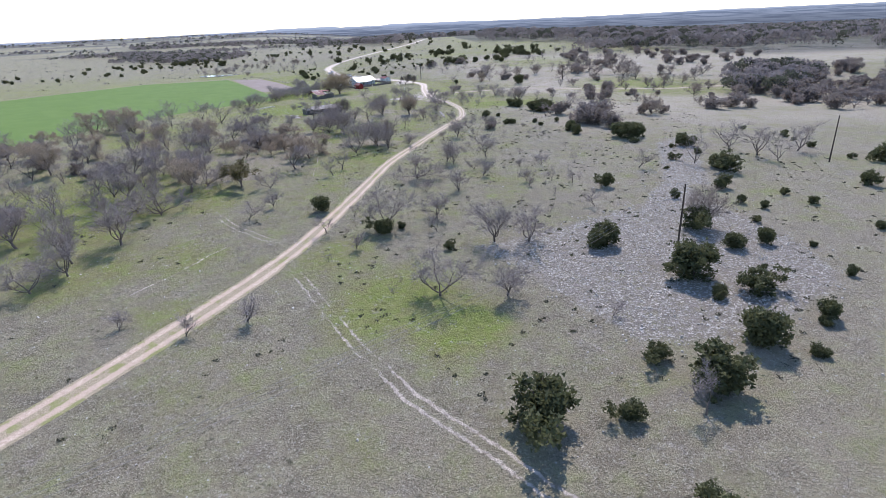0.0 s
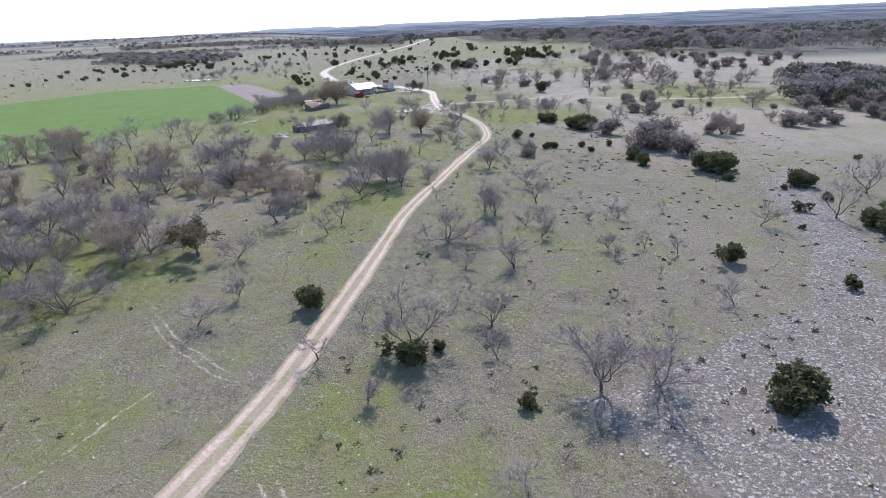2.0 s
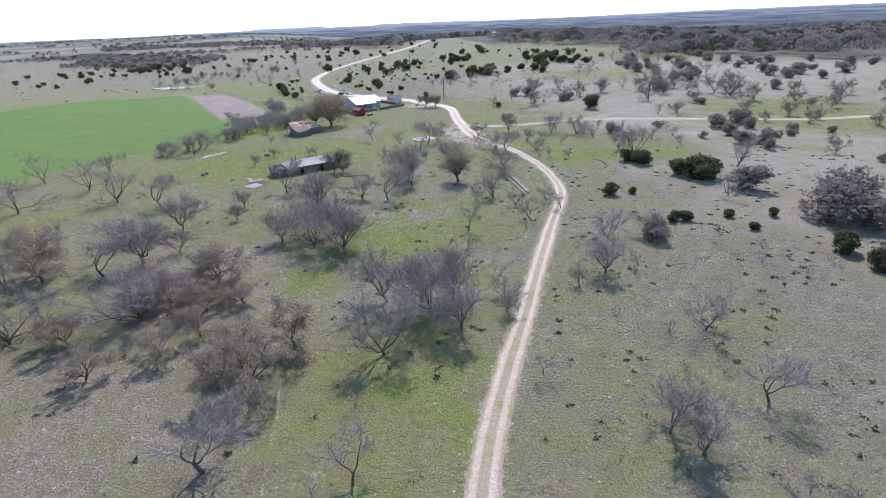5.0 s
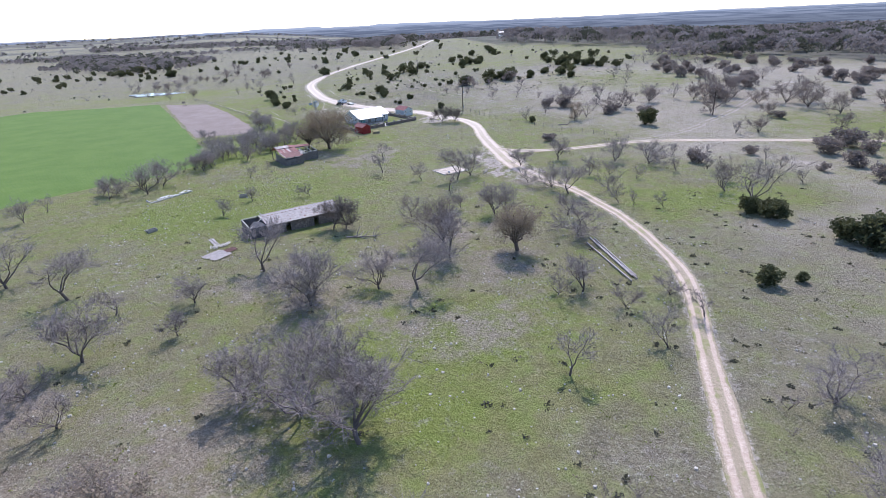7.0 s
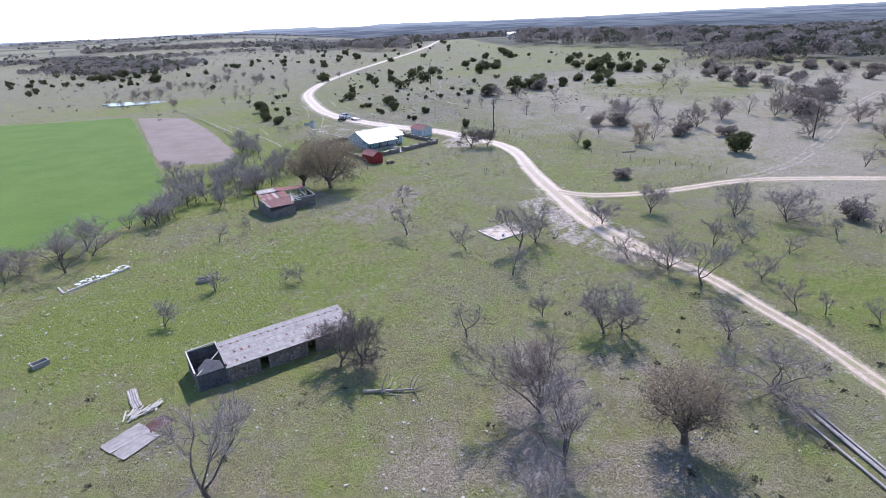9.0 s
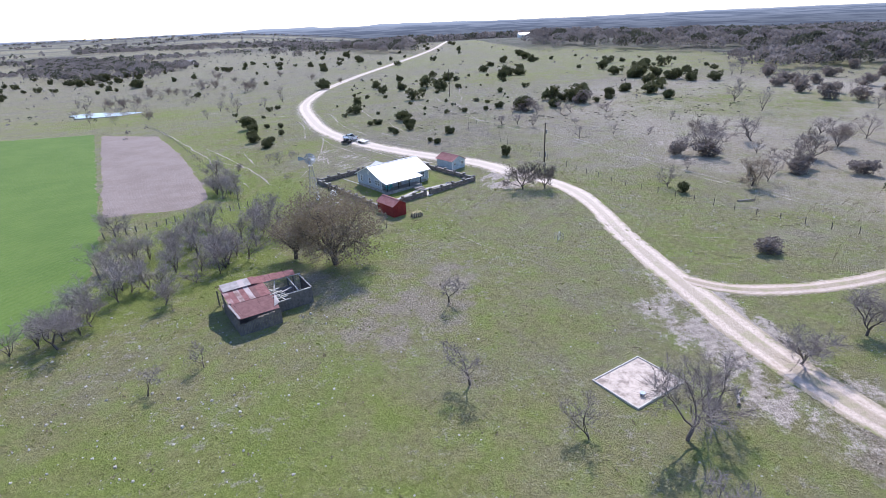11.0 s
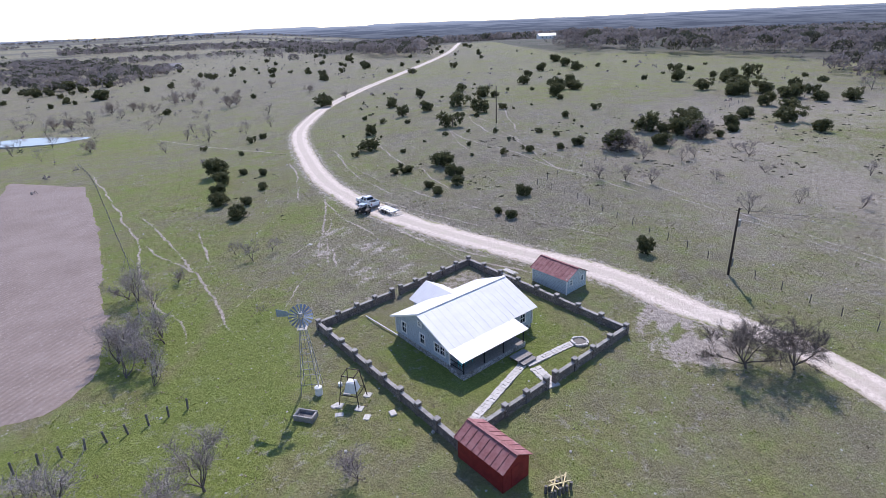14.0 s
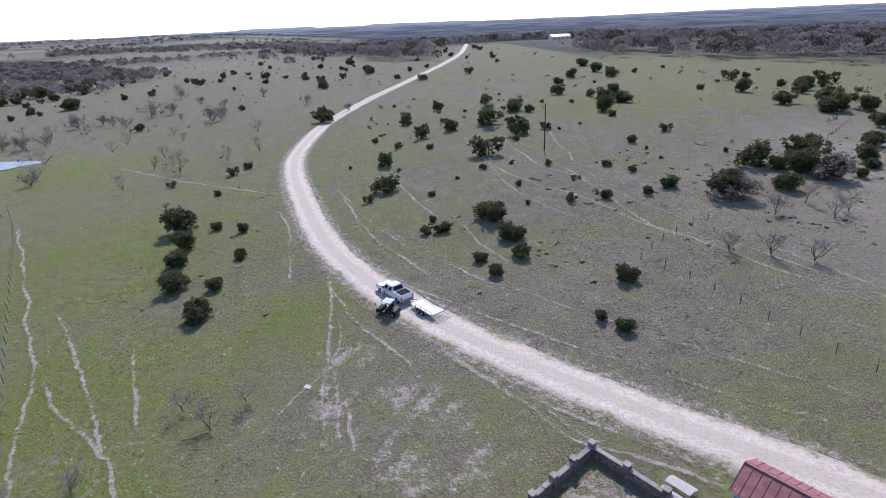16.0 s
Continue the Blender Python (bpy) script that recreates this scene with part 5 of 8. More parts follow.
def woods(name, places, low, high, each, size, seed, label):
    """Many far trees as one sheet of leaf clumps."""
    r = np.random.RandomState(seed)
    n = len(places)
    h = r.uniform(low, high, n)
    d = r.normal(size=(n, each, 3))
    d /= np.linalg.norm(d, axis=2)[:, :, None]
    d[:, :, 2] = np.where(d[:, :, 2] < -0.5, -d[:, :, 2], d[:, :, 2])
    c = np.column_stack([places, land(places[:, 0], places[:, 1])])[:, None, :] + d * (h[:, None, None] * (0.55, 0.55, 0.42)) * r.uniform(0.8, 1.03, (n, each, 1))
    c[:, :, 2] += 0.5 * h[:, None]
    v, f = blades(c.reshape(-1, 3), np.repeat(h * size, each), r, 0.6)
    me = mesh_of(name, v, f, WOODS)
    me.attributes.new("tone", "FLOAT", "POINT").data.foreach_set("value", np.repeat(r.uniform(0, 1, n), 3 * each).astype(np.float32))
    ob = new(name, me)
    return tagged(ob, label, "scrub" if "scrub" in name else "woods", kind="stuff")


def woods_material():
    """Crowns of one tone each: bare grey and brown ones, and dark evergreen ones."""
    s = Shade("far mixed woods", 0.85)
    tone = s.attr("tone")
    c = s.mix(s.step(tone, 0.3, 0.95), (0.185, 0.166, 0.166), (0.28, 0.256, 0.256))
    c = s.mix(s.calc("LESS_THAN", tone, 0.3), c, (0.07, 0.08, 0.055))
    v = s.mix(s.calc("MULTIPLY", s.island(), 0.4), c, (0.11, 0.105, 0.095))
    s.done(v)
    thin = s.node("ShaderNodeBsdfTranslucent", Color=v)
    both = s.node("ShaderNodeMixShader")
    both.inputs[0].default_value = 0.42
    s.tree.links.new(s.bsdf.outputs[0], both.inputs[1])
    s.tree.links.new(thin.outputs[0], both.inputs[2])
    s.tree.links.new(both.outputs[0], s.tree.nodes["Material Output"].inputs[0])
    return s.mat


WOODS = woods_material()
r = np.random.RandomState(9)
x, y = r.uniform(-700, 900, 60000), r.uniform(430, 1500, 60000)
edge = wood_edge(x)
thick = smooth(-20, 120, y - edge + 60 * wave(x, y, 170, 21)) * np.where(x > 60, 0.85, np.where(x > -200, 0.75, 0.7 * (1 - smooth(1120, 1260, y))))
thick = thick * smooth(-0.75, 0.1, wave(x, y, 320, 22) + 0.35) * smooth(12, 40, np.min(np.hypot(x[:, None] - OPEN_LINES[::4, 0], y[:, None] - OPEN_LINES[::4, 1]), axis=1))
CLEARING = [(40, 640), (74, 690), (92, 760), (150, 885), (150, 935), (60, 935), (20, 800)]
thick = thick * (inside(x, y, CLEARING, 6) < 0.5)
keep = r.uniform(size=len(x)) < thick * np.where((y < 800) & (np.abs(x) < 420), 0.3, 0.42)
near = keep & (y < 800) & (np.abs(x) < 420)
woods("far_woods", np.column_stack([x, y])[near][:1500], 7.0, 13.0, 230, 0.105, 1, "grey brown and dark green woods across the plain")
woods("far_woods", np.column_stack([x, y])[keep & ~near][:7000], 5.0, 9.0, 34, 0.25, 3, "dark grey green woods across the plain")
for outline, count, low, high, label in (
        ([(-420, 830), (-265, 690), (-215, 690), (-225, 850), (-280, 900), (-390, 1050), (-540, 1250), (-640, 1260), (-520, 1080)], 620, 4.5, 8.0, "band of bare grey woods along a creek"),
        ([(-110, 990), (-62, 775), (-14, 712), (-8, 780), (4, 860), (-30, 1000)], 190, 7.0, 11.5, "dense grove of dark oaks beside the farm road"),
        ([(140, 500), (172, 494), (235, 540), (215, 580), (160, 560)], 60, 6.0, 10.0, "outlying clump of dark oaks on the slope"),
        ([(150, 262), (170, 250), (225, 300), (220, 345), (185, 325)], 130, 6.0, 9.5, "dense bare grey thicket of oaks"),
        ([(-700, 1500), (-160, 1420), (-120, 1800), (-900, 1900)], 700, 6.0, 10.0, "far belt of dark woods on the plain")):
    p = np.array(outline)
    x, y = r.uniform(p[:, 0].min(), p[:, 0].max(), 9000), r.uniform(p[:, 1].min(), p[:, 1].max(), 9000)
    keep = inside(x, y, outline, 12) > r.uniform(0.3, 0.9, 9000)
    woods("far_woods", np.column_stack([x, y])[keep][:count], low, high, 150 if count < 500 else 60, 0.12 if count < 500 else 0.2, count, label)
x, y = r.uniform(-900, 700, 9000), r.uniform(430, 1500, 9000)
keep = (r.uniform(size=len(x)) < 0.5 * smooth(-0.6, 0.6, wave(x, y, 110, 25)) + 0.1) & (np.min(np.hypot(x[:, None] - OPEN_LINES[::3, 0], y[:, None] - OPEN_LINES[::3, 1]), axis=1) > 9) & (inside(x, y, CROP, 1) < 0.1) & (np.abs(x) < y * 0.9)
woods("low_scrub", np.column_stack([x, y])[keep][:4200], 0.5, 1.7, 8, 0.5, 4, "low dark scrub dotted over far pasture")
x, y = r.uniform(-3600, 3600, 40000), r.uniform(1400, 4300, 40000)
keep = (r.uniform(size=len(x)) < 0.34 * smooth(-0.2, 0.5, wave(x, y, 620, 23) + 0.4 * wave(x, y, 240, 24) + 0.6 * smooth(-600, 300, x) - 0.3)) & (np.abs(x) < 0.95 * y)
woods("far_woods", np.column_stack([x, y])[keep][:9000], 6.0, 10.0, 14, 0.5, 2, "distant dark woods towards the horizon")


def hazy_ridges():
    """Long low hills at the horizon, far behind everything; haze painted as glowing blue."""
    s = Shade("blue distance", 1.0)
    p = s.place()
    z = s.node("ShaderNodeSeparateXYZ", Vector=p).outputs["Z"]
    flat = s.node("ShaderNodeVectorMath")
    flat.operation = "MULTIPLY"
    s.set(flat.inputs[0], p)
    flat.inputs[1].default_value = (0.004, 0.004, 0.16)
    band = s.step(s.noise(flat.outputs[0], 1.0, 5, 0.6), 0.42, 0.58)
    # haze put into the emitted colour: blue, paler towards the top
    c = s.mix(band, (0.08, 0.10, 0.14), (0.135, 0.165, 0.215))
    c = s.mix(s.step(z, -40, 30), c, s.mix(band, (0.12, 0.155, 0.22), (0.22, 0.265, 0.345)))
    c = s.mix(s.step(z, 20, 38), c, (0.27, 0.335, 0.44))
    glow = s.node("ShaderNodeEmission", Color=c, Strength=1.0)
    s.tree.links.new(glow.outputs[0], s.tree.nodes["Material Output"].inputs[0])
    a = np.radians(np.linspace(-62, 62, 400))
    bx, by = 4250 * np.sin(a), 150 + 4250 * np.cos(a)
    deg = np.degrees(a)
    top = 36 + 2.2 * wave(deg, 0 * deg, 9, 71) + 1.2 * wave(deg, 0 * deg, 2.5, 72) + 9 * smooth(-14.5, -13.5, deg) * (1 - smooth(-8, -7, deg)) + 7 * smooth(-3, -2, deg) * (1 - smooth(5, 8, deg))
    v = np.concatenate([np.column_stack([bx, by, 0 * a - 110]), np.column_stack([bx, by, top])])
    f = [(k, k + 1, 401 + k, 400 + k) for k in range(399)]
    return tagged(new("backdrop", mesh_of("backdrop", v, f, s.mat)), "glowing strip of low hills with blue haze painted in, along the far horizon", "backdrop", kind="structure")


hazy_ridges()

# ---- stones, scrub and tufts ----
ROCK = leaf_material("pale limestone", (0.56, 0.53, 0.49), (0.72, 0.69, 0.65), (0.46, 0.43, 0.39))
STRAW = leaf_material("dry grass tufts", (0.30, 0.25, 0.17), (0.40, 0.34, 0.24), (0.22, 0.19, 0.12))
BLADE = leaf_material("green grass tufts", (0.15, 0.20, 0.04), (0.24, 0.28, 0.075), (0.30, 0.30, 0.12))


def stones(places, low, high, seed):
    """Loose flat stones, eight-sided, half sunk."""
    r = np.random.RandomState(seed)
    n = len(places)
    s = low * (high / low) ** (r.uniform(size=n) ** 2.2)
    a = np.linspace(0, 6.283, 5, endpoint=False) + r.uniform(0, 6.28, n)[:, None]
    rad = s[:, None] * r.uniform(0.35, 0.65, (n, 5))
    base = np.column_stack([places, land(places[:, 0], places[:, 1])])
    low_ring = np.stack([base[:, 0, None] + rad * np.cos(a), base[:, 1, None] + rad * np.sin(a), base[:, 2, None] - 0.08 + 0 * a], 2)
    top_ring = np.stack([base[:, 0, None] + 0.7 * rad * np.cos(a), base[:, 1, None] + 0.7 * rad * np.sin(a), base[:, 2, None] + s[:, None] * r.uniform(0.2, 0.42, (n, 5))], 2)
    v = np.concatenate([low_ring, top_ring], 1).reshape(-1, 3)
    f = []
    for k in range(n):
        b = 10 * k
        f += [(b + j, b + (j + 1) % 5, b + 5 + (j + 1) % 5, b + 5 + j) for j in range(5)] + [(b + 5, b + 6, b + 7, b + 8, b + 9)]
    return v, f


def spread(count, box, seed, density):
    r = np.random.RandomState(seed)
    x, y = r.uniform(box[0], box[1], count), r.uniform(box[2], box[3], count)
    k = (r.uniform(size=count) < density(x, y)) & (np.min(np.hypot(x[:, None] - OPEN_LINES[:, 0], y[:, None] - OPEN_LINES[:, 1]), axis=1) > 2.6)
    k &= (inside(x, y, CROP, 1) < 0.1) & (inside(x, y, PLOUGHED, 1) < 0.1) & (inside(x, y, [(-45.5, 358), (-29.9, 373), (-14.6, 352), (-32, 338)], 1) < 0.1)
    return np.column_stack([x, y])[k]


def rubble(x, y):
    v = np.zeros(x.shape)
    for p in RUBBLE:
        v = np.maximum(v, inside(x, y, p, 5))
    return v * smooth(-0.6, 0.5, wave(x, y, 7, 51))


places = spread(26000, (5, 84, 50, 165), 61, rubble)
tagged(new("rubble_stones", mesh_of("rubble_stones", *stones(places, 0.12, 0.5, 1), ROCK)), "pale limestone rubble lying on the slope", "stones", kind="stuff")
places = np.concatenate([spread(5200, (-75, 25, 165, 236), 68, lambda x, y: 0.15 + 0.85 * smooth(-0.1, 0.8, wave(x, y, 16, 56))), spread(9000, (-90, 90, 40, 470), 62, lambda x, y: 0.30 + 0.5 * smooth(0.1, 0.8, wave(x, y, 26, 52))), spread(2600, (-75, -40, 240, 300), 63, lambda x, y: 0.4 + 0 * x), spread(2500, (-30, 25, 405, 480), 64, lambda x, y: rubble(x, y) + 0.1)])
tagged(new("field_stones", mesh_of("field_stones", *stones(places, 0.08, 0.42, 2), ROCK)), "small pale stones scattered over the pasture", "stones", kind="stuff")


def tufts(name, places, each, size, up, material, label, category, seed, spread_by=0.12):
    r = np.random.RandomState(seed)
    c = np.column_stack([places, land(places[:, 0], places[:, 1])])
    at = np.repeat(c, each, 0) + r.normal(0, 1, (len(c) * each, 3)) * (spread_by, spread_by, 0.02)
    v, f = blades(at, np.repeat(size * r.uniform(0.6, 1.5, len(c)), each), r, up)
    return tagged(new(name, mesh_of(name, v, f, material)), label, category, kind="stuff")


tufts("scrub_tufts", spread(5600, (-75, 100, 45, 460), 65, lambda x, y: smooth(-0.3, 0.7, wave(x, y, 18, 53) + 0.3 * (x > 0)) * (1 - smooth(235, 255, y) * (1 - smooth(395, 410, y))) * (1 - 0.6 * (x < -25))), 22, 0.2, 0.8, SHRUB_LEAF, "small dark scrub tufts dotted over the pasture", "scrub", 65, 0.2)
tufts("dry_grass", spread(26000, (-90, 90, 38, 430), 66, lambda x, y: 0.7 + 0.3 * wave(x, y, 15, 54)), 5, 0.13, 0.5, STRAW, "dry straw coloured grass tufts", "grass", 66)
tufts("green_grass", spread(26000, (-90, 60, 100, 430), 67, lambda x, y: smooth(-0.2, 0.5, wave(x, y, 22, 55) - 0.012 * x)), 5, 0.12, 0.5, BLADE, "fresh green grass tufts", "grass", 67)

# ---- building blocks ----
def bm_of():
    return bmesh.new()


def box(bm, x0, x1, y0, y1, z0, z1, bevel=0.0):
    v = [bm.verts.new((x, y, z)) for z in (z0, z1) for x, y in ((x0, y0), (x1, y0), (x1, y1), (x0, y1))]
    for f in ((3, 2, 1, 0), (4, 5, 6, 7), (0, 1, 5, 4), (1, 2, 6, 5), (2, 3, 7, 6), (3, 0, 4, 7)):
        bm.faces.new([v[i] for i in f])
    if bevel:
        bmesh.ops.bevel(bm, geom=list({e for f in bm.faces if f.verts[0] in v for e in f.edges}), offset=bevel, segments=2, affect="EDGES")
    return bm


def slab(bm, corners, thick):
    """A sheet of that thickness below a flat outline."""
    p = [Vector(c) for c in corners]
    n = (p[1] - p[0]).cross(p[2] - p[0]).normalized()
    n = n if n.z >= 0 else -n
    top = [bm.verts.new(c) for c in p]
    low = [bm.verts.new(c - n * thick) for c in p]
    k = len(p)
    bm.faces.new(top)
    bm.faces.new(low[::-1])
    for i in range(k):
        bm.faces.new((top[i], low[i], low[(i + 1) % k], top[(i + 1) % k]))
    return bm


def beam(bm, p, q, w=0.1, h=0.1):
    p, q = Vector(p), Vector(q)
    d = (q - p).normalized()
    u = d.cross(Vector((0, 0, 1)) if abs(d.z) < 0.9 else Vector((0, 1, 0))).normalized()
    v = u.cross(d)
    c = [bm.verts.new(e + u * a * w / 2 + v * b * h / 2) for e in (p, q) for a, b in ((-1, -1), (1, -1), (1, 1), (-1, 1))]
    for f in ((3, 2, 1, 0), (4, 5, 6, 7), (0, 1, 5, 4), (1, 2, 6, 5), (2, 3, 7, 6), (3, 0, 4, 7)):
        bm.faces.new([c[i] for i in f])
    return bm


def rod(bm, p, q, r, r2=None, sides=8):
    p, q = Vector(p), Vector(q)
    d = (q - p).normalized()
    u = d.cross(Vector((0.3, 0.9, 0.2))).normalized()
    v = d.cross(u)
    rings = [[bm.verts.new(e + w * (math.cos(6.2832 * k / sides) * u + math.sin(6.2832 * k / sides) * v)) for k in range(sides)] for e, w in ((p, r), (q, r if r2 is None else r2))]
    for k in range(sides):
        bm.faces.new((rings[0][k], rings[0][(k + 1) % sides], rings[1][(k + 1) % sides], rings[1][k]))
    bm.faces.new(rings[0][::-1])
    bm.faces.new(rings[1])
    return bm


def wall(bm, length, z0, z1, thick, holes=(), peak=None):
    """A wall along x from 0, its outside at y = 0, with rectangular holes (x0, x1, z0, z1) and, if asked, a gable to peak (x, z)."""
    xs = sorted({0.0, length, *[h[0] for h in holes], *[h[1] for h in holes]})
    zs = sorted({z0, z1, *[h[2] for h in holes], *[h[3] for h in holes]})
    for xa, xb in zip(xs, xs[1:]):
        for za, zb in zip(zs, zs[1:]):
            cx, cz = (xa + xb) / 2, (za + zb) / 2
            if not any(h[0] < cx < h[1] and h[2] < cz < h[3] for h in holes):
                box(bm, xa, xb, 0, thick, za, zb)
    if peak:
        a = [bm.verts.new(c) for c in ((0, 0, z1), (length, 0, z1), (peak[0], 0, peak[1]))]
        b = [bm.verts.new(c) for c in ((0, thick, z1), (length, thick, z1), (peak[0], thick, peak[1]))]
        bm.faces.new(a)
        bm.faces.new(b[::-1])
        for i, j in ((1, 2), (2, 0)):
            bm.faces.new((a[i], b[i], b[j], a[j]))
    bmesh.ops.remove_doubles(bm, verts=bm.verts, dist=0.001)
    return bm


def part(name, bm, material, parent, label="", m=None):
    """Links a bmesh as one mesh object under a thing or a part."""
    if m is not None:
        bm.transform(m)
    bmesh.ops.recalc_face_normals(bm, faces=bm.faces)
    me = bpy.data.meshes.new(name)
    bm.to_mesh(me)
    bm.free()
    me.materials.append(material)
    ob = new(name, me)
    ob.parent = parent
    return tagged(ob, label)


def thing(name, x, y, turn, label, category, group="", z=None, kind=""):
    ob = tagged(new(name), label, category, group, kind)
    ob.matrix_basis = pose(x, y, height(x, y) if z is None else z, 0, 0, turn)
    return ob


def plain(name, a, b, scale=3.0, rough=0.8, metal=0.0, bump=0.0, stain=None, amount=0.5):
    """A surface of two close colours with grain, and stains where asked."""
    s = Shade(name, rough, metal)
    p = s.local()
    c = s.mix(s.step(s.noise(p, scale, 5, 0.65), 0.3, 0.7), a, b)
    c = s.mix(s.calc("MULTIPLY", s.random(), 0.35), c, b)
    if stain:
        c = s.mix(s.calc("MULTIPLY", s.step(s.noise(p, scale * 0.35, 6, 0.7), 0.45, 0.68), amount), c, stain)
    return s.done(c, s.noise(p, scale * 6, 4, 0.7) if bump else None, bump or 0.01)


def siding_material(name, a, b, pitch):
    s = Shade(name, 0.65)
    p = s.local()
    z = s.node("ShaderNodeSeparateXYZ", Vector=p).outputs["Z"]
    saw = s.calc("FRACT", s.calc("MULTIPLY", z, 1 / pitch))
    c = s.mix(s.step(s.noise(p, 1.2, 5, 0.7), 0.3, 0.75), a, b)
    c = s.mix(s.calc("LESS_THAN", saw, 0.1), c, (0.16, 0.18, 0.21))
    return s.done(c, saw, 0.03, 0.7)


def rust_material(name, a, b, pale, amount):
    s = Shade(name, 0.75, 0.0)
    p = s.local()
    c = s.mix(s.step(s.noise(p, 1.6, 6, 0.7), 0.3, 0.7), a, b)
    c = s.mix(s.step(s.calc("ADD", s.calc("MULTIPLY", s.noise(p, 0.6, 5, 0.7), 0.7), s.calc("MULTIPLY", s.random(), amount)), 0.52, 0.72), c, pale)
    return s.done(c, s.noise(p, 5, 4), 0.02)


def stone_material(name, a, b, gap, size):
    s = Shade(name, 0.9)
    p = s.local()
    v = s.cells(p, size, "DISTANCE_TO_EDGE")
    tone = s.cells(p, size)
    g = s.node("ShaderNodeSeparateColor", Color=tone.outputs["Color"]).outputs[0]
    c = s.mix(g, a, b)
    c = s.mix(s.calc("LESS_THAN", v.outputs["Distance"], 0.06), c, gap)
    c = s.mix(s.step(s.noise(p, 1.1, 5, 0.7), 0.45, 0.7), c, (0.15, 0.14, 0.13))
    return s.done(c, s.calc("ADD", s.step(v.outputs["Distance"], 0.0, 0.12), s.noise(p, 9, 3)), 0.05, 0.8)


WHITE_ROOF = plain("white painted sheet metal", (0.70, 0.70, 0.70), (0.77, 0.77, 0.77), 0.7, 0.45, 0.0, 0.0, (0.70, 0.70, 0.71), 0.3)
BLUE = siding_material("pale blue lap siding", (0.37, 0.43, 0.50), (0.45, 0.51, 0.58), 0.15)
SHED_BLUE = siding_material("pale grey blue siding", (0.42, 0.50, 0.56), (0.50, 0.58, 0.63), 0.2)
TRIM = plain("white trim paint", (0.68, 0.68, 0.66), (0.78, 0.78, 0.76), 4)
DECK = plain("grey weathered deck boards", (0.20, 0.185, 0.17), (0.30, 0.28, 0.26), 5, 0.85, 0, 0.02)
WALLSTONE = stone_material("grey field stone", (0.17, 0.143, 0.128), (0.31, 0.265, 0.24), (0.10, 0.085, 0.078), 2.6)
CAP = plain("grey mortar cap", (0.25, 0.24, 0.225), (0.36, 0.345, 0.325), 2, 0.9, 0, 0.03, (0.14, 0.13, 0.12))
BASESTONE = stone_material("pale foundation stone", (0.38, 0.37, 0.35), (0.50, 0.49, 0.47), (0.22, 0.21, 0.2), 2.2)
FLAG = plain("pale limestone flags", (0.42, 0.40, 0.37), (0.58, 0.56, 0.52), 3, 0.9, 0, 0.03)
RED = plain("barn red boards", (0.20, 0.022, 0.022), (0.27, 0.035, 0.032), 2.2, 0.7, 0, 0.02, (0.15, 0.02, 0.02))
RUST = rust_material("rusty red sheet metal", (0.165, 0.062, 0.063), (0.265, 0.12, 0.12), (0.38, 0.27, 0.27), 0.25)
SHED_RUST = rust_material("dull red painted sheet", (0.235, 0.095, 0.095), (0.34, 0.17, 0.168), (0.43, 0.31, 0.30), 0.2)
RUST_PINK = rust_material("faded red corrugated sheet", (0.13, 0.058, 0.06), (0.20, 0.10, 0.10), (0.10, 0.045, 0.045), 0.2)
RUST_PALE = rust_material("half rusted galvanised sheet", (0.15, 0.075, 0.07), (0.24, 0.14, 0.13), (0.44, 0.38, 0.375), 0.4)
ZINC = rust_material("weathered galvanised sheet", (0.27, 0.25, 0.245), (0.40, 0.375, 0.37), (0.21, 0.165, 0.15), 0.2)
PALE_SHEET = rust_material("bleached roof sheet", (0.46, 0.425, 0.42), (0.62, 0.59, 0.585), (0.30, 0.21, 0.20), 0.2)
OLDWOOD = plain("weathered grey boards", (0.10, 0.095, 0.095), (0.20, 0.19, 0.185), 3, 0.9, 0, 0.03, (0.07, 0.065, 0.06))
DARKBOARD = plain("dark blue grey boards", (0.06, 0.063, 0.07), (0.12, 0.122, 0.135), 3, 0.9, 0, 0.03, (0.04, 0.04, 0.042))
PALEWOOD = plain("bleached grey timber", (0.42, 0.40, 0.375), (0.56, 0.54, 0.50), 4, 0.9, 0, 0.02)
POLEWOOD = plain("dark creosoted pole", (0.035, 0.028, 0.024), (0.075, 0.06, 0.05), 5, 0.85, 0, 0.02)
STEEL = plain("grey galvanised steel", (0.24, 0.25, 0.26), (0.36, 0.37, 0.38), 5, 0.5, 0.5)
BLACK = plain("black steel", (0.015, 0.015, 0.016), (0.03, 0.03, 0.03), 5, 0.5)
RUBBER = plain("black tyre rubber", (0.012, 0.012, 0.012), (0.022, 0.022, 0.022), 8, 0.9)
PAINT = plain("white vehicle paint", (0.72, 0.73, 0.74), (0.76, 0.77, 0.78), 1, 0.25)
SLABTAN = plain("stained tan concrete", (0.40, 0.335, 0.29), (0.56, 0.49, 0.43), 2.4, 0.9, 0, 0.02, (0.19, 0.155, 0.135), 0.9)
TEAL = plain("turquoise paint", (0.08, 0.36, 0.42), (0.12, 0.45, 0.5), 4, 0.6)
YELLOW = plain("yellowish sawn wood", (0.48, 0.40, 0.20), (0.58, 0.50, 0.30), 4, 0.8)
GLASS = Shade("dark window glass", 0.06).done((0.02, 0.025, 0.03))
MILLBLUE = plain("blue grey galvanised blades", (0.18, 0.24, 0.35), (0.28, 0.35, 0.46), 4, 0.45, 0.4)


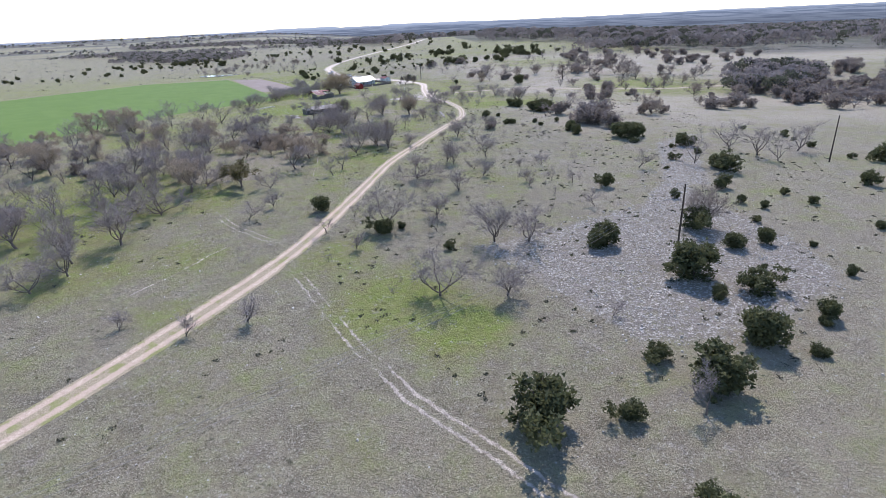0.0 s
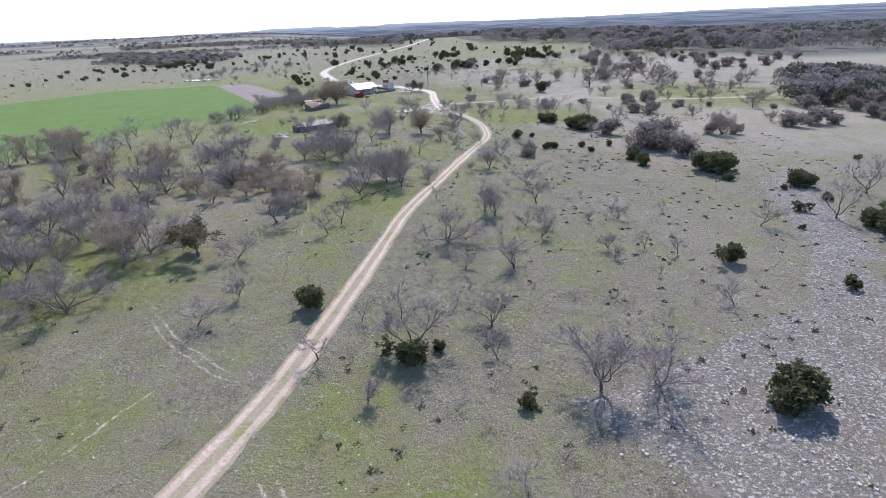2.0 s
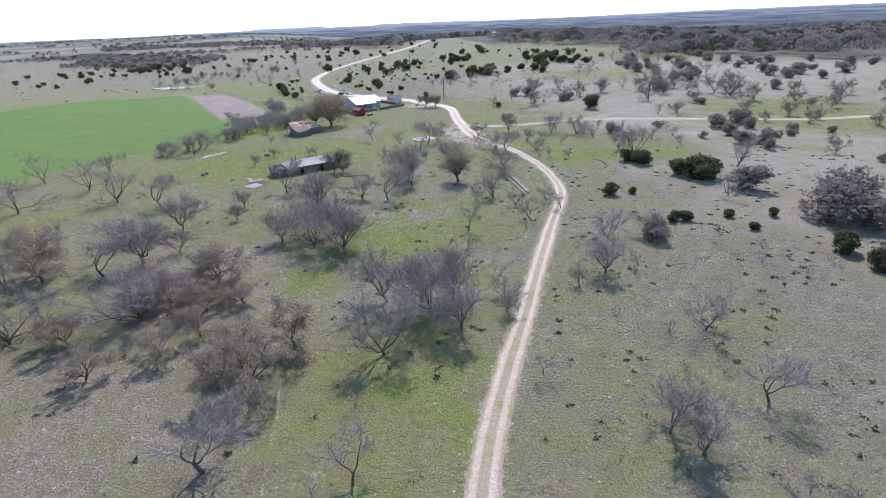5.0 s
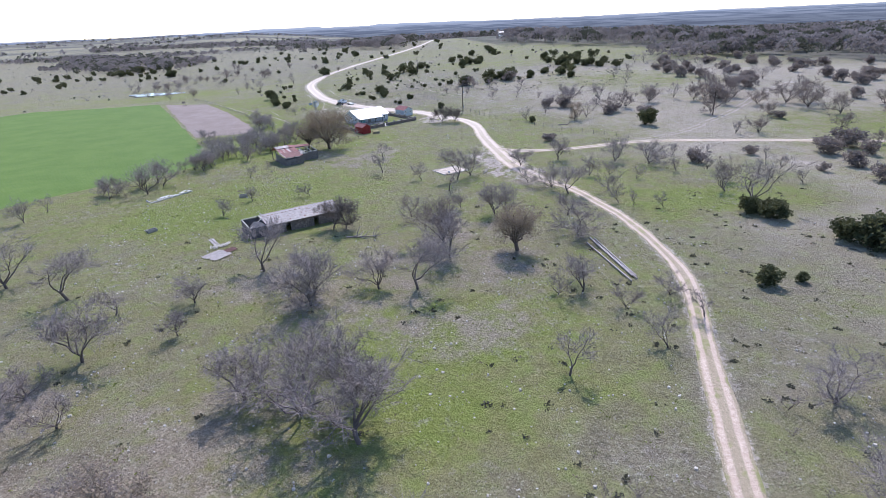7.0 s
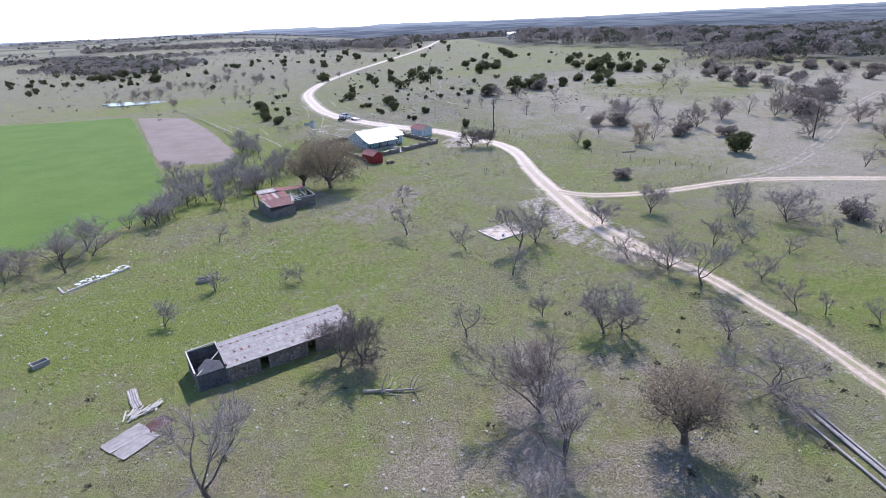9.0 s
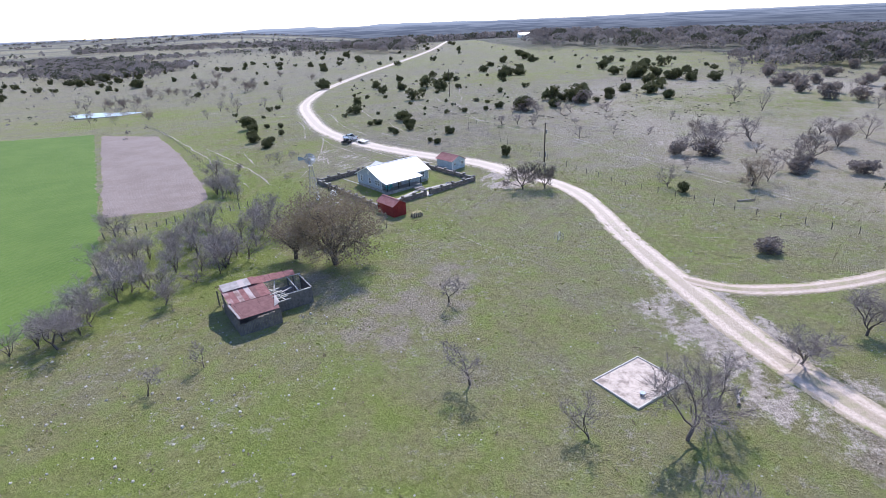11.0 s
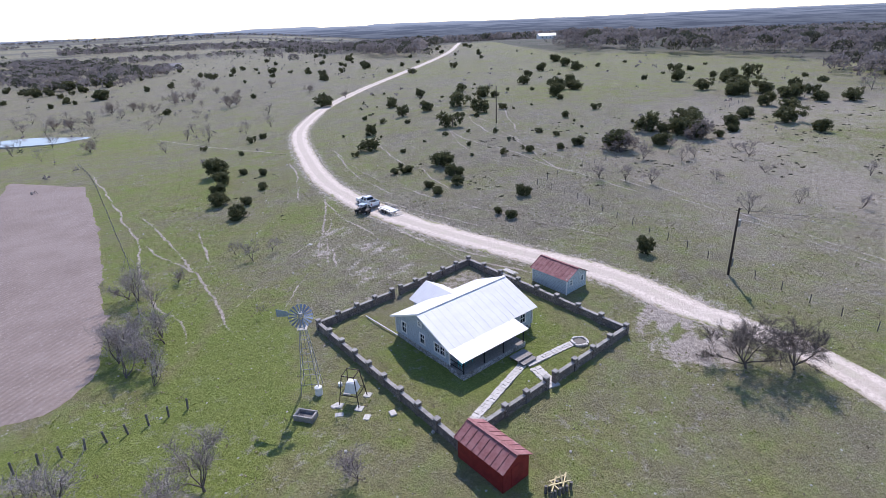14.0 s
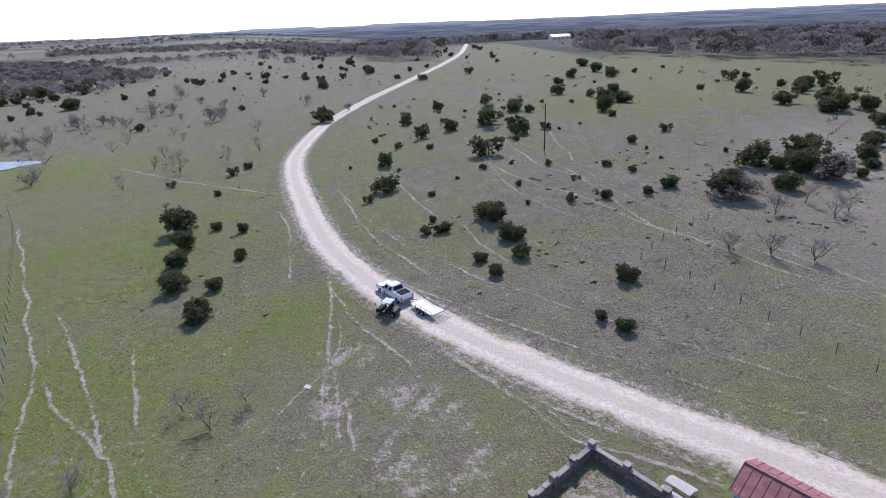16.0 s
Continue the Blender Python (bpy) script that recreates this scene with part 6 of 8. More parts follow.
def window(parent, x, z0, z1, wide, m, thick=0.15):
    """A sash window in a wall: casing, two sashes and panes."""
    w = tagged(new("window"), "white framed sash window")
    w.parent = parent
    w.matrix_basis = m @ Matrix.Translation((x, 0, 0))
    c = bm_of()
    for a, b, lo, hi in ((-wide / 2 - 0.12, -wide / 2, z0 - 0.1, z1 + 0.12), (wide / 2, wide / 2 + 0.12, z0 - 0.1, z1 + 0.12), (-wide / 2, wide / 2, z1, z1 + 0.12), (-wide / 2, wide / 2, z0 - 0.1, z0)):
        box(c, a, b, -0.05, 0.04, lo, hi)
    part("casing", c, TRIM, w)
    s = bm_of()
    mid = (z0 + z1) / 2
    box(s, -wide / 2, wide / 2, 0.03, 0.07, mid - 0.04, mid + 0.04)
    box(s, -0.025, 0.025, 0.035, 0.065, z0, z1)
    part("sash", s, TRIM, w)
    for lo, hi in ((z0, mid), (mid, z1)):
        part("pane", box(bm_of(), -wide / 2, wide / 2, 0.08, 0.1, lo, hi), GLASS, w, "dark window pane")
    return w


def ribbed(name, a, b, c, d, count, material, parent, label, thick=0.03, rib=0.04, jitter=0.0, seed=0, skip=()):
    """A roof plane from sheets between the edges a-b (top) and d-c (bottom), each sheet a piece with a raised seam."""
    r = random.Random(seed)
    a, b, c, d = [Vector(v) for v in (a, b, c, d)]
    n = (b - a).cross(d - a).normalized()
    n = n if n.z > 0 else -n
    for k in range(count):
        if k in skip:
            continue
        u, w = k / count, (k + 1) / count
        lift = n * r.uniform(0, jitter)
        p = [a.lerp(b, u) + lift, a.lerp(b, w) + lift, d.lerp(c, w) + lift, d.lerp(c, u) + lift]
        s = slab(bm_of(), p, thick)
        beam(s, p[0] + n * rib * 0.4, p[3] + n * rib * 0.4, 0.05, rib)
        part("roof_sheet", s, material[k % len(material)] if isinstance(material, (list, tuple)) else material, parent, label if k == 0 else "")


# ---- house in its walled yard ----
def farmhouse():
    h = thing("farmhouse", -33.9, 346.15, 35, "pale blue farmhouse with a white metal roof and porch", "house", z=0.0)
    x0, x1, y0, y1, zf, ze = 0.45, 13.0, 2.45, 11.9, 0.5, 2.62
    ridge_y, ridge_z = 7.3, 4.72
    part("foundation", box(box(box(bm_of(), x0 + 0.05, x1 - 0.05, y0 + 0.05, y1 - 0.05, -0.4, zf), 0.35, 9.5, 0.2, y0 + 0.05, -0.4, zf - 0.12), 5.0, 9.8, y1 - 0.05, 14.6, -0.4, zf), BASESTONE, h, "pale stone foundation")
    west = Matrix.Translation((x0, y1, 0)) @ Matrix.Rotation(radians(-90), 4, "Z")
    holes = [(1.2, 1.95, 1.05, 2.3), (4.55, 5.3, 1.05, 2.2), (7.05, 7.8, 1.15, 2.15), (7.95, 8.7, 1.15, 2.15)]
    part("wall", wall(bm_of(), y1 - y0, zf, ze, 0.15, holes, (y1 - ridge_y, ridge_z - 0.12)), BLUE, h, m=west)
    for a, b, lo, hi in holes:
        window(h, (a + b) / 2, lo, hi, b - a, west)
    attic = window(h, y1 - ridge_y + 0.1, 3.15, 3.7, 0.5, west)
    attic.location = west @ Vector((y1 - ridge_y + 0.1, -0.13, 0))
    front = Matrix.Translation((x0, y0, 0))
    fholes = [(1.6, 2.5, 1.1, 2.2), (4.2, 5.15, zf, 2.45), (6.9, 7.8, 1.1, 2.2), (10.6, 11.4, 1.1, 2.2)]
    part("wall", wall(bm_of(), x1 - x0, zf, ze, 0.15, fholes), BLUE, h, m=front)
    for a, b, lo, hi in (fholes[0], fholes[2], fholes[3]):
        window(h, (a + b) / 2, lo, hi, b - a, front)
    door = part("door", box(bm_of(), x0 + 4.22, x0 + 5.13, y0 + 0.05, y0 + 0.1, zf, 2.43), DECK, h, "dark wooden front door")
    part("door_knob", rod(bm_of(), (x0 + 5.0, y0 + 0.05, 1.45), (x0 + 5.0, y0 - 0.02, 1.45), 0.03), STEEL, door)
    east = Matrix.Translation((x1, y0, 0)) @ Matrix.Rotation(radians(90), 4, "Z")
    part("wall", wall(bm_of(), y1 - y0, zf, ze, 0.15, (), (ridge_y - y0, ridge_z - 0.12)), BLUE, h, m=east)
    north = Matrix.Translation((x1, y1, 0)) @ Matrix.Rotation(radians(180), 4, "Z")
    part("wall", wall(bm_of(), x1 - x0, zf, ze, 0.15), BLUE, h, m=north)
    for x, y in ((x0, y0), (x0, y1), (x1, y0), (x1, y1)):
        part("corner_board", box(bm_of(), x - 0.07, x + 0.07, y - 0.07, y + 0.07, zf, ze), TRIM, h, "white corner board")
    # wing at the back
    part("wall", box(box(box(bm_of(), 5.0, 5.15, y1, 14.6, zf, 2.1), 9.65, 9.8, y1, 14.6, zf, 2.1), 5.15, 9.65, 14.45, 14.6, zf, 2.1), BLUE, h)
    part("gable", slab(bm_of(), ((5.0, 14.6, 2.1), (9.8, 14.6, 2.1), (7.4, 14.6, 3.4)), 0.12), BLUE, h)
    # roofs
    e0, e1 = 0.0, 13.5
    ribbed("roof", (e1, ridge_y, ridge_z), (e0, ridge_y, ridge_z), (e0, 12.45, 2.5), (e1, 12.45, 2.5), 15, WHITE_ROOF, h, "white metal roof sheet", 0.04, 0.015)
    ribbed("roof", (e0, ridge_y, ridge_z), (e1, ridge_y, ridge_z), (e1, 2.05, 2.55), (e0, 2.05, 2.55), 15, WHITE_ROOF, h, "white metal roof sheet", 0.04, 0.015)
    ribbed("roof", (e0, 2.05, 2.545), (9.65, 2.05, 2.545), (9.65, -0.1, 2.16), (e0, -0.1, 2.16), 11, WHITE_ROOF, h, "white metal porch roof sheet", 0.04, 0.015)
    part("ridge_cap", beam(bm_of(), (e0, ridge_y, ridge_z + 0.02), (e1, ridge_y, ridge_z + 0.02), 0.35, 0.06), WHITE_ROOF, h)
    ribbed("roof", (7.4, 15.0, 3.55), (7.4, 9.6, 3.55), (4.6, 9.6, 1.95), (4.6, 15.0, 1.95), 6, WHITE_ROOF, h, "white metal roof sheet", 0.04, 0.015)
    ribbed("roof", (7.4, 9.6, 3.55), (7.4, 15.0, 3.55), (10.2, 15.0, 1.95), (10.2, 9.6, 1.95), 6, WHITE_ROOF, h, "white metal roof sheet", 0.04, 0.015)
    for y, z, yy, zz in ((ridge_y, ridge_z, 2.05, 2.55), (ridge_y, ridge_z, 12.45, 2.5)):
        for x in (e0 + 0.02, e1 - 0.02):
            part("barge_board", beam(bm_of(), (x, y, z - 0.12), (x, yy, zz - 0.12), 0.05, 0.16), TRIM, h, "white barge board")
    # porch
    for k in range(15):
        part("deck_board", box(bm_of(), 0.4, 9.45, 0.25 + k * 0.147, 0.25 + k * 0.147 + 0.138, zf - 0.12, zf - 0.07 + 0.004 * (k % 3)), DECK, h, "grey porch floor board" if k == 0 else "")
    for x in (0.5, 3.4, 6.2, 9.3):
        part("porch_post", box(bm_of(), x - 0.06, x + 0.06, 0.3, 0.42, zf - 0.07, 2.2, 0.01), BLACK, h, "thin black porch post")
    part("porch_beam", box(bm_of(), 0.3, 9.5, 0.28, 0.42, 2.06, 2.16), TRIM, h)
    rail = part("porch_rail", beam(beam(bm_of(), (0.5, 0.36, 1.25), (0.5, 2.4, 1.25), 0.06, 0.05), (0.5, 0.36, 0.7), (0.5, 2.4, 0.7), 0.05, 0.05), BLACK, h, "black porch rail")
    for x, y, z, w, d in ((7.3, -1.15, 0.36, 2.2, 1.3), (7.35, -2.0, 0.18, 2.0, 0.9)):
        s = bm_of()
        box(s, x - w / 2, x + w / 2, y - d / 2, y + d / 2, z - 0.06, z)
        for a in (-1, 1):
            for b in (-1, 1):
                box(s, x + a * (w / 2 - 0.1) - 0.05, x + a * (w / 2 - 0.1) + 0.05, y + b * (d / 2 - 0.1) - 0.05, y + b * (d / 2 - 0.1) + 0.05, -0.3, z - 0.06)
        part("step", s, DECK, h, "grey wooden porch step")
    return h


farmhouse()


def chair(x, y, turn):
    c = thing("porch_chair", x, y, turn, "turquoise painted chair standing on the porch", "chair", "porch chairs", z=0.435)
    part("seat", box(bm_of(), -0.3, 0.3, -0.28, 0.28, 0.38, 0.43, 0.01), TEAL, c)
    part("backrest", box(bm_of(), -0.3, 0.3, 0.25, 0.3, 0.43, 1.0, 0.01), TEAL, c)
    for a in (-1, 1):
        part("armrest", box(bm_of(), a * 0.33 - 0.05, a * 0.33 + 0.05, -0.28, 0.28, 0.6, 0.64), TEAL, c)
        for b in (-1, 1):
            part("leg", box(bm_of(), a * 0.3 - 0.03, a * 0.3 + 0.03, b * 0.25 - 0.03, b * 0.25 + 0.03, 0, 0.6), TEAL, c)


def in_house(x, y):
    a = radians(35)
    return -33.9 + x * math.cos(a) - y * math.sin(a), 346.15 + x * math.sin(a) + y * math.cos(a)


chair(*in_house(1.3, 1.5), 35)
chair(*in_house(2.4, 1.7), 20)

YARD = [(-49.7, 359.1), (-29.75, 373.6), (-14.7, 352.3), (-35.3, 337.3)]


def yard_wall(p, q, gaps, count, name_label):
    """A stone wall with square posts, with gaps given in metres from its start."""
    p, q = Vector(p), Vector(q)
    length = (q - p).length
    w = thing("yard_wall", p.x, p.y, math.degrees(math.atan2(q.y - p.y, q.x - p.x)), name_label, "stone wall", "yard walls", z=0.0)
    ends = [0.0] + [v for g in gaps for v in g] + [length]
    zs = [height(*(p + (q - p) * (s / length))) for s in (0, length)]
    level = lambda s: zs[0] + (zs[1] - zs[0]) * s / length
    for a, b in zip(ends[::2], ends[1::2]):
        n = max(1, round((b - a) / 3.0))
        for k in range(n):
            s, e = a + (b - a) * k / n, a + (b - a) * (k + 1) / n
            z = level((s + e) / 2)
            part("wall_panel", box(bm_of(), s, e, -0.16, 0.16, z - 0.6, z + 0.92), WALLSTONE, w)
            part("coping", box(bm_of(), s, e, -0.21, 0.21, z + 0.924, z + 1.0, 0.015), CAP, w, "grey mortar coping" if k == 0 else "")
    posts = []
    for a, b in zip(ends[::2], ends[1::2]):
        n = max(1, round((b - a) / (length / count)))
        posts += [a + (b - a) * k / n for k in range(n + 1)]
    for s in posts[:-1]:
        z = level(s)
        post = part("post", box(bm_of(), s - 0.25, s + 0.25, -0.25, 0.25, z - 0.6, z + 1.3, 0.02), WALLSTONE, w, "square stone post")
        part("post_cap", box(bm_of(), s - 0.29, s + 0.29, -0.29, 0.29, z + 1.304, z + 1.4, 0.02), CAP, post)


yard_wall(YARD[0], YARD[1], [(10.9, 12.3)], 9, "dark grey stone yard wall with square posts and a gap")
yard_wall(YARD[1], YARD[2], [], 8, "dark grey stone yard wall with square posts")
yard_wall(YARD[2], YARD[3], [(12.5, 13.9)], 8, "dark grey stone yard wall with a gate gap")
yard_wall(YARD[3], YARD[0], [], 9, "dark grey stone yard wall behind the red shed")


def flag_path(p, q, wide, seed):
    """A path of flat irregular stones."""
    r = random.Random(seed)
    p, q = Vector(p), Vector(q)
    d = (q - p).normalized()
    n = Vector((-d.y, d.x))
    t = tagged(new("flagstone_path"), "pale limestone flagstone path through the yard", "path", kind="structure")
    length, s = (q - p).length, 0.0
    while s < length:
        step = r.uniform(0.42, 0.6)
        rows = r.choice((2, 3))
        for k in range(rows):
            c = p + d * (s + step / 2) + n * wide * ((k + 0.5) / rows - 0.5)
            a = wide / rows * 0.5 * 0.93
            corners = []
            for x, y in ((-1, -1), (0, -1.06), (1, -1), (1.05, 0), (1, 1), (-1, 1)):
                v = c + d * (x * step * 0.465 + r.uniform(-0.04, 0.04)) + n * (y * a + r.uniform(-0.04, 0.04))
                corners.append((v.x, v.y, height(v.x, v.y) + 0.1))
            z = max(v[2] for v in corners) + r.uniform(0, 0.02)
            part("flagstone", slab(bm_of(), [(v[0], v[1], z) for v in corners], 0.16), FLAG, t)
        s += step
    return t


flag_path((-27.3, 348.3), (-33.6, 340.6), 0.9, 1)
flag_path((-26.9, 348.2), (-21.2, 351.3), 0.9, 2)
flag_path((-26.2, 347.6), (-25.0, 344.3), 1.3, 3)


def fire_ring(x, y):
    f = thing("fire_ring", x, y, 0, "ring of pale stones round a dark fire pit", "fire ring")
    for k in range(14):
        a = 6.2832 * k / 14
        s = box(bm_of(), -0.2, 0.2, -0.14, 0.14, -0.1, 0.2 + 0.05 * (k % 3), 0.04)
        part("stone", s, FLAG, f, "", pose(0.85 * math.cos(a), 0.85 * math.sin(a), 0, 0, 0, math.degrees(a) + 90))
    part("ash", rod(bm_of(), (0, 0, -0.1), (0, 0, 0.13), 0.75, 0.7, 16), BLACK, f, "black ash")


fire_ring(-20.2, 351.5)


# ---- sheds ----
def gable_shed(name, x, y, turn, long, wide, eave, peak, over, siding, roof, sheets, label, trims=None, windows=(), door=None):
    """A shed with its ridge along its local x, the origin at its middle."""
    s = thing(name, x, y, turn, label, "shed")
    L, W = long / 2, wide / 2
    lo = -0.35
    part("wall", box(bm_of(), -L, L, -W, -W + 0.1, lo, eave), siding, s)
    part("wall", box(bm_of(), -L, L, W - 0.1, W, lo, eave), siding, s)
    for e in (-1, 1):
        m = Matrix.Translation((e * L, -e * W, 0)) @ Matrix.Rotation(radians(90 * e), 4, "Z")
        holes = windows if e == 1 else ()
        part("gable_wall", wall(bm_of(), wide, lo, eave, 0.1, holes, (W, peak - 0.05)), siding, s, m=m)
        for a, b, c, d in holes:
            window(s, (a + b) / 2, c, d, b - a, m)
        if door and e == 1:
            part("door", box(bm_of(), W - 0.5, W + 0.5, -0.04, 0.0, 0, 1.9), trims or siding, s, door, m=m)
    drop = (peak - eave) / W * over
    for e in (-1, 1):
        ribbed("roof", (-L - over * e, 0, peak) if e == 1 else (L + over, 0, peak), (L + over, 0, peak) if e == 1 else (-L - over, 0, peak),
               ((L + over) * e, -e * (W + over), eave - drop), (-(L + over) * e, -e * (W + over), eave - drop), sheets, roof, s, "rusty red metal roof sheet", 0.025, 0.05, 0.015, 7)
    part("ridge_cap", beam(bm_of(), (-L - over, 0, peak + 0.02), (L + over, 0, peak + 0.02), 0.3, 0.05), SHED_RUST, s)
    if trims:
        for a in (-1, 1):
            for b in (-1, 1):
                part("corner_board", box(bm_of(), a * L - 0.06, a * L + 0.06, b * W - 0.06, b * W + 0.06, lo, eave), trims, s, "white corner board")
    return s


gable_shed("garden_shed", -18.55, 365.75, -55, 5.7, 3.9, 2.15, 3.15, 0.3, SHED_BLUE, SHED_RUST, 10, "pale blue shed with a rusty red metal roof", TRIM, [(0.55, 1.05, 1.0, 1.7), (2.85, 3.35, 1.0, 1.7)])
gable_shed("red_shed", -32.75, 335.0, -55, 5.2, 2.9, 2.2, 3.05, 0.22, RED, SHED_RUST, 8, "barn red shed with a rusty metal roof", None, (), "red board door")


# ---- old barns ----
def long_barn():
    b = thing("long_barn", -46.4, 239.3, 29, "long low stone barn with pale metal roof and roofless end", "barn", z=-0.6)
    # roofless plank end
    for k in range(9):
        z = k * 0.245
        sag = 0.05 * math.sin(k * 2.1)
        if k < 8:
            part("plank", box(bm_of(), 0.0 + sag, 2.9, -0.06 + 0.03 * (k % 2), 0.0 + 0.03 * (k % 2), z, z + 0.23), DARKBOARD, b, "dark weathered plank" if k == 0 else "")
        part("plank", box(bm_of(), -0.06, 0.0, 0.0, 4.9, z, z + 0.23), OLDWOOD, b)
        part("plank", box(bm_of(), 0.0, 2.9, 4.84 + 0.02 * (k % 2), 4.9 + 0.02 * (k % 2), z, z + 0.23), OLDWOOD, b)
        if k > 2:
            part("plank", box(bm_of(), 2.9, 2.96, 0.0, 4.9, z, z + 0.23), OLDWOOD, b)
    part("fallen_panel", slab(bm_of(), ((0.25, 0.05, 1.85), (2.75, 0.05, 1.85), (2.6, 1.1, 2.2), (1.4, 1.75, 2.55), (0.4, 0.9, 2.2)), 0.05), DARKBOARD, b, "sagging dark board panel")
    for p, q in (((-0.03, 0, 2.2), (-0.03, 4.9, 2.3)), ((2.93, 2.2, 2.3), (2.93, 4.9, 2.45)), ((0, 4.87, 2.3), (2.9, 4.87, 2.4))):
        part("plate", beam(bm_of(), p, q, 0.14, 0.1), PALEWOOD, b, "bleached wall plate")
    for x, y in ((0, 0), (2.9, 0), (0, 4.87), (2.93, 4.87)):
        part("post", box(bm_of(), x - 0.08, x + 0.08, y - 0.08, y + 0.08, -0.3, 2.3), OLDWOOD, b)
    part("brace", beam(bm_of(), (0.1, 0.1, 1.9), (2.8, 2.4, 2.55), 0.1, 0.08), PALEWOOD, b)
    part("floor", box(bm_of(), 0.1, 2.8, 0.1, 4.8, -0.2, 0.08), OLDWOOD, b, "dark littered floor")
    # walled part
    x0, x1, y0, y1 = 3.0, 16.4, -0.1, 3.3
    m = Matrix.Translation((x0, y0, 0))
    part("wall", wall(bm_of(), x1 - x0, -0.3, 1.85, 0.35, [(3.2, 4.1, -0.3, 1.6), (8.4, 9.3, -0.3, 1.6)]), WALLSTONE, b, "dark stone wall", m)
    part("wall", box(bm_of(), x0, x1, y1 - 0.35, y1, -0.3, 2.65), WALLSTONE, b)
    for x in (x0, x1 - 0.35):
        part("wall", box(bm_of(), x, x + 0.35, y0 + 0.35, y1 - 0.35, -0.3, 1.95), WALLSTONE, b)
    ribbed("roof", (x0 - 0.15, y1 + 0.25, 2.95), (x1 + 0.3, y1 + 0.25, 2.95), (x1 + 0.3, y0 - 0.3, 1.93), (x0 - 0.15, y0 - 0.3, 1.93), 17, ZINC, b, "weathered pale metal roof sheet", 0.02, 0.03, 0.004, 3)
    low, high = Vector((x0 - 0.15, y0 - 0.3, 1.93)), Vector((x0 - 0.15, y1 + 0.25, 2.95))
    along = Vector((x1 - x0 + 0.45, 0, 0)) / 17
    up = Vector((0, -(high - low).z, (high - low).y)).normalized() * 0.02
    stain = random.Random(12)
    for k in range(17):
        for row in (0.12, 0.45, 0.78):
            a, w = k + stain.uniform(0.25, 0.5), stain.uniform(0.25, 0.45)
            p = [low.lerp(high, row + d) + along * (a + c) + up for c, d in ((0, 0), (w, 0.0), (w * 0.85, 0.085), (w * 0.1, 0.085))]
            part("rust_patch", slab(bm_of(), p, 0.008), RUST_PALE, b, "rusted lap of the roof sheet" if k == 0 else "")
    for k in range(4):
        part("batten", beam(bm_of(), (x0 - 0.1, y0 + 0.2 + k * 0.95, 2.02 + k * 0.26), (x1 + 0.25, y0 + 0.2 + k * 0.95, 2.02 + k * 0.26), 0.08, 0.06), PALEWOOD, b)
    return b


long_barn()


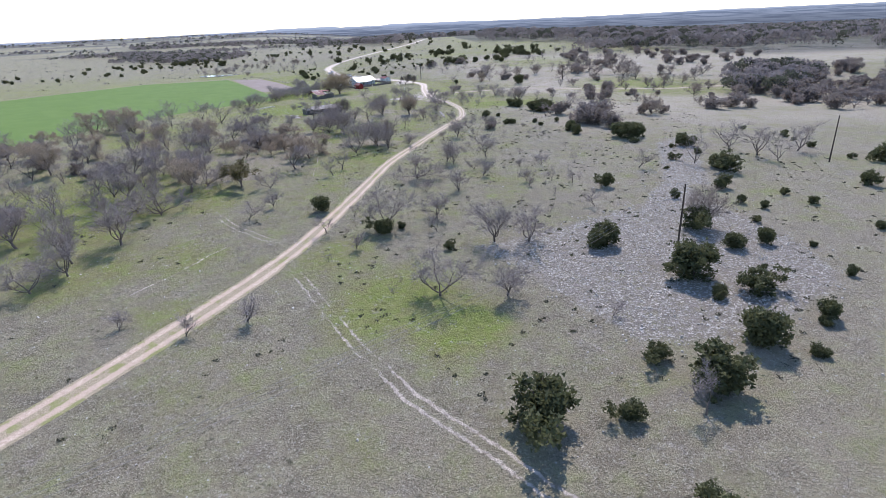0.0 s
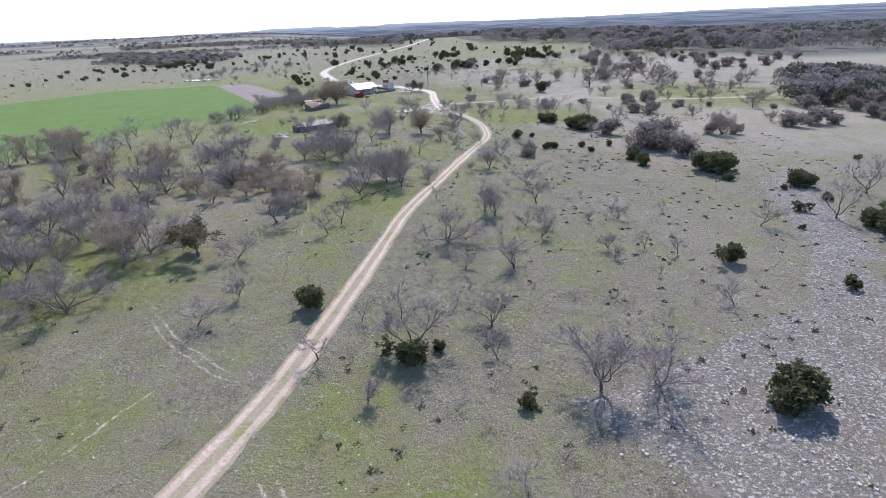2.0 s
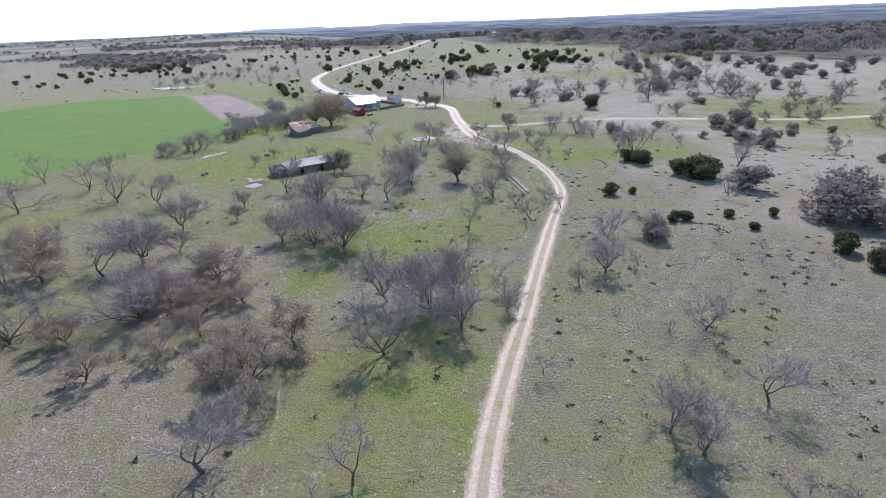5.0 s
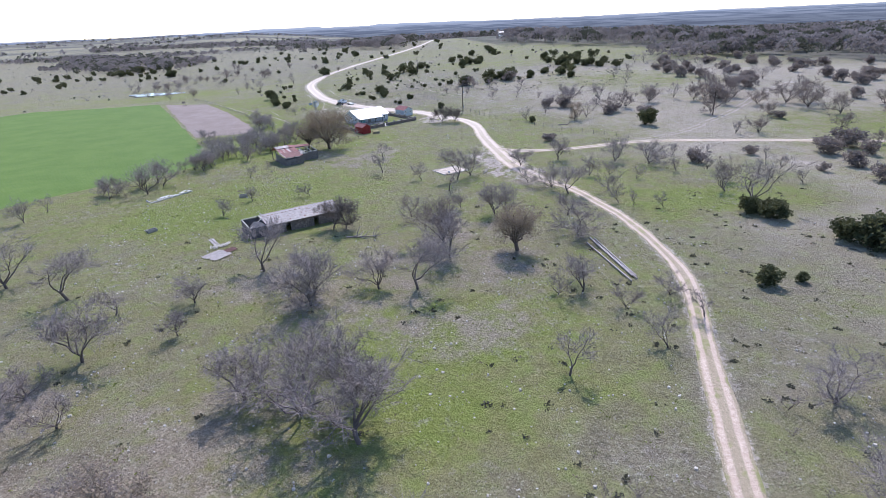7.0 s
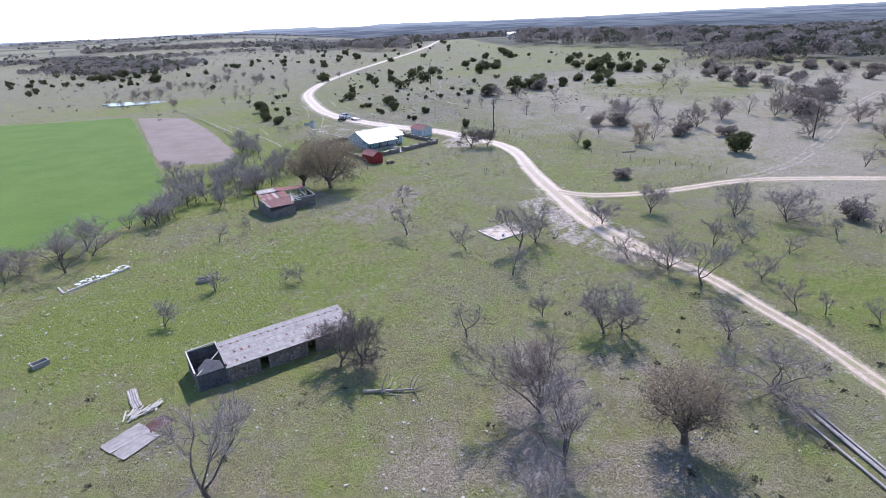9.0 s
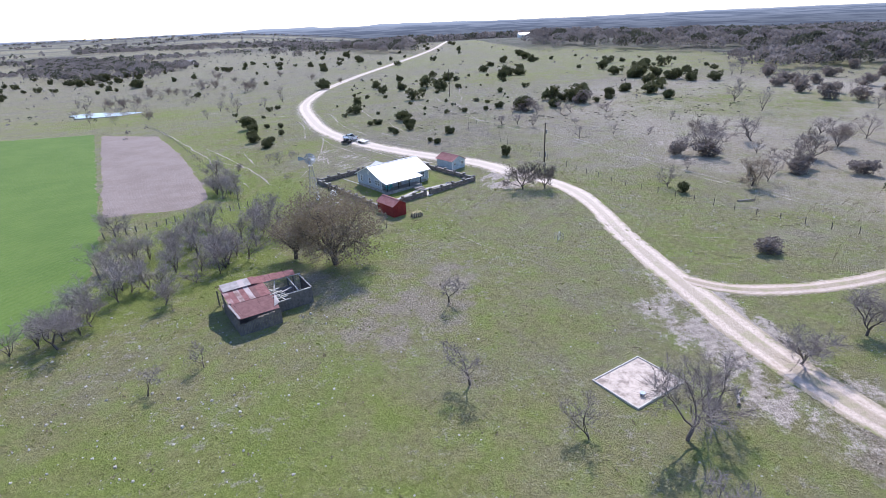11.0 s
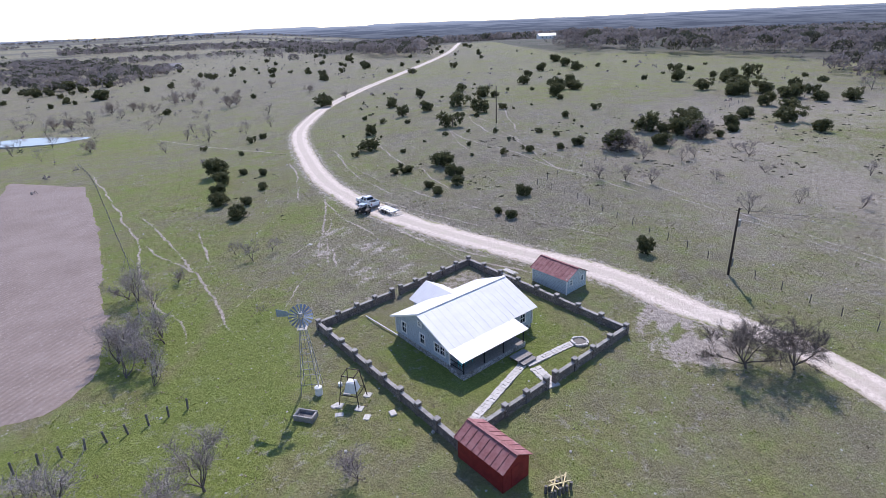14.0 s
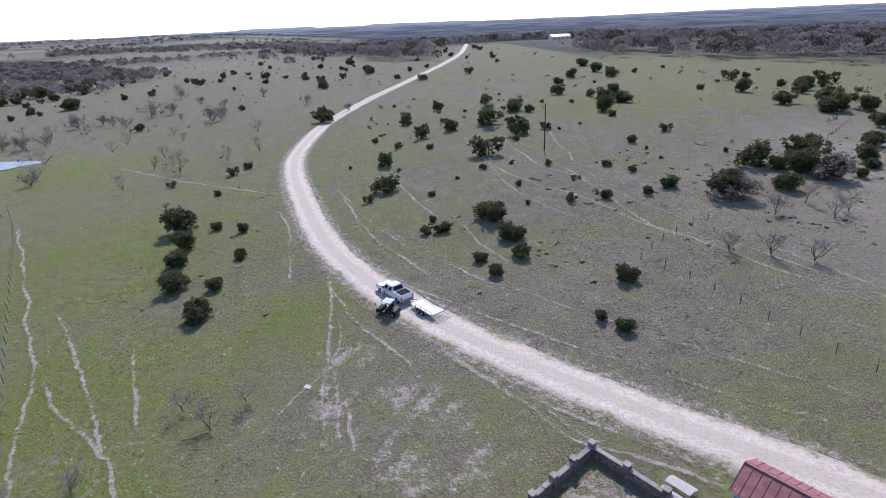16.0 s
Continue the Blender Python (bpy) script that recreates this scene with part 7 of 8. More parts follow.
def ruined_barn():
    b = thing("ruined_barn", -50.4, 292.75, 30, "collapsing barn with rusted patched roof and open rafters", "barn", z=-0.45)
    # lean-to
    ribbed("roof", (-0.3, 3.15, 2.85), (5.3, 3.15, 2.75), (5.0, 0.0, 2.15), (0.2, 0.0, 2.2), 8, RUST_PINK, b, "faded red lean-to roof sheet", 0.02, 0.02, 0.005, 5)
    part("sheet", slab(bm_of(), ((4.5, 0.5, 2.3), (5.35, 0.9, 2.45), (5.4, 3.0, 2.95), (4.95, 1.6, 2.75)), 0.02), ZINC, b, "loose bent pale sheet")
    part("sheet", slab(bm_of(), ((-0.25, 3.1, 2.9), (0.0, 3.1, 2.93), (0.38, 0.1, 2.3), (0.15, 0.0, 2.26)), 0.02), ZINC, b)
    for k in range(26):
        x = 0.2 + k * 0.19
        part("plank", box(bm_of(), x, x + 0.17, 0.15 + 0.03 * (k % 2), 0.18 + 0.03 * (k % 2), -0.3, 1.35 + 0.5 * (k / 26) + 0.08 * math.sin(k * 1.7)), OLDWOOD, b, "dark wall plank" if k == 0 else "")
    for k in range(18):
        y = 0.2 + k * 0.385
        part("plank", box(bm_of(), 0.0 + 0.03 * (k % 2), 0.03 + 0.03 * (k % 2), y, y + 0.35, -0.3, 2.0 + 0.06 * y), OLDWOOD, b)
    # main slope and its far side
    ribbed("roof", (-0.2, 7.0, 3.75), (4.9, 7.0, 3.7), (5.1, 3.1, 2.8), (0.0, 3.1, 2.85), 8, [RUST, RUST, RUST_PALE, RUST, RUST_PALE, RUST_PINK, RUST, RUST], b, "rusted roof sheet", 0.02, 0.02, 0.01, 6)
    ribbed("roof", (0.0, 7.35, 3.92), (4.2, 7.35, 3.92), (4.2, 5.7, 3.6), (0.0, 5.7, 3.57), 6, [ZINC, ZINC, ZINC, RUST_PALE, ZINC, RUST], b, "pale galvanised roof sheet", 0.02, 0.02, 0.01, 8)
    ribbed("roof", (4.2, 7.4, 3.75), (9.4, 7.1, 3.45), (9.3, 5.9, 3.2), (4.2, 5.7, 3.45), 8, RUST, b, "rusted roof sheet", 0.02, 0.05, 0.04, 9)
    ribbed("roof", (9.4, 7.1, 3.45), (-0.2, 7.4, 3.75), (-0.2, 10.2, 2.5), (9.4, 9.8, 2.3), 12, RUST, b, "rusted roof sheet", 0.02, 0.05, 0.03, 10)
    # roofless pen
    for k in range(26):
        x = 5.3 + k * 0.19
        part("plank", box(bm_of(), x, x + 0.175, 2.9 + 0.03 * (k % 2), 2.94 + 0.03 * (k % 2), -0.3, 2.1 + 0.07 * math.sin(k * 2.3)), OLDWOOD, b)
    for k in range(19):
        y = 2.95 + k * 0.19
        part("plank", box(bm_of(), 10.2, 10.25, y, y + 0.175, -0.3, 2.15 + 0.06 * math.sin(k)), OLDWOOD, b)
    for p, q in (((5.2, 2.95, 2.15), (10.2, 2.95, 2.15)), ((10.22, 2.95, 2.2), (10.0, 6.6, 2.7)), ((5.2, 6.2, 3.1), (10.1, 6.4, 2.9)), ((8.5, 3.0, 2.2), (8.3, 6.3, 2.95)), ((5.3, 4.9, 2.6), (6.4, 3.5, 2.35)), ((6.4, 3.5, 2.35), (8.0, 4.1, 2.4)), ((6.6, 6.3, 3.0), (5.9, 4.6, 2.5))):
        part("plate", beam(bm_of(), p, q, 0.13, 0.1), PALEWOOD, b, "bleached bare timber")
    for k in range(5):
        part("rafter", beam(bm_of(), (4.9, 1.1 + k * 0.62, 2.35 + k * 0.13), (6.9 - 0.12 * k, 1.5 + k * 0.62, 2.2 + k * 0.16), 0.1, 0.1), PALEWOOD, b, "bleached open rafter")
    part("rafter", beam(bm_of(), (5.5, 3.6, 2.75), (6.2, 1.2, 2.3), 0.09, 0.09), PALEWOOD, b)
    for x, y in ((0.1, 0.2), (5.0, 0.2), (5.2, 3.0), (7.7, 3.0), (10.2, 3.0), (10.1, 6.5), (0.1, 3.2), (0.1, 7.1), (5.1, 7.1), (9.3, 7.1), (0, 10), (9.3, 9.7)):
        part("post", box(bm_of(), x - 0.08, x + 0.08, y - 0.08, y + 0.08, -0.3, 2.1 if y < 3.1 or y > 9 else 3.0), OLDWOOD, b)
    part("floor", box(bm_of(), 0.2, 10.1, 3.0, 9.6, -0.2, 0.1), OLDWOOD, b, "dark littered barn floor")
    return b


ruined_barn()


def loose_sheet(x, y, turn, w, l, material, label, tilt=3):
    s = thing("metal_sheet", x, y, turn, label, "metal sheet", "loose roof sheets")
    bm = bm_of()
    n = 9
    rows = [[bm.verts.new((w * (i / n - 0.5), l * (j - 0.5), 0.1 + 0.035 * (i % 2) + 0.05 * math.sin(3 * j + i))) for i in range(n + 1)] for j in (0, 0.33, 0.66, 1)]
    for a, b in zip(rows, rows[1:]):
        for i in range(n):
            bm.faces.new((a[i], a[i + 1], b[i + 1], b[i]))
    bmesh.ops.solidify(bm, geom=list(bm.faces), thickness=0.02)
    part("sheet", bm, material, s)


for x, y, turn, w, l, mat in ((-50.9, 233.2, -37, 1.7, 3.6, PALE_SHEET), (-49.5, 232.2, -34, 1.7, 3.4, PALE_SHEET), (-48.7, 234.8, -40, 1.6, 2.0, RUST_PALE), (-53.0, 239.6, 30, 0.9, 2.4, PALE_SHEET), (-52.2, 238.3, 36, 0.9, 1.8, PALE_SHEET)):
    loose_sheet(x, y, turn, w, l, mat, "bent corrugated roof sheet lying in the grass")


def board_heap(x, y, seed, count, label):
    r = random.Random(seed)
    p = thing("board_heap", x, y, 0, label, "wood heap")
    for k in range(count):
        a, l = r.uniform(-0.5, 0.7) + 1.2, r.uniform(0.9, 1.8)
        c = Vector((r.uniform(-0.6, 0.6), r.uniform(-0.5, 0.5), 0.06 + 0.035 * k % 0.35))
        d = Vector((math.cos(a), math.sin(a), r.uniform(-0.05, 0.08))) * l / 2
        part("board", beam(bm_of(), c - d, c + d, 0.13, 0.03), PALEWOOD, p, "bleached board" if k == 0 else "")


board_heap(-51.7, 236.4, 3, 14, "heap of bleached broken boards in grass")
board_heap(-50.2, 237.2, 4, 12, "heap of bleached splintered boards")


def ruin_slab():
    s = thing("foundation_slab", -8.6, 278.1, 29, "old pale concrete floor slab with a low kerb", "slab")
    part("floor", box(bm_of(), -3.3, 3.3, -2.6, 2.6, -0.3, 0.1), SLABTAN, s)
    for a, b, c, d in ((-3.45, 3.45, -2.75, -2.6), (-3.45, 3.45, 2.6, 2.75), (-3.45, -3.3, -2.6, 2.6), (3.3, 3.45, -2.6, 2.6)):
        part("kerb", box(bm_of(), a, b, c, d, -0.3, 0.2, 0.02), FLAG, s)


ruin_slab()


def bucket(x, y, z, material, label):
    b = thing("bucket", x, y, 0, label, "bucket", z=z)
    part("body", rod(bm_of(), (0, 0, 0), (0, 0, 0.32), 0.2, 0.26, 14), material, b)
    part("handle", beam(bm_of(), (-0.3, 0, 0.34), (0.3, 0, 0.38), 0.02, 0.02), STEEL, b)


bucket(-9.1, 275.9, height(-9.1, 275.9) + 0.13, MILLBLUE, "blue grey bucket standing on the slab")


def stone_rows():
    """Two edges of a stone footing and the pale rubble that fell inside it."""
    s = thing("wall_footing", -73.5, 265.4, 0, "pale stone footing of a vanished building", "stone footing")
    r = random.Random(90)
    for dx, dy in ((5.5, 8.1), (-1.8, 1.9)):
        length = math.hypot(dx, dy)
        n = int(length / 0.46)
        for k in range(n):
            u = (k + 0.5) / n
            h = height(-73.5 + dx * u, 265.4 + dy * u) - height(-73.5, 265.4)
            part("stone", box(bm_of(), -0.21, 0.21, -0.15, 0.15, -0.2, r.uniform(0.14, 0.3), 0.03), FLAG, s, "", pose(dx * u, dy * u, h, 0, 0, math.degrees(math.atan2(dy, dx)) + r.uniform(-8, 8)))
    for k in range(46):
        u, off = r.uniform(0.25, 1.05), abs(r.gauss(0.9, 0.7))
        x, y = 5.5 * u - 0.83 * off, 8.1 * u + 0.56 * off
        w = r.uniform(0.1, 0.32)
        part("rubble", box(bm_of(), -w, w, -w * 0.7, w * 0.7, -0.1, r.uniform(0.06, 0.2), 0.02), TRIM, s, "bleached stone" if k == 0 else "", pose(x, y, height(x - 73.5, y + 265.4) - height(-73.5, 265.4), 0, 0, r.uniform(0, 180)))


stone_rows()


def planter(x, y, turn, size, label):
    """A stone trough, open above."""
    p = thing("stone_trough", x, y, turn, label, "trough", "stone troughs")
    for a, b, c, d in ((-1, 1, -0.6, -0.42), (-1, 1, 0.42, 0.6), (-1, -0.82, -0.42, 0.42), (0.82, 1, -0.42, 0.42)):
        part("side", box(bm_of(), a * size, b * size, c * size, d * size, -0.2, 0.55, 0.02), CAP, p)
    part("soil", box(bm_of(), -0.82 * size, 0.82 * size, -0.42 * size, 0.42 * size, -0.2, 0.25), OLDWOOD, p, "dark soil")


planter(-54.6, 266.4, 20, 0.85, "small square stone trough in grass")
planter(-65.9, 246.6, 50, 0.85, "small square stone trough beside brush")
planter(-49.0, 343.1, -20, 1.0, "grey stone trough below the windmill")


def pipes():
    for k, (x, y) in enumerate(((9.3, 229.2), (9.9, 228.8), (8.2, 227.3), (9.5, 228.2))):
        p = thing("irrigation_pipe", 0, 0, 0, "long pale steel pipe lying in the grass", "pipe", "steel pipes", z=0)
        e = ((10.3, 214.6), (10.8, 214.4), (9.6, 213.0), (10.6, 213.6))[k]
        part("tube", rod(bm_of(), (x, y, height(x, y) + 0.16), (e[0], e[1], height(*e) + 0.16), 0.11, sides=10), ZINC, p)


pipes()


def fallen_tree(x, y, turn, long, seed, label):
    r = np.random.RandomState(seed)
    line = bend((0, 0, 0.18), (1, 0, 0), long, 6, 0.06, 0.0, r)
    line[:, 2] = 0.18
    boughs = offshoots([(line, np.linspace(0.17, 0.07, 7))], 14, long * 0.34, 4, 0.35, 0.06, 0.75, r, 0.15, 0.8)
    f = thing("fallen_tree", x, y, turn, label, "log", "fallen trees")
    log = new("log", mesh_of("log", *tubes([(line, np.linspace(0.19, 0.06, 7))], 8), BLEACHED, False))
    log.parent = f
    limbs = new("dead_limb", mesh_of("dead_limb", *tubes(boughs, 4), BLEACHED, False))
    limbs.parent = f


fallen_tree(-30.0, 237.0, -4, 5.6, 1, "bleached fallen trunk with broken limbs on grass")
fallen_tree(-59.0, 142.0, 185, 5.0, 2, "grey fallen trunk lying in the pasture")
fallen_tree(31.5, 328.0, 10, 3.5, 3, "bleached dead trunk lying in dry grass")
fallen_tree(-1.2, 273.4, 60, 2.6, 4, "dead limbs piled beside the slab")


# ---- windmill, tank and yard things ----
def windmill():
    w = thing("windmill", -49.0, 347.4, 0, "steel farm windmill with a blue grey wheel and tail vane", "windmill")
    top, foot, high = 0.16, 0.95, 8.4
    corners = [(-1, -1), (1, -1), (1, 1), (-1, 1)]
    at = lambda k, s: (corners[k][0] * (foot + (top - foot) * s), corners[k][1] * (foot + (top - foot) * s), high * s)
    for k in range(4):
        part("leg", beam(bm_of(), (corners[k][0] * foot, corners[k][1] * foot, -0.2), at(k, 1), 0.06, 0.06), STEEL, w)
    for s in (0.14, 0.34, 0.54, 0.72, 0.88):
        for k in range(4):
            part("girt", beam(bm_of(), at(k, s), at((k + 1) % 4, s), 0.045, 0.045), STEEL, w)
            if s < 0.8:
                part("brace", beam(bm_of(), at(k, s), at((k + 1) % 4, s + 0.17), 0.02, 0.02), STEEL, w)
    part("platform", box(bm_of(), -0.45, 0.45, -0.45, 0.45, 7.1, 7.16), PALEWOOD, w, "small white platform")
    head = part("gearbox", box(bm_of(), -0.18, 0.18, -0.25, 0.25, 8.4, 8.8, 0.03), STEEL, w)
    m = pose(0.1, -0.42, 8.65, 70, 0, 12)
    hub = part("hub", rod(bm_of(), (0, 0, -0.1), (0, 0, 0.1), 0.14), STEEL, w, m=m)
    for k in range(18):
        b = bm_of()
        slab(b, ((0.32, -0.035, 0.03), (1.15, -0.1, 0.09), (1.15, 0.1, -0.09), (0.32, 0.035, -0.03)), 0.012)
        part("blade", b, MILLBLUE, w, "blue grey wheel blade" if k == 0 else "", m @ pose(0, 0, 0, 0, 0, 20 * k))
    for rad in (0.62, 1.1):
        b = bm_of()
        for k in range(24):
            a, c = 6.2832 * k / 24, 6.2832 * (k + 1) / 24
            beam(b, (rad * math.cos(a), rad * math.sin(a), -0.04), (rad * math.cos(c), rad * math.sin(c), -0.04), 0.03, 0.03)
        part("wheel_ring", b, STEEL, w, m=m)
    part("tail_boom", beam(bm_of(), (0, 0, 8.6), (-1.5, 0.45, 8.55), 0.06, 0.06), STEEL, w)
    part("tail_vane", slab(bm_of(), ((-1.2, 0.36, 8.3), (-2.4, 0.75, 8.15), (-2.4, 0.75, 8.95), (-1.2, 0.36, 8.8)), 0.02), MILLBLUE, w, "blue tail vane")
    part("pump_rod", rod(bm_of(), (0, 0, 0), (0, 0, 8.4), 0.025), STEEL, w)


windmill()


def tank_stand():
    s = thing("tank_stand", -44.7, 345.0, -20, "rusty steel stand holding a white water tank", "tank stand")
    for a in (-1, 1):
        for b in (-1, 1):
            part("leg", beam(bm_of(), (a * 1.05, b * 1.05, -0.2), (a * 0.62, b * 0.62, 3.3), 0.07, 0.07), POLEWOOD, s)
            part("footing", box(bm_of(), a * 1.05 - 0.38, a * 1.05 + 0.38, b * 1.05 - 0.38, b * 1.05 + 0.38, -0.2, 0.12, 0.02), FLAG, s, "pale concrete footing")
    for z in (1.2, 3.2):
        f = 1.05 - 0.43 * (z + 0.2) / 3.5
        for a, b in (((-f, -f), (f, -f)), ((f, -f), (f, f)), ((f, f), (-f, f)), ((-f, f), (-f, -f))):
            part("rail", beam(bm_of(), (*a, z), (*b, z), 0.06, 0.06), POLEWOOD, s)
    t = bm_of()
    lo = [t.verts.new((x * 0.62, y * 0.62, 1.24)) for x, y in ((-1, -1), (1, -1), (1, 1), (-1, 1))]
    hi = [t.verts.new((x * 0.4, y * 0.4, 2.3)) for x, y in ((-1, -1), (1, -1), (1, 1), (-1, 1))]
    t.faces.new(hi)
    t.faces.new(lo[::-1])
    for k in range(4):
        t.faces.new((lo[k], lo[(k + 1) % 4], hi[(k + 1) % 4], hi[k]))
    bmesh.ops.bevel(t, geom=list(t.edges), offset=0.06, segments=2, affect="EDGES")
    part("tank", t, TRIM, s, "white plastic tank")


tank_stand()


def drum(x, y, rad, high, label):
    d = thing("drum", x, y, 0, label, "drum", "drums")
    b = bm_of()
    rod(b, (0, 0, -0.05), (0, 0, high), rad, rad, 18)
    part("body", b, TRIM, d)
    part("lid", rod(bm_of(), (0, 0, high), (0, 0, high + 0.06), rad * 1.04, rad * 0.9, 18), TRIM, d)


drum(-48.2, 346.5, 0.38, 0.85, "white drum standing under the windmill")
drum(-46.2, 347.6, 0.22, 0.3, "small white bucket in the grass")
for k, (x, y) in enumerate(((-45.9, 343.0), (-46.4, 344.4), (-43.3, 342.3), (-40.9, 342.6), (-54.5, 386.3))):
    s = thing("flat_stone", x, y, 37 * k, "single pale flat stone in the grass", "stone", "single flat stones")
    part("slab", box(bm_of(), -0.4, 0.4, -0.3, 0.3, -0.1, 0.12, 0.04), FLAG, s)


def picnic_table(x, y, turn):
    t = thing("picnic_table", x, y, turn, "bleached wooden picnic table with two benches", "picnic table")
    for k in range(5):
        part("top_board", box(bm_of(), -1.0, 1.0, -0.42 + 0.17 * k, -0.27 + 0.17 * k, 0.72, 0.76), PALEWOOD, t)
    for b in (-1, 1):
        for k in range(2):
            part("bench_board", box(bm_of(), -1.0, 1.0, b * 0.72 - 0.15 + 0.15 * k, b * 0.72 - 0.01 + 0.15 * k, 0.42, 0.46), PALEWOOD, t)
    for x in (-0.7, 0.7):
        for b in (-1, 1):
            part("leg", beam(bm_of(), (x, b * 0.62, -0.05), (x, b * 0.22, 0.72), 0.05, 0.1), PALEWOOD, t)
        part("crossbar", beam(bm_of(), (x, -0.85, 0.39), (x, 0.85, 0.39), 0.05, 0.08), PALEWOOD, t)


picnic_table(-24.6, 369.0, -55)


def log_rack(x, y):
    """A row of upright cut logs with sawn frames lying on them."""
    g = thing("log_stack", x, y, 25, "short dark upright logs with yellow sawn frames on top", "log stack")
    for k in range(12):
        r = random.Random(k)
        a, c = 0.95 * ((k % 6) / 2.5 - 1), 0.35 * (1 if k > 5 else -1)
        part("log", rod(bm_of(), (a, c, -0.1), (a + r.uniform(-0.05, 0.05), c, 0.62 + r.uniform(-0.1, 0.1)), 0.13, 0.12, 9), OLDWOOD, g)
    for p, q in (((-1, -0.4, 0.82), (0.2, 0.5, 0.95)), ((-0.6, 0.45, 0.82), (1.0, 0.3, 0.85)), ((0, -0.5, 0.84), (1.1, 0.4, 0.95)), ((-0.9, 0.1, 0.9), (0.9, -0.35, 0.85)), ((0.2, -0.2, 0.85), (0.5, 0.5, 1.35)), ((-0.4, -0.5, 0.8), (-0.5, 0.5, 0.9))):
        part("frame_bar", beam(bm_of(), p, q, 0.1, 0.08), YELLOW, g, "yellow sawn bar")


log_rack(-28.2, 331.8)


def tree_guard(x, y):
    c = thing("tree_guard", x, y, 10, "small wire guard with a white stake", "tree guard")
    for a, b in ((-0.5, -0.5), (0.5, -0.5), (0.5, 0.5), (-0.5, 0.5)):
        part("stake", rod(bm_of(), (a, b, -0.2), (a, b, 1.2), 0.025), STEEL, c)
    for z in (0.35, 0.8, 1.15):
        for a, b in (((-0.5, -0.5), (0.5, -0.5)), ((0.5, -0.5), (0.5, 0.5)), ((0.5, 0.5), (-0.5, 0.5)), ((-0.5, 0.5), (-0.5, -0.5))):
            part("wire", beam(bm_of(), (*a, z), (*b, z), 0.015, 0.015), STEEL, c)
    part("tube", rod(bm_of(), (0, 0, -0.1), (0, 0, 1.5), 0.07), TRIM, c, "white plastic tube")


tree_guard(-5.9, 315.6)


def clothes_pipe():
    p = thing("pipe_rail", 0, 0, 0, "pale pipe running from the house to the wall", "pipe", z=0)
    part("pipe", rod(bm_of(), (-44.2, 361.0, height(-44.2, 361) + 0.25), (-40.3, 355.9, height(-40.3, 355.9) + 0.25), 0.07), TRIM, p)
    for u in (0.1, 0.9):
        x, y = -44.2 + 3.9 * u, 361.0 - 5.1 * u
        part("support", box(bm_of(), x - 0.08, x + 0.08, y - 0.08, y + 0.08, height(x, y) - 0.1, height(x, y) + 0.19), CAP, p)


clothes_pipe()


# ---- vehicles ----
def wheel(parent, x, y, z, rad, wide, side=1):
    t = bm_of()
    rod(t, (x, y - wide / 2, z), (x, y + wide / 2, z), rad, rad, 20)
    bmesh.ops.bevel(t, geom=[e for e in t.edges if len(e.link_faces) == 2 and any(len(f.verts) > 4 for f in e.link_faces)], offset=rad * 0.12, segments=2, affect="EDGES")
    w = part("wheel", t, RUBBER, parent, "black tyre on a steel rim")
    part("rim", rod(bm_of(), (x, y - side * (wide / 2 - 0.02), z), (x, y - side * (wide / 2 + 0.015), z), rad * 0.58, rad * 0.5, 14), STEEL, w)


def profile(bm, side_points, half, top_half=None):
    """A body from a side outline (x, z) drawn across its width; top_half narrows what is high."""
    top = top_half or half
    zs = [z for _, z in side_points]
    lo, hi = min(zs), max(zs)
    w = lambda z: half + (top - half) * (z - lo) / (hi - lo)
    a = [bm.verts.new((x, -w(z), z)) for x, z in side_points]
    b = [bm.verts.new((x, w(z), z)) for x, z in side_points]
    bm.faces.new(a)
    bm.faces.new(b[::-1])
    n = len(a)
    for i in range(n):
        bm.faces.new((a[i], b[i], b[(i + 1) % n], a[(i + 1) % n]))
    return bm


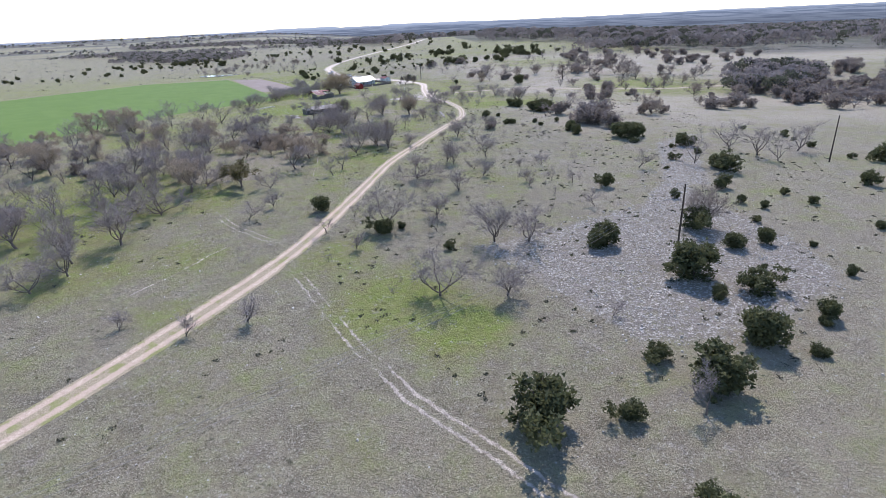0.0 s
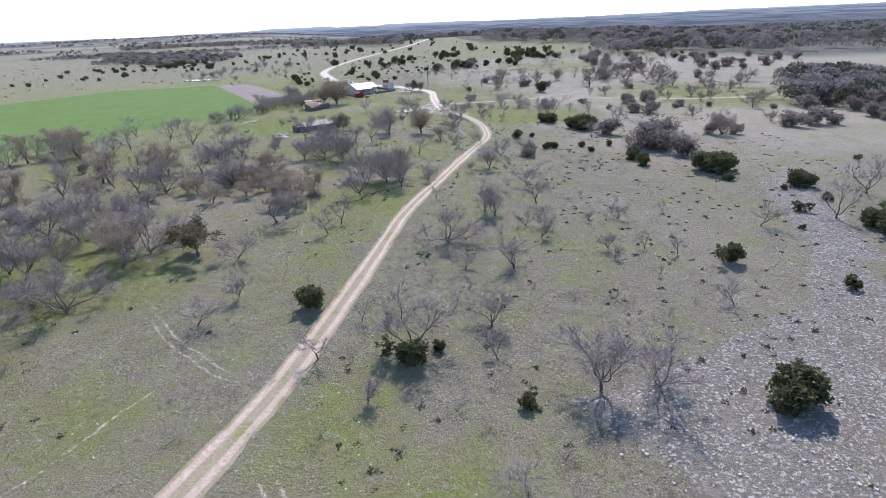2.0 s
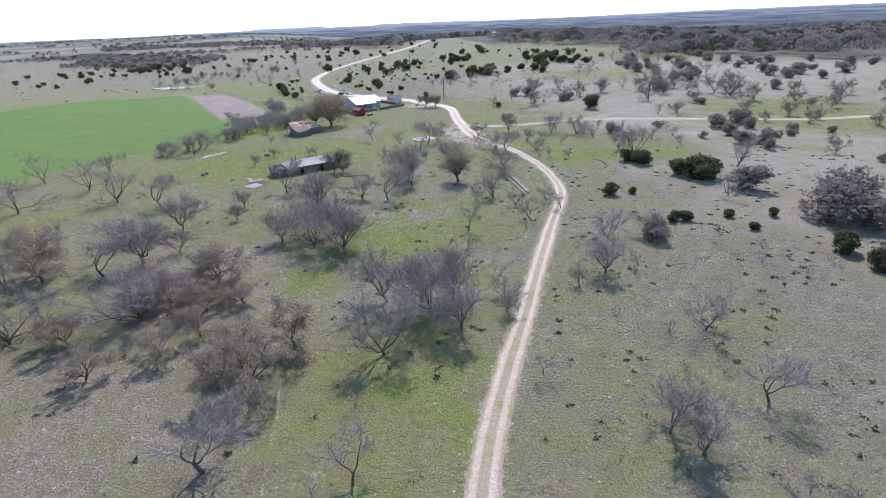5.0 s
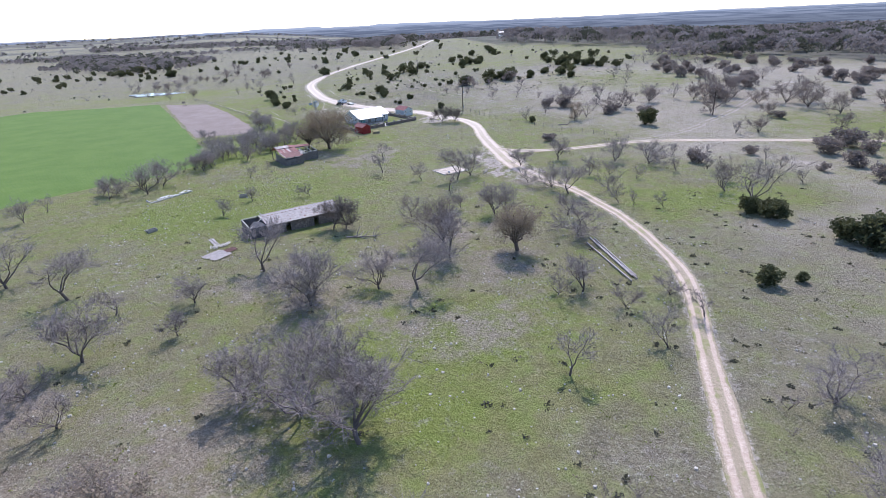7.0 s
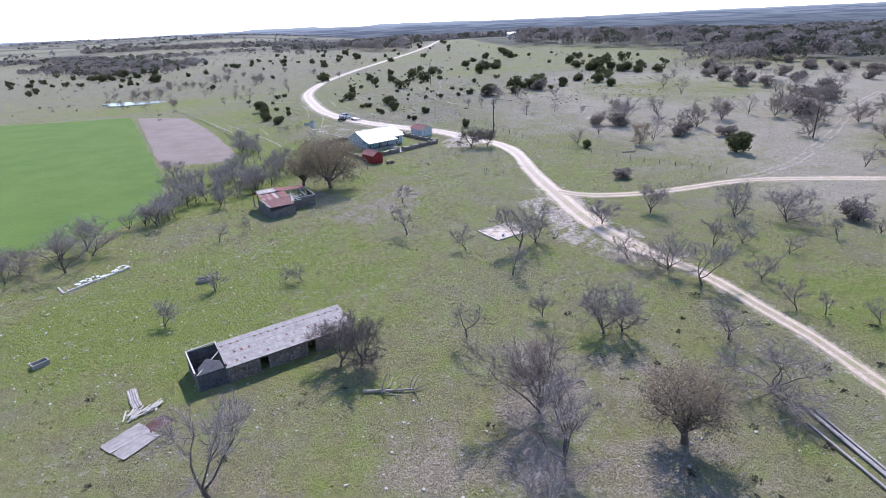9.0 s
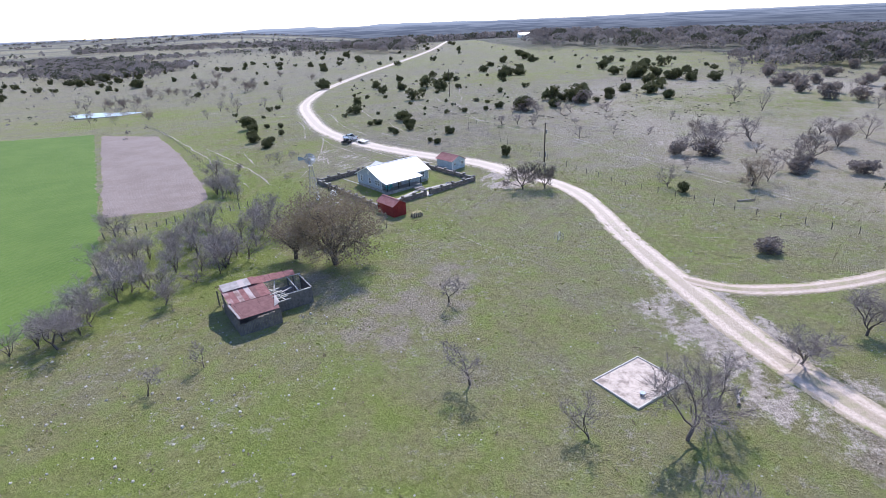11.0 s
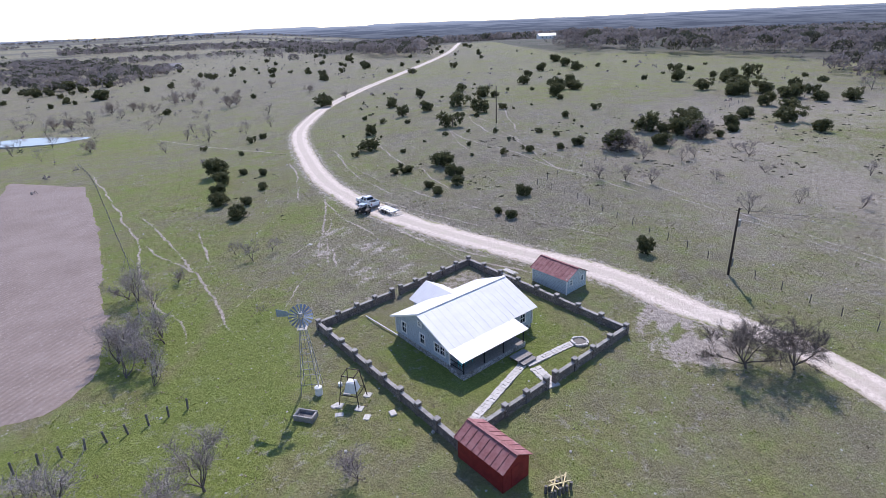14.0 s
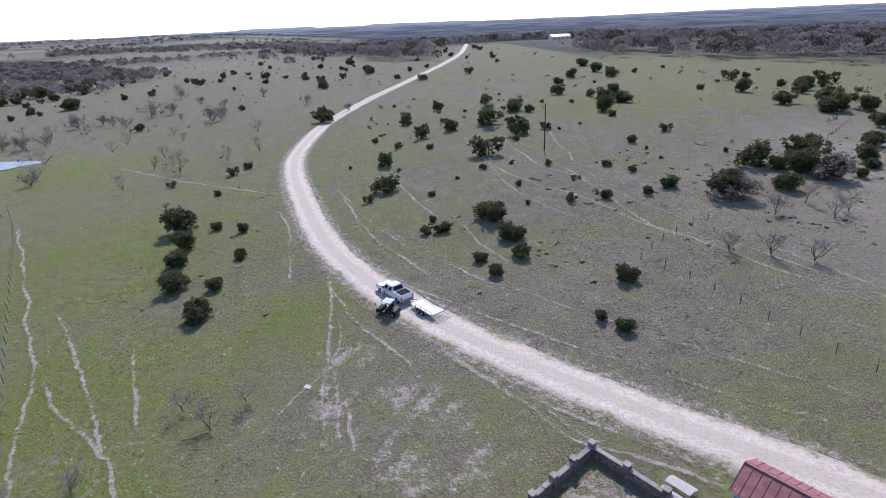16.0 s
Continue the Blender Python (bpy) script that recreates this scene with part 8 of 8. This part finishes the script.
def pickup(x, y, turn):
    """A crew-cab pickup, its nose along local +x."""
    t = thing("pickup_truck", x, y, turn, "white crew cab pickup truck with an open door", "truck")
    body = profile(bm_of(), [(-2.9, 0.5), (2.85, 0.5), (2.9, 0.85), (2.75, 1.12), (1.35, 1.22), (-1.1, 1.22), (-1.1, 1.18), (-2.9, 1.18)], 0.98, 0.95)
    bmesh.ops.bevel(body, geom=list(body.edges), offset=0.05, segments=2, affect="EDGES")
    b = part("body", body, PAINT, t, "white painted body")
    cab = profile(bm_of(), [(1.3, 1.2), (0.55, 1.86), (-0.75, 1.9), (-1.1, 1.2)], 0.93, 0.74)
    bmesh.ops.bevel(cab, geom=list(cab.edges), offset=0.06, segments=2, affect="EDGES")
    c = part("cab", cab, PAINT, t)
    part("windscreen", slab(bm_of(), ((1.2, -0.8, 1.31), (1.2, 0.8, 1.31), (0.62, 0.68, 1.82), (0.62, -0.68, 1.82)), 0.02), GLASS, c, "dark windscreen")
    part("rear_window", slab(bm_of(), ((-1.08, -0.72, 1.35), (-0.83, -0.66, 1.8), (-0.83, 0.66, 1.8), (-1.08, 0.72, 1.35)), 0.03), GLASS, c)
    for s in (-1, 1):
        for xa, xb in ((0.95, 0.12), (0.02, -0.75)):
            part("side_window", slab(bm_of(), ((xa, s * 0.935, 1.28), (xb, s * 0.935, 1.28), (min(xb + 0.05, xa), s * 0.80, 1.78), (max(xa - 0.42, xb + 0.2), s * 0.80, 1.78)), 0.02), GLASS, c)
        part("mirror", box(bm_of(), 0.85, 1.0, s * 1.1 - 0.1, s * 1.1 + 0.1, 1.25, 1.48, 0.03), BLACK, c)
        part("headlight", box(bm_of(), 2.82, 2.93, s * 0.75 - 0.15, s * 0.75 + 0.15, 0.88, 1.08, 0.02), STEEL, b, "clear headlight")
        part("tail_light", box(bm_of(), -2.93, -2.88, s * 0.88 - 0.07, s * 0.88 + 0.07, 0.8, 1.12), RED, b, "red tail light")
        for xx in (-1.95, 1.95):
            wheel(t, xx, s * 0.88, 0.4, 0.4, 0.28, -s)
    part("bed", box(bm_of(), -2.8, -1.2, -0.8, 0.8, 1.14, 1.21), RUBBER, b, "dark cargo bed")
    for s in (-1, 1):
        part("bed_side", box(bm_of(), -2.88, -1.12, s * 0.88 - 0.07, s * 0.88 + 0.07, 1.14, 1.42, 0.03), PAINT, b)
    part("tailgate", box(bm_of(), -2.92, -2.84, -0.8, 0.8, 1.14, 1.4, 0.02), PAINT, b)
    part("bumper", box(bm_of(), -3.05, -2.9, -0.95, 0.95, 0.5, 0.72, 0.03), STEEL, t)
    part("bumper", box(bm_of(), 2.9, 3.02, -0.95, 0.95, 0.45, 0.7, 0.03), STEEL, t)
    part("door", slab(bm_of(), ((0.95, 0.97, 0.6), (0.35, 1.75, 0.6), (0.35, 1.75, 1.2), (0.95, 0.97, 1.2)), 0.06), PAINT, t, "white door standing open")


def buggy(x, y, turn):
    t = thing("utility_vehicle", x, y, turn, "dark green black utility buggy with a grey roof", "utility vehicle")
    body = profile(bm_of(), [(-1.4, 0.4), (1.35, 0.4), (1.4, 0.75), (0.6, 0.95), (0.5, 0.55), (-0.4, 0.55), (-0.45, 0.9), (-1.4, 0.9)], 0.68)
    bmesh.ops.bevel(body, geom=list(body.edges), offset=0.03, segments=1, affect="EDGES")
    part("body", body, BLACK, t, "black plastic body")
    part("bed", box(bm_of(), -1.38, -0.5, -0.66, 0.66, 0.9, 0.93), BLACK, t)
    for s in (-1, 1):
        part("roll_bar", beam(bm_of(), (0.75, s * 0.62, 0.9), (0.35, s * 0.55, 1.85), 0.05, 0.05), BLACK, t)
        part("roll_bar", beam(bm_of(), (-0.5, s * 0.62, 0.9), (-0.55, s * 0.55, 1.85), 0.05, 0.05), BLACK, t)
        for xx in (-0.95, 0.95):
            wheel(t, xx, s * 0.62, 0.32, 0.32, 0.26, -s)
        part("headlight", box(bm_of(), 1.36, 1.42, s * 0.45 - 0.1, s * 0.45 + 0.1, 0.6, 0.72), TRIM, t)
    part("roof", box(bm_of(), -0.75, 0.55, -0.66, 0.66, 1.85, 1.9, 0.02), MILLBLUE, t, "pale grey roof")
    part("seat", box(box(bm_of(), -0.4, 0.1, -0.6, 0.6, 0.55, 0.85), -0.5, -0.38, -0.6, 0.6, 0.85, 1.35), RUBBER, t, "black bench seat")
    part("steering_wheel", rod(bm_of(), (0.42, 0.3, 1.05), (0.39, 0.3, 1.08), 0.17, sides=14), BLACK, t)


def flat_trailer(x, y, turn):
    t = thing("flat_trailer", x, y, turn, "white flatbed trailer with side rails and a lowered ramp", "trailer")
    part("bed", box(bm_of(), -2.1, 2.1, -1.0, 1.0, 0.55, 0.62), TRIM, t, "pale plank bed")
    for k in range(6):
        part("plank", box(bm_of(), -2.08, 2.08, -0.97 + k * 0.325, -0.66 + k * 0.325, 0.624, 0.65), TRIM, t)
    for s in (-1, 1):
        part("rail", beam(bm_of(), (-2.1, s * 1.02, 1.0), (2.1, s * 1.02, 1.0), 0.05, 0.05), STEEL, t)
        for xx in (-2.05, -1.0, 0, 1.0, 2.05):
            part("stake", beam(bm_of(), (xx, s * 1.02, 0.5), (xx, s * 1.02, 1.0), 0.05, 0.05), STEEL, t)
        for xx in (-0.45, 0.35):
            wheel(t, xx, s * 1.15, 0.33, 0.33, 0.2, -s)
        part("mudguard", box(bm_of(), -0.85, 0.75, s * 1.15 - 0.13, s * 1.15 + 0.13, 0.68, 0.72, 0.01), BLACK, t)
    part("tongue", beam(beam(bm_of(), (2.1, -0.7, 0.5), (3.2, 0, 0.5), 0.08, 0.1), (2.1, 0.7, 0.5), (3.2, 0, 0.5), 0.08, 0.1), STEEL, t)
    part("jack", rod(bm_of(), (3.0, 0, 0.0), (3.0, 0, 0.75), 0.04), STEEL, t)
    for k in range(7):
        part("ramp_bar", beam(bm_of(), (-2.15 - 0.19 * k, -0.95, 0.55 - 0.075 * k), (-2.15 - 0.19 * k, 0.95, 0.55 - 0.075 * k), 0.05, 0.03), STEEL, t)
    for s in (-0.95, 0, 0.95):
        part("ramp_rail", beam(bm_of(), (-2.1, s, 0.56), (-3.35, s, 0.06), 0.05, 0.04), STEEL, t)


pickup(-45.6, 403.6, 124)
flat_trailer(-41.6, 398.9, 125)
buggy(-46.4, 399.2, 150)


# ---- poles, wires and fences ----
POLES = [(39.5, 77.5, 11.6), (97.5, 123.8, 10.9), (4.1, 364.0, 9.4), (87.3, 334.1, 8.4), (-9.3, 466.4, 10.8)]


def utility_pole(x, y, h, transformer):
    p = thing("utility_pole", x, y, 30, "dark wooden utility pole" + (" with a grey transformer and meter box" if transformer else " standing in the pasture"), "pole", "utility poles")
    part("pole", rod(bm_of(), (0, 0, -0.5), (0, 0, h), 0.17, 0.11, 10), POLEWOOD, p)
    for z in (h - 0.15, h - 0.7):
        part("insulator", rod(bm_of(), (0.12, 0, z), (0.3, 0, z + 0.05), 0.05), STEEL, p)
    if transformer:
        part("transformer", rod(bm_of(), (0.4, 0, h - 2.6), (0.4, 0, h - 1.7), 0.27, 0.27, 16), STEEL, p, "grey transformer can")
        part("meter_box", box(bm_of(), 0.12, 0.34, -0.25, 0.25, 1.2, 2.4, 0.02), STEEL, p, "grey meter box")
        part("crossarm", beam(bm_of(), (-0.7, 0, h - 0.25), (0.7, 0, h - 0.25), 0.08, 0.08), POLEWOOD, p)


for x, y, h in POLES:
    utility_pole(x, y, h, y == 364.0)


def wire(a, b, sag):
    a, b = Vector(a), Vector(b)
    w = thing("power_line", 0, 0, 0, "thin pale overhead wire between poles", "wire", "overhead wires", z=0)
    line = np.array([a.lerp(b, k / 20) - Vector((0, 0, 4 * sag * k / 20 * (1 - k / 20))) for k in range(21)])
    new("strand", mesh_of("strand", *tubes([(line, np.full(21, 0.014))], 4), ZINC)).parent = w


tops = [(x, y, height(x, y) + h) for x, y, h in POLES]
ends = [(tops[1], tops[0]), (tops[0], (-30, 22, 8.5)), (tops[3], tops[2]), (tops[2], tops[4]), (tops[4], (-40, 610, 14))]
for (a, b) in ends[:2]:
    for k in range(3):
        off = 0.55 * k - 0.9
        wire((a[0], a[1], a[2] + off), (b[0], b[1], b[2] + off), 1.6)
for (a, b) in ends[2:]:
    for off in (-0.15, -0.7):
        wire((a[0], a[1], a[2] + off), (b[0], b[1], b[2] + off), 1.4)


def fence(points, gap, high, wires, label, rough):
    """Posts along a line with strands of wire."""
    q = spline(points, 0.5)
    along = np.concatenate([[0], np.cumsum(np.hypot(*np.diff(q, axis=0).T))])
    n = int(along[-1] / gap)
    f = tagged(new("wire_fence"), label, "fence", "wire fences")
    r = random.Random(int(points[0][0] * 7) % 97)
    spots = []
    for k in range(n + 1):
        s = along[-1] * k / n
        x, y = np.interp(s, along, q[:, 0]), np.interp(s, along, q[:, 1])
        spots.append((x, y, height(x, y)))
        lean = Vector((r.uniform(-rough, rough), r.uniform(-rough, rough), 0))
        h = high * r.uniform(0.9, 1.15)
        part("post", rod(bm_of(), Vector(spots[-1]) - Vector((0, 0, 0.3)), Vector(spots[-1]) + lean + Vector((0, 0, h)), 0.028 + 0.45 * rough, sides=6), OLDWOOD, f)
    for z in wires:
        line = np.array(spots) + (0, 0, z)
        new("strand", mesh_of("strand", *tubes([(line, np.full(len(line), 0.006))], 3), STEEL)).parent = f


fence([(-84, 331), (-76.5, 336.1), (-71.9, 339.8), (-66.2, 342.5), (-60.8, 346)], 1.7, 1.15, (0.4, 0.8, 1.05), "old fence of leaning grey cedar posts and wire", 0.16)
fence([(-130, 462), (-115.4, 440.2), (-92, 400), (-81.6, 382), (-73, 365), (-66, 352)], 3.2, 1.1, (0.4, 0.75, 1.0), "wire fence on thin posts along the fields", 0.06)
fence([(-11.3, 406.8), (-7.2, 399.7), (-3.4, 388.7), (1.3, 376.7), (7, 362), (14, 345), (30, 322), (46, 305)], 3.6, 1.15, (0.4, 0.75, 1.05), "wire fence on thin posts beside the road", 0.05)
fence([(-11.3, 406.8), (-4, 413.3), (8, 420), (30, 436), (70, 470)], 3.8, 1.15, (0.4, 0.75, 1.05), "wire fence on thin posts over the slope", 0.05)


# ---- far things ----
def far_house(x, y, turn, long, wide, high, label, roof):
    h = thing("far_house", x, y, turn, label, "house", "far buildings")
    part("wall", box(bm_of(), -long / 2, long / 2, -wide / 2, wide / 2, -1.5, high), TRIM, h)
    for e in (-1, 1):
        part("roof", slab(bm_of(), ((-long / 2 - 0.5, 0, high + 2.2), (long / 2 + 0.5, 0, high + 2.2), (long / 2 + 0.5, e * (wide / 2 + 0.6), high - 0.2), (-long / 2 - 0.5, e * (wide / 2 + 0.6), high - 0.2)), 0.15), roof, h, "pale metal roof")
        part("gable", slab(bm_of(), ((e * long / 2, -wide / 2, high), (e * long / 2, wide / 2, high), (e * long / 2, 0, high + 2.0)), 0.1), TRIM, h)
    for k in range(4):
        part("window", box(bm_of(), -long * 0.35 + k * long * 0.22, -long * 0.35 + k * long * 0.22 + 1.1, -wide / 2 - 0.05, -wide / 2, 1.0, 2.2), GLASS, h)


far_house(122, 908, 5, 19, 9, 3.2, "distant white house on the hill among woods", WHITE_ROOF)
far_house(-267, 915, 10, 16, 7, 2.6, "distant low pale barn at the edge of woods", ZINC)


def pond():
    s = Shade("still pond water", 0.08)
    water = s.done(s.mix(s.noise(s.place(), 0.15, 4), (0.26, 0.26, 0.25), (0.34, 0.34, 0.33)), s.noise(s.place(), 2.0, 3), 0.01, 0.2)
    bm = bm_of()
    edge = []
    for k in range(40):
        a = 6.2832 * k / 40
        w = 1 + 0.12 * math.sin(3 * a + 1) + 0.08 * math.sin(5 * a)
        edge.append((-172 + 16 * w * math.cos(a) - 3.0 * math.sin(a), 515 + 8.5 * w * math.sin(a), 0))
    z = max(height(x, y) for x, y, _ in edge) + 0.02
    slab(bm, [(x, y, z) for x, y, _ in edge], 1.0)
    ob = part("pond", bm, water, None)
    tagged(ob, "small still farm pond in the pasture", "water", kind="structure")


pond()
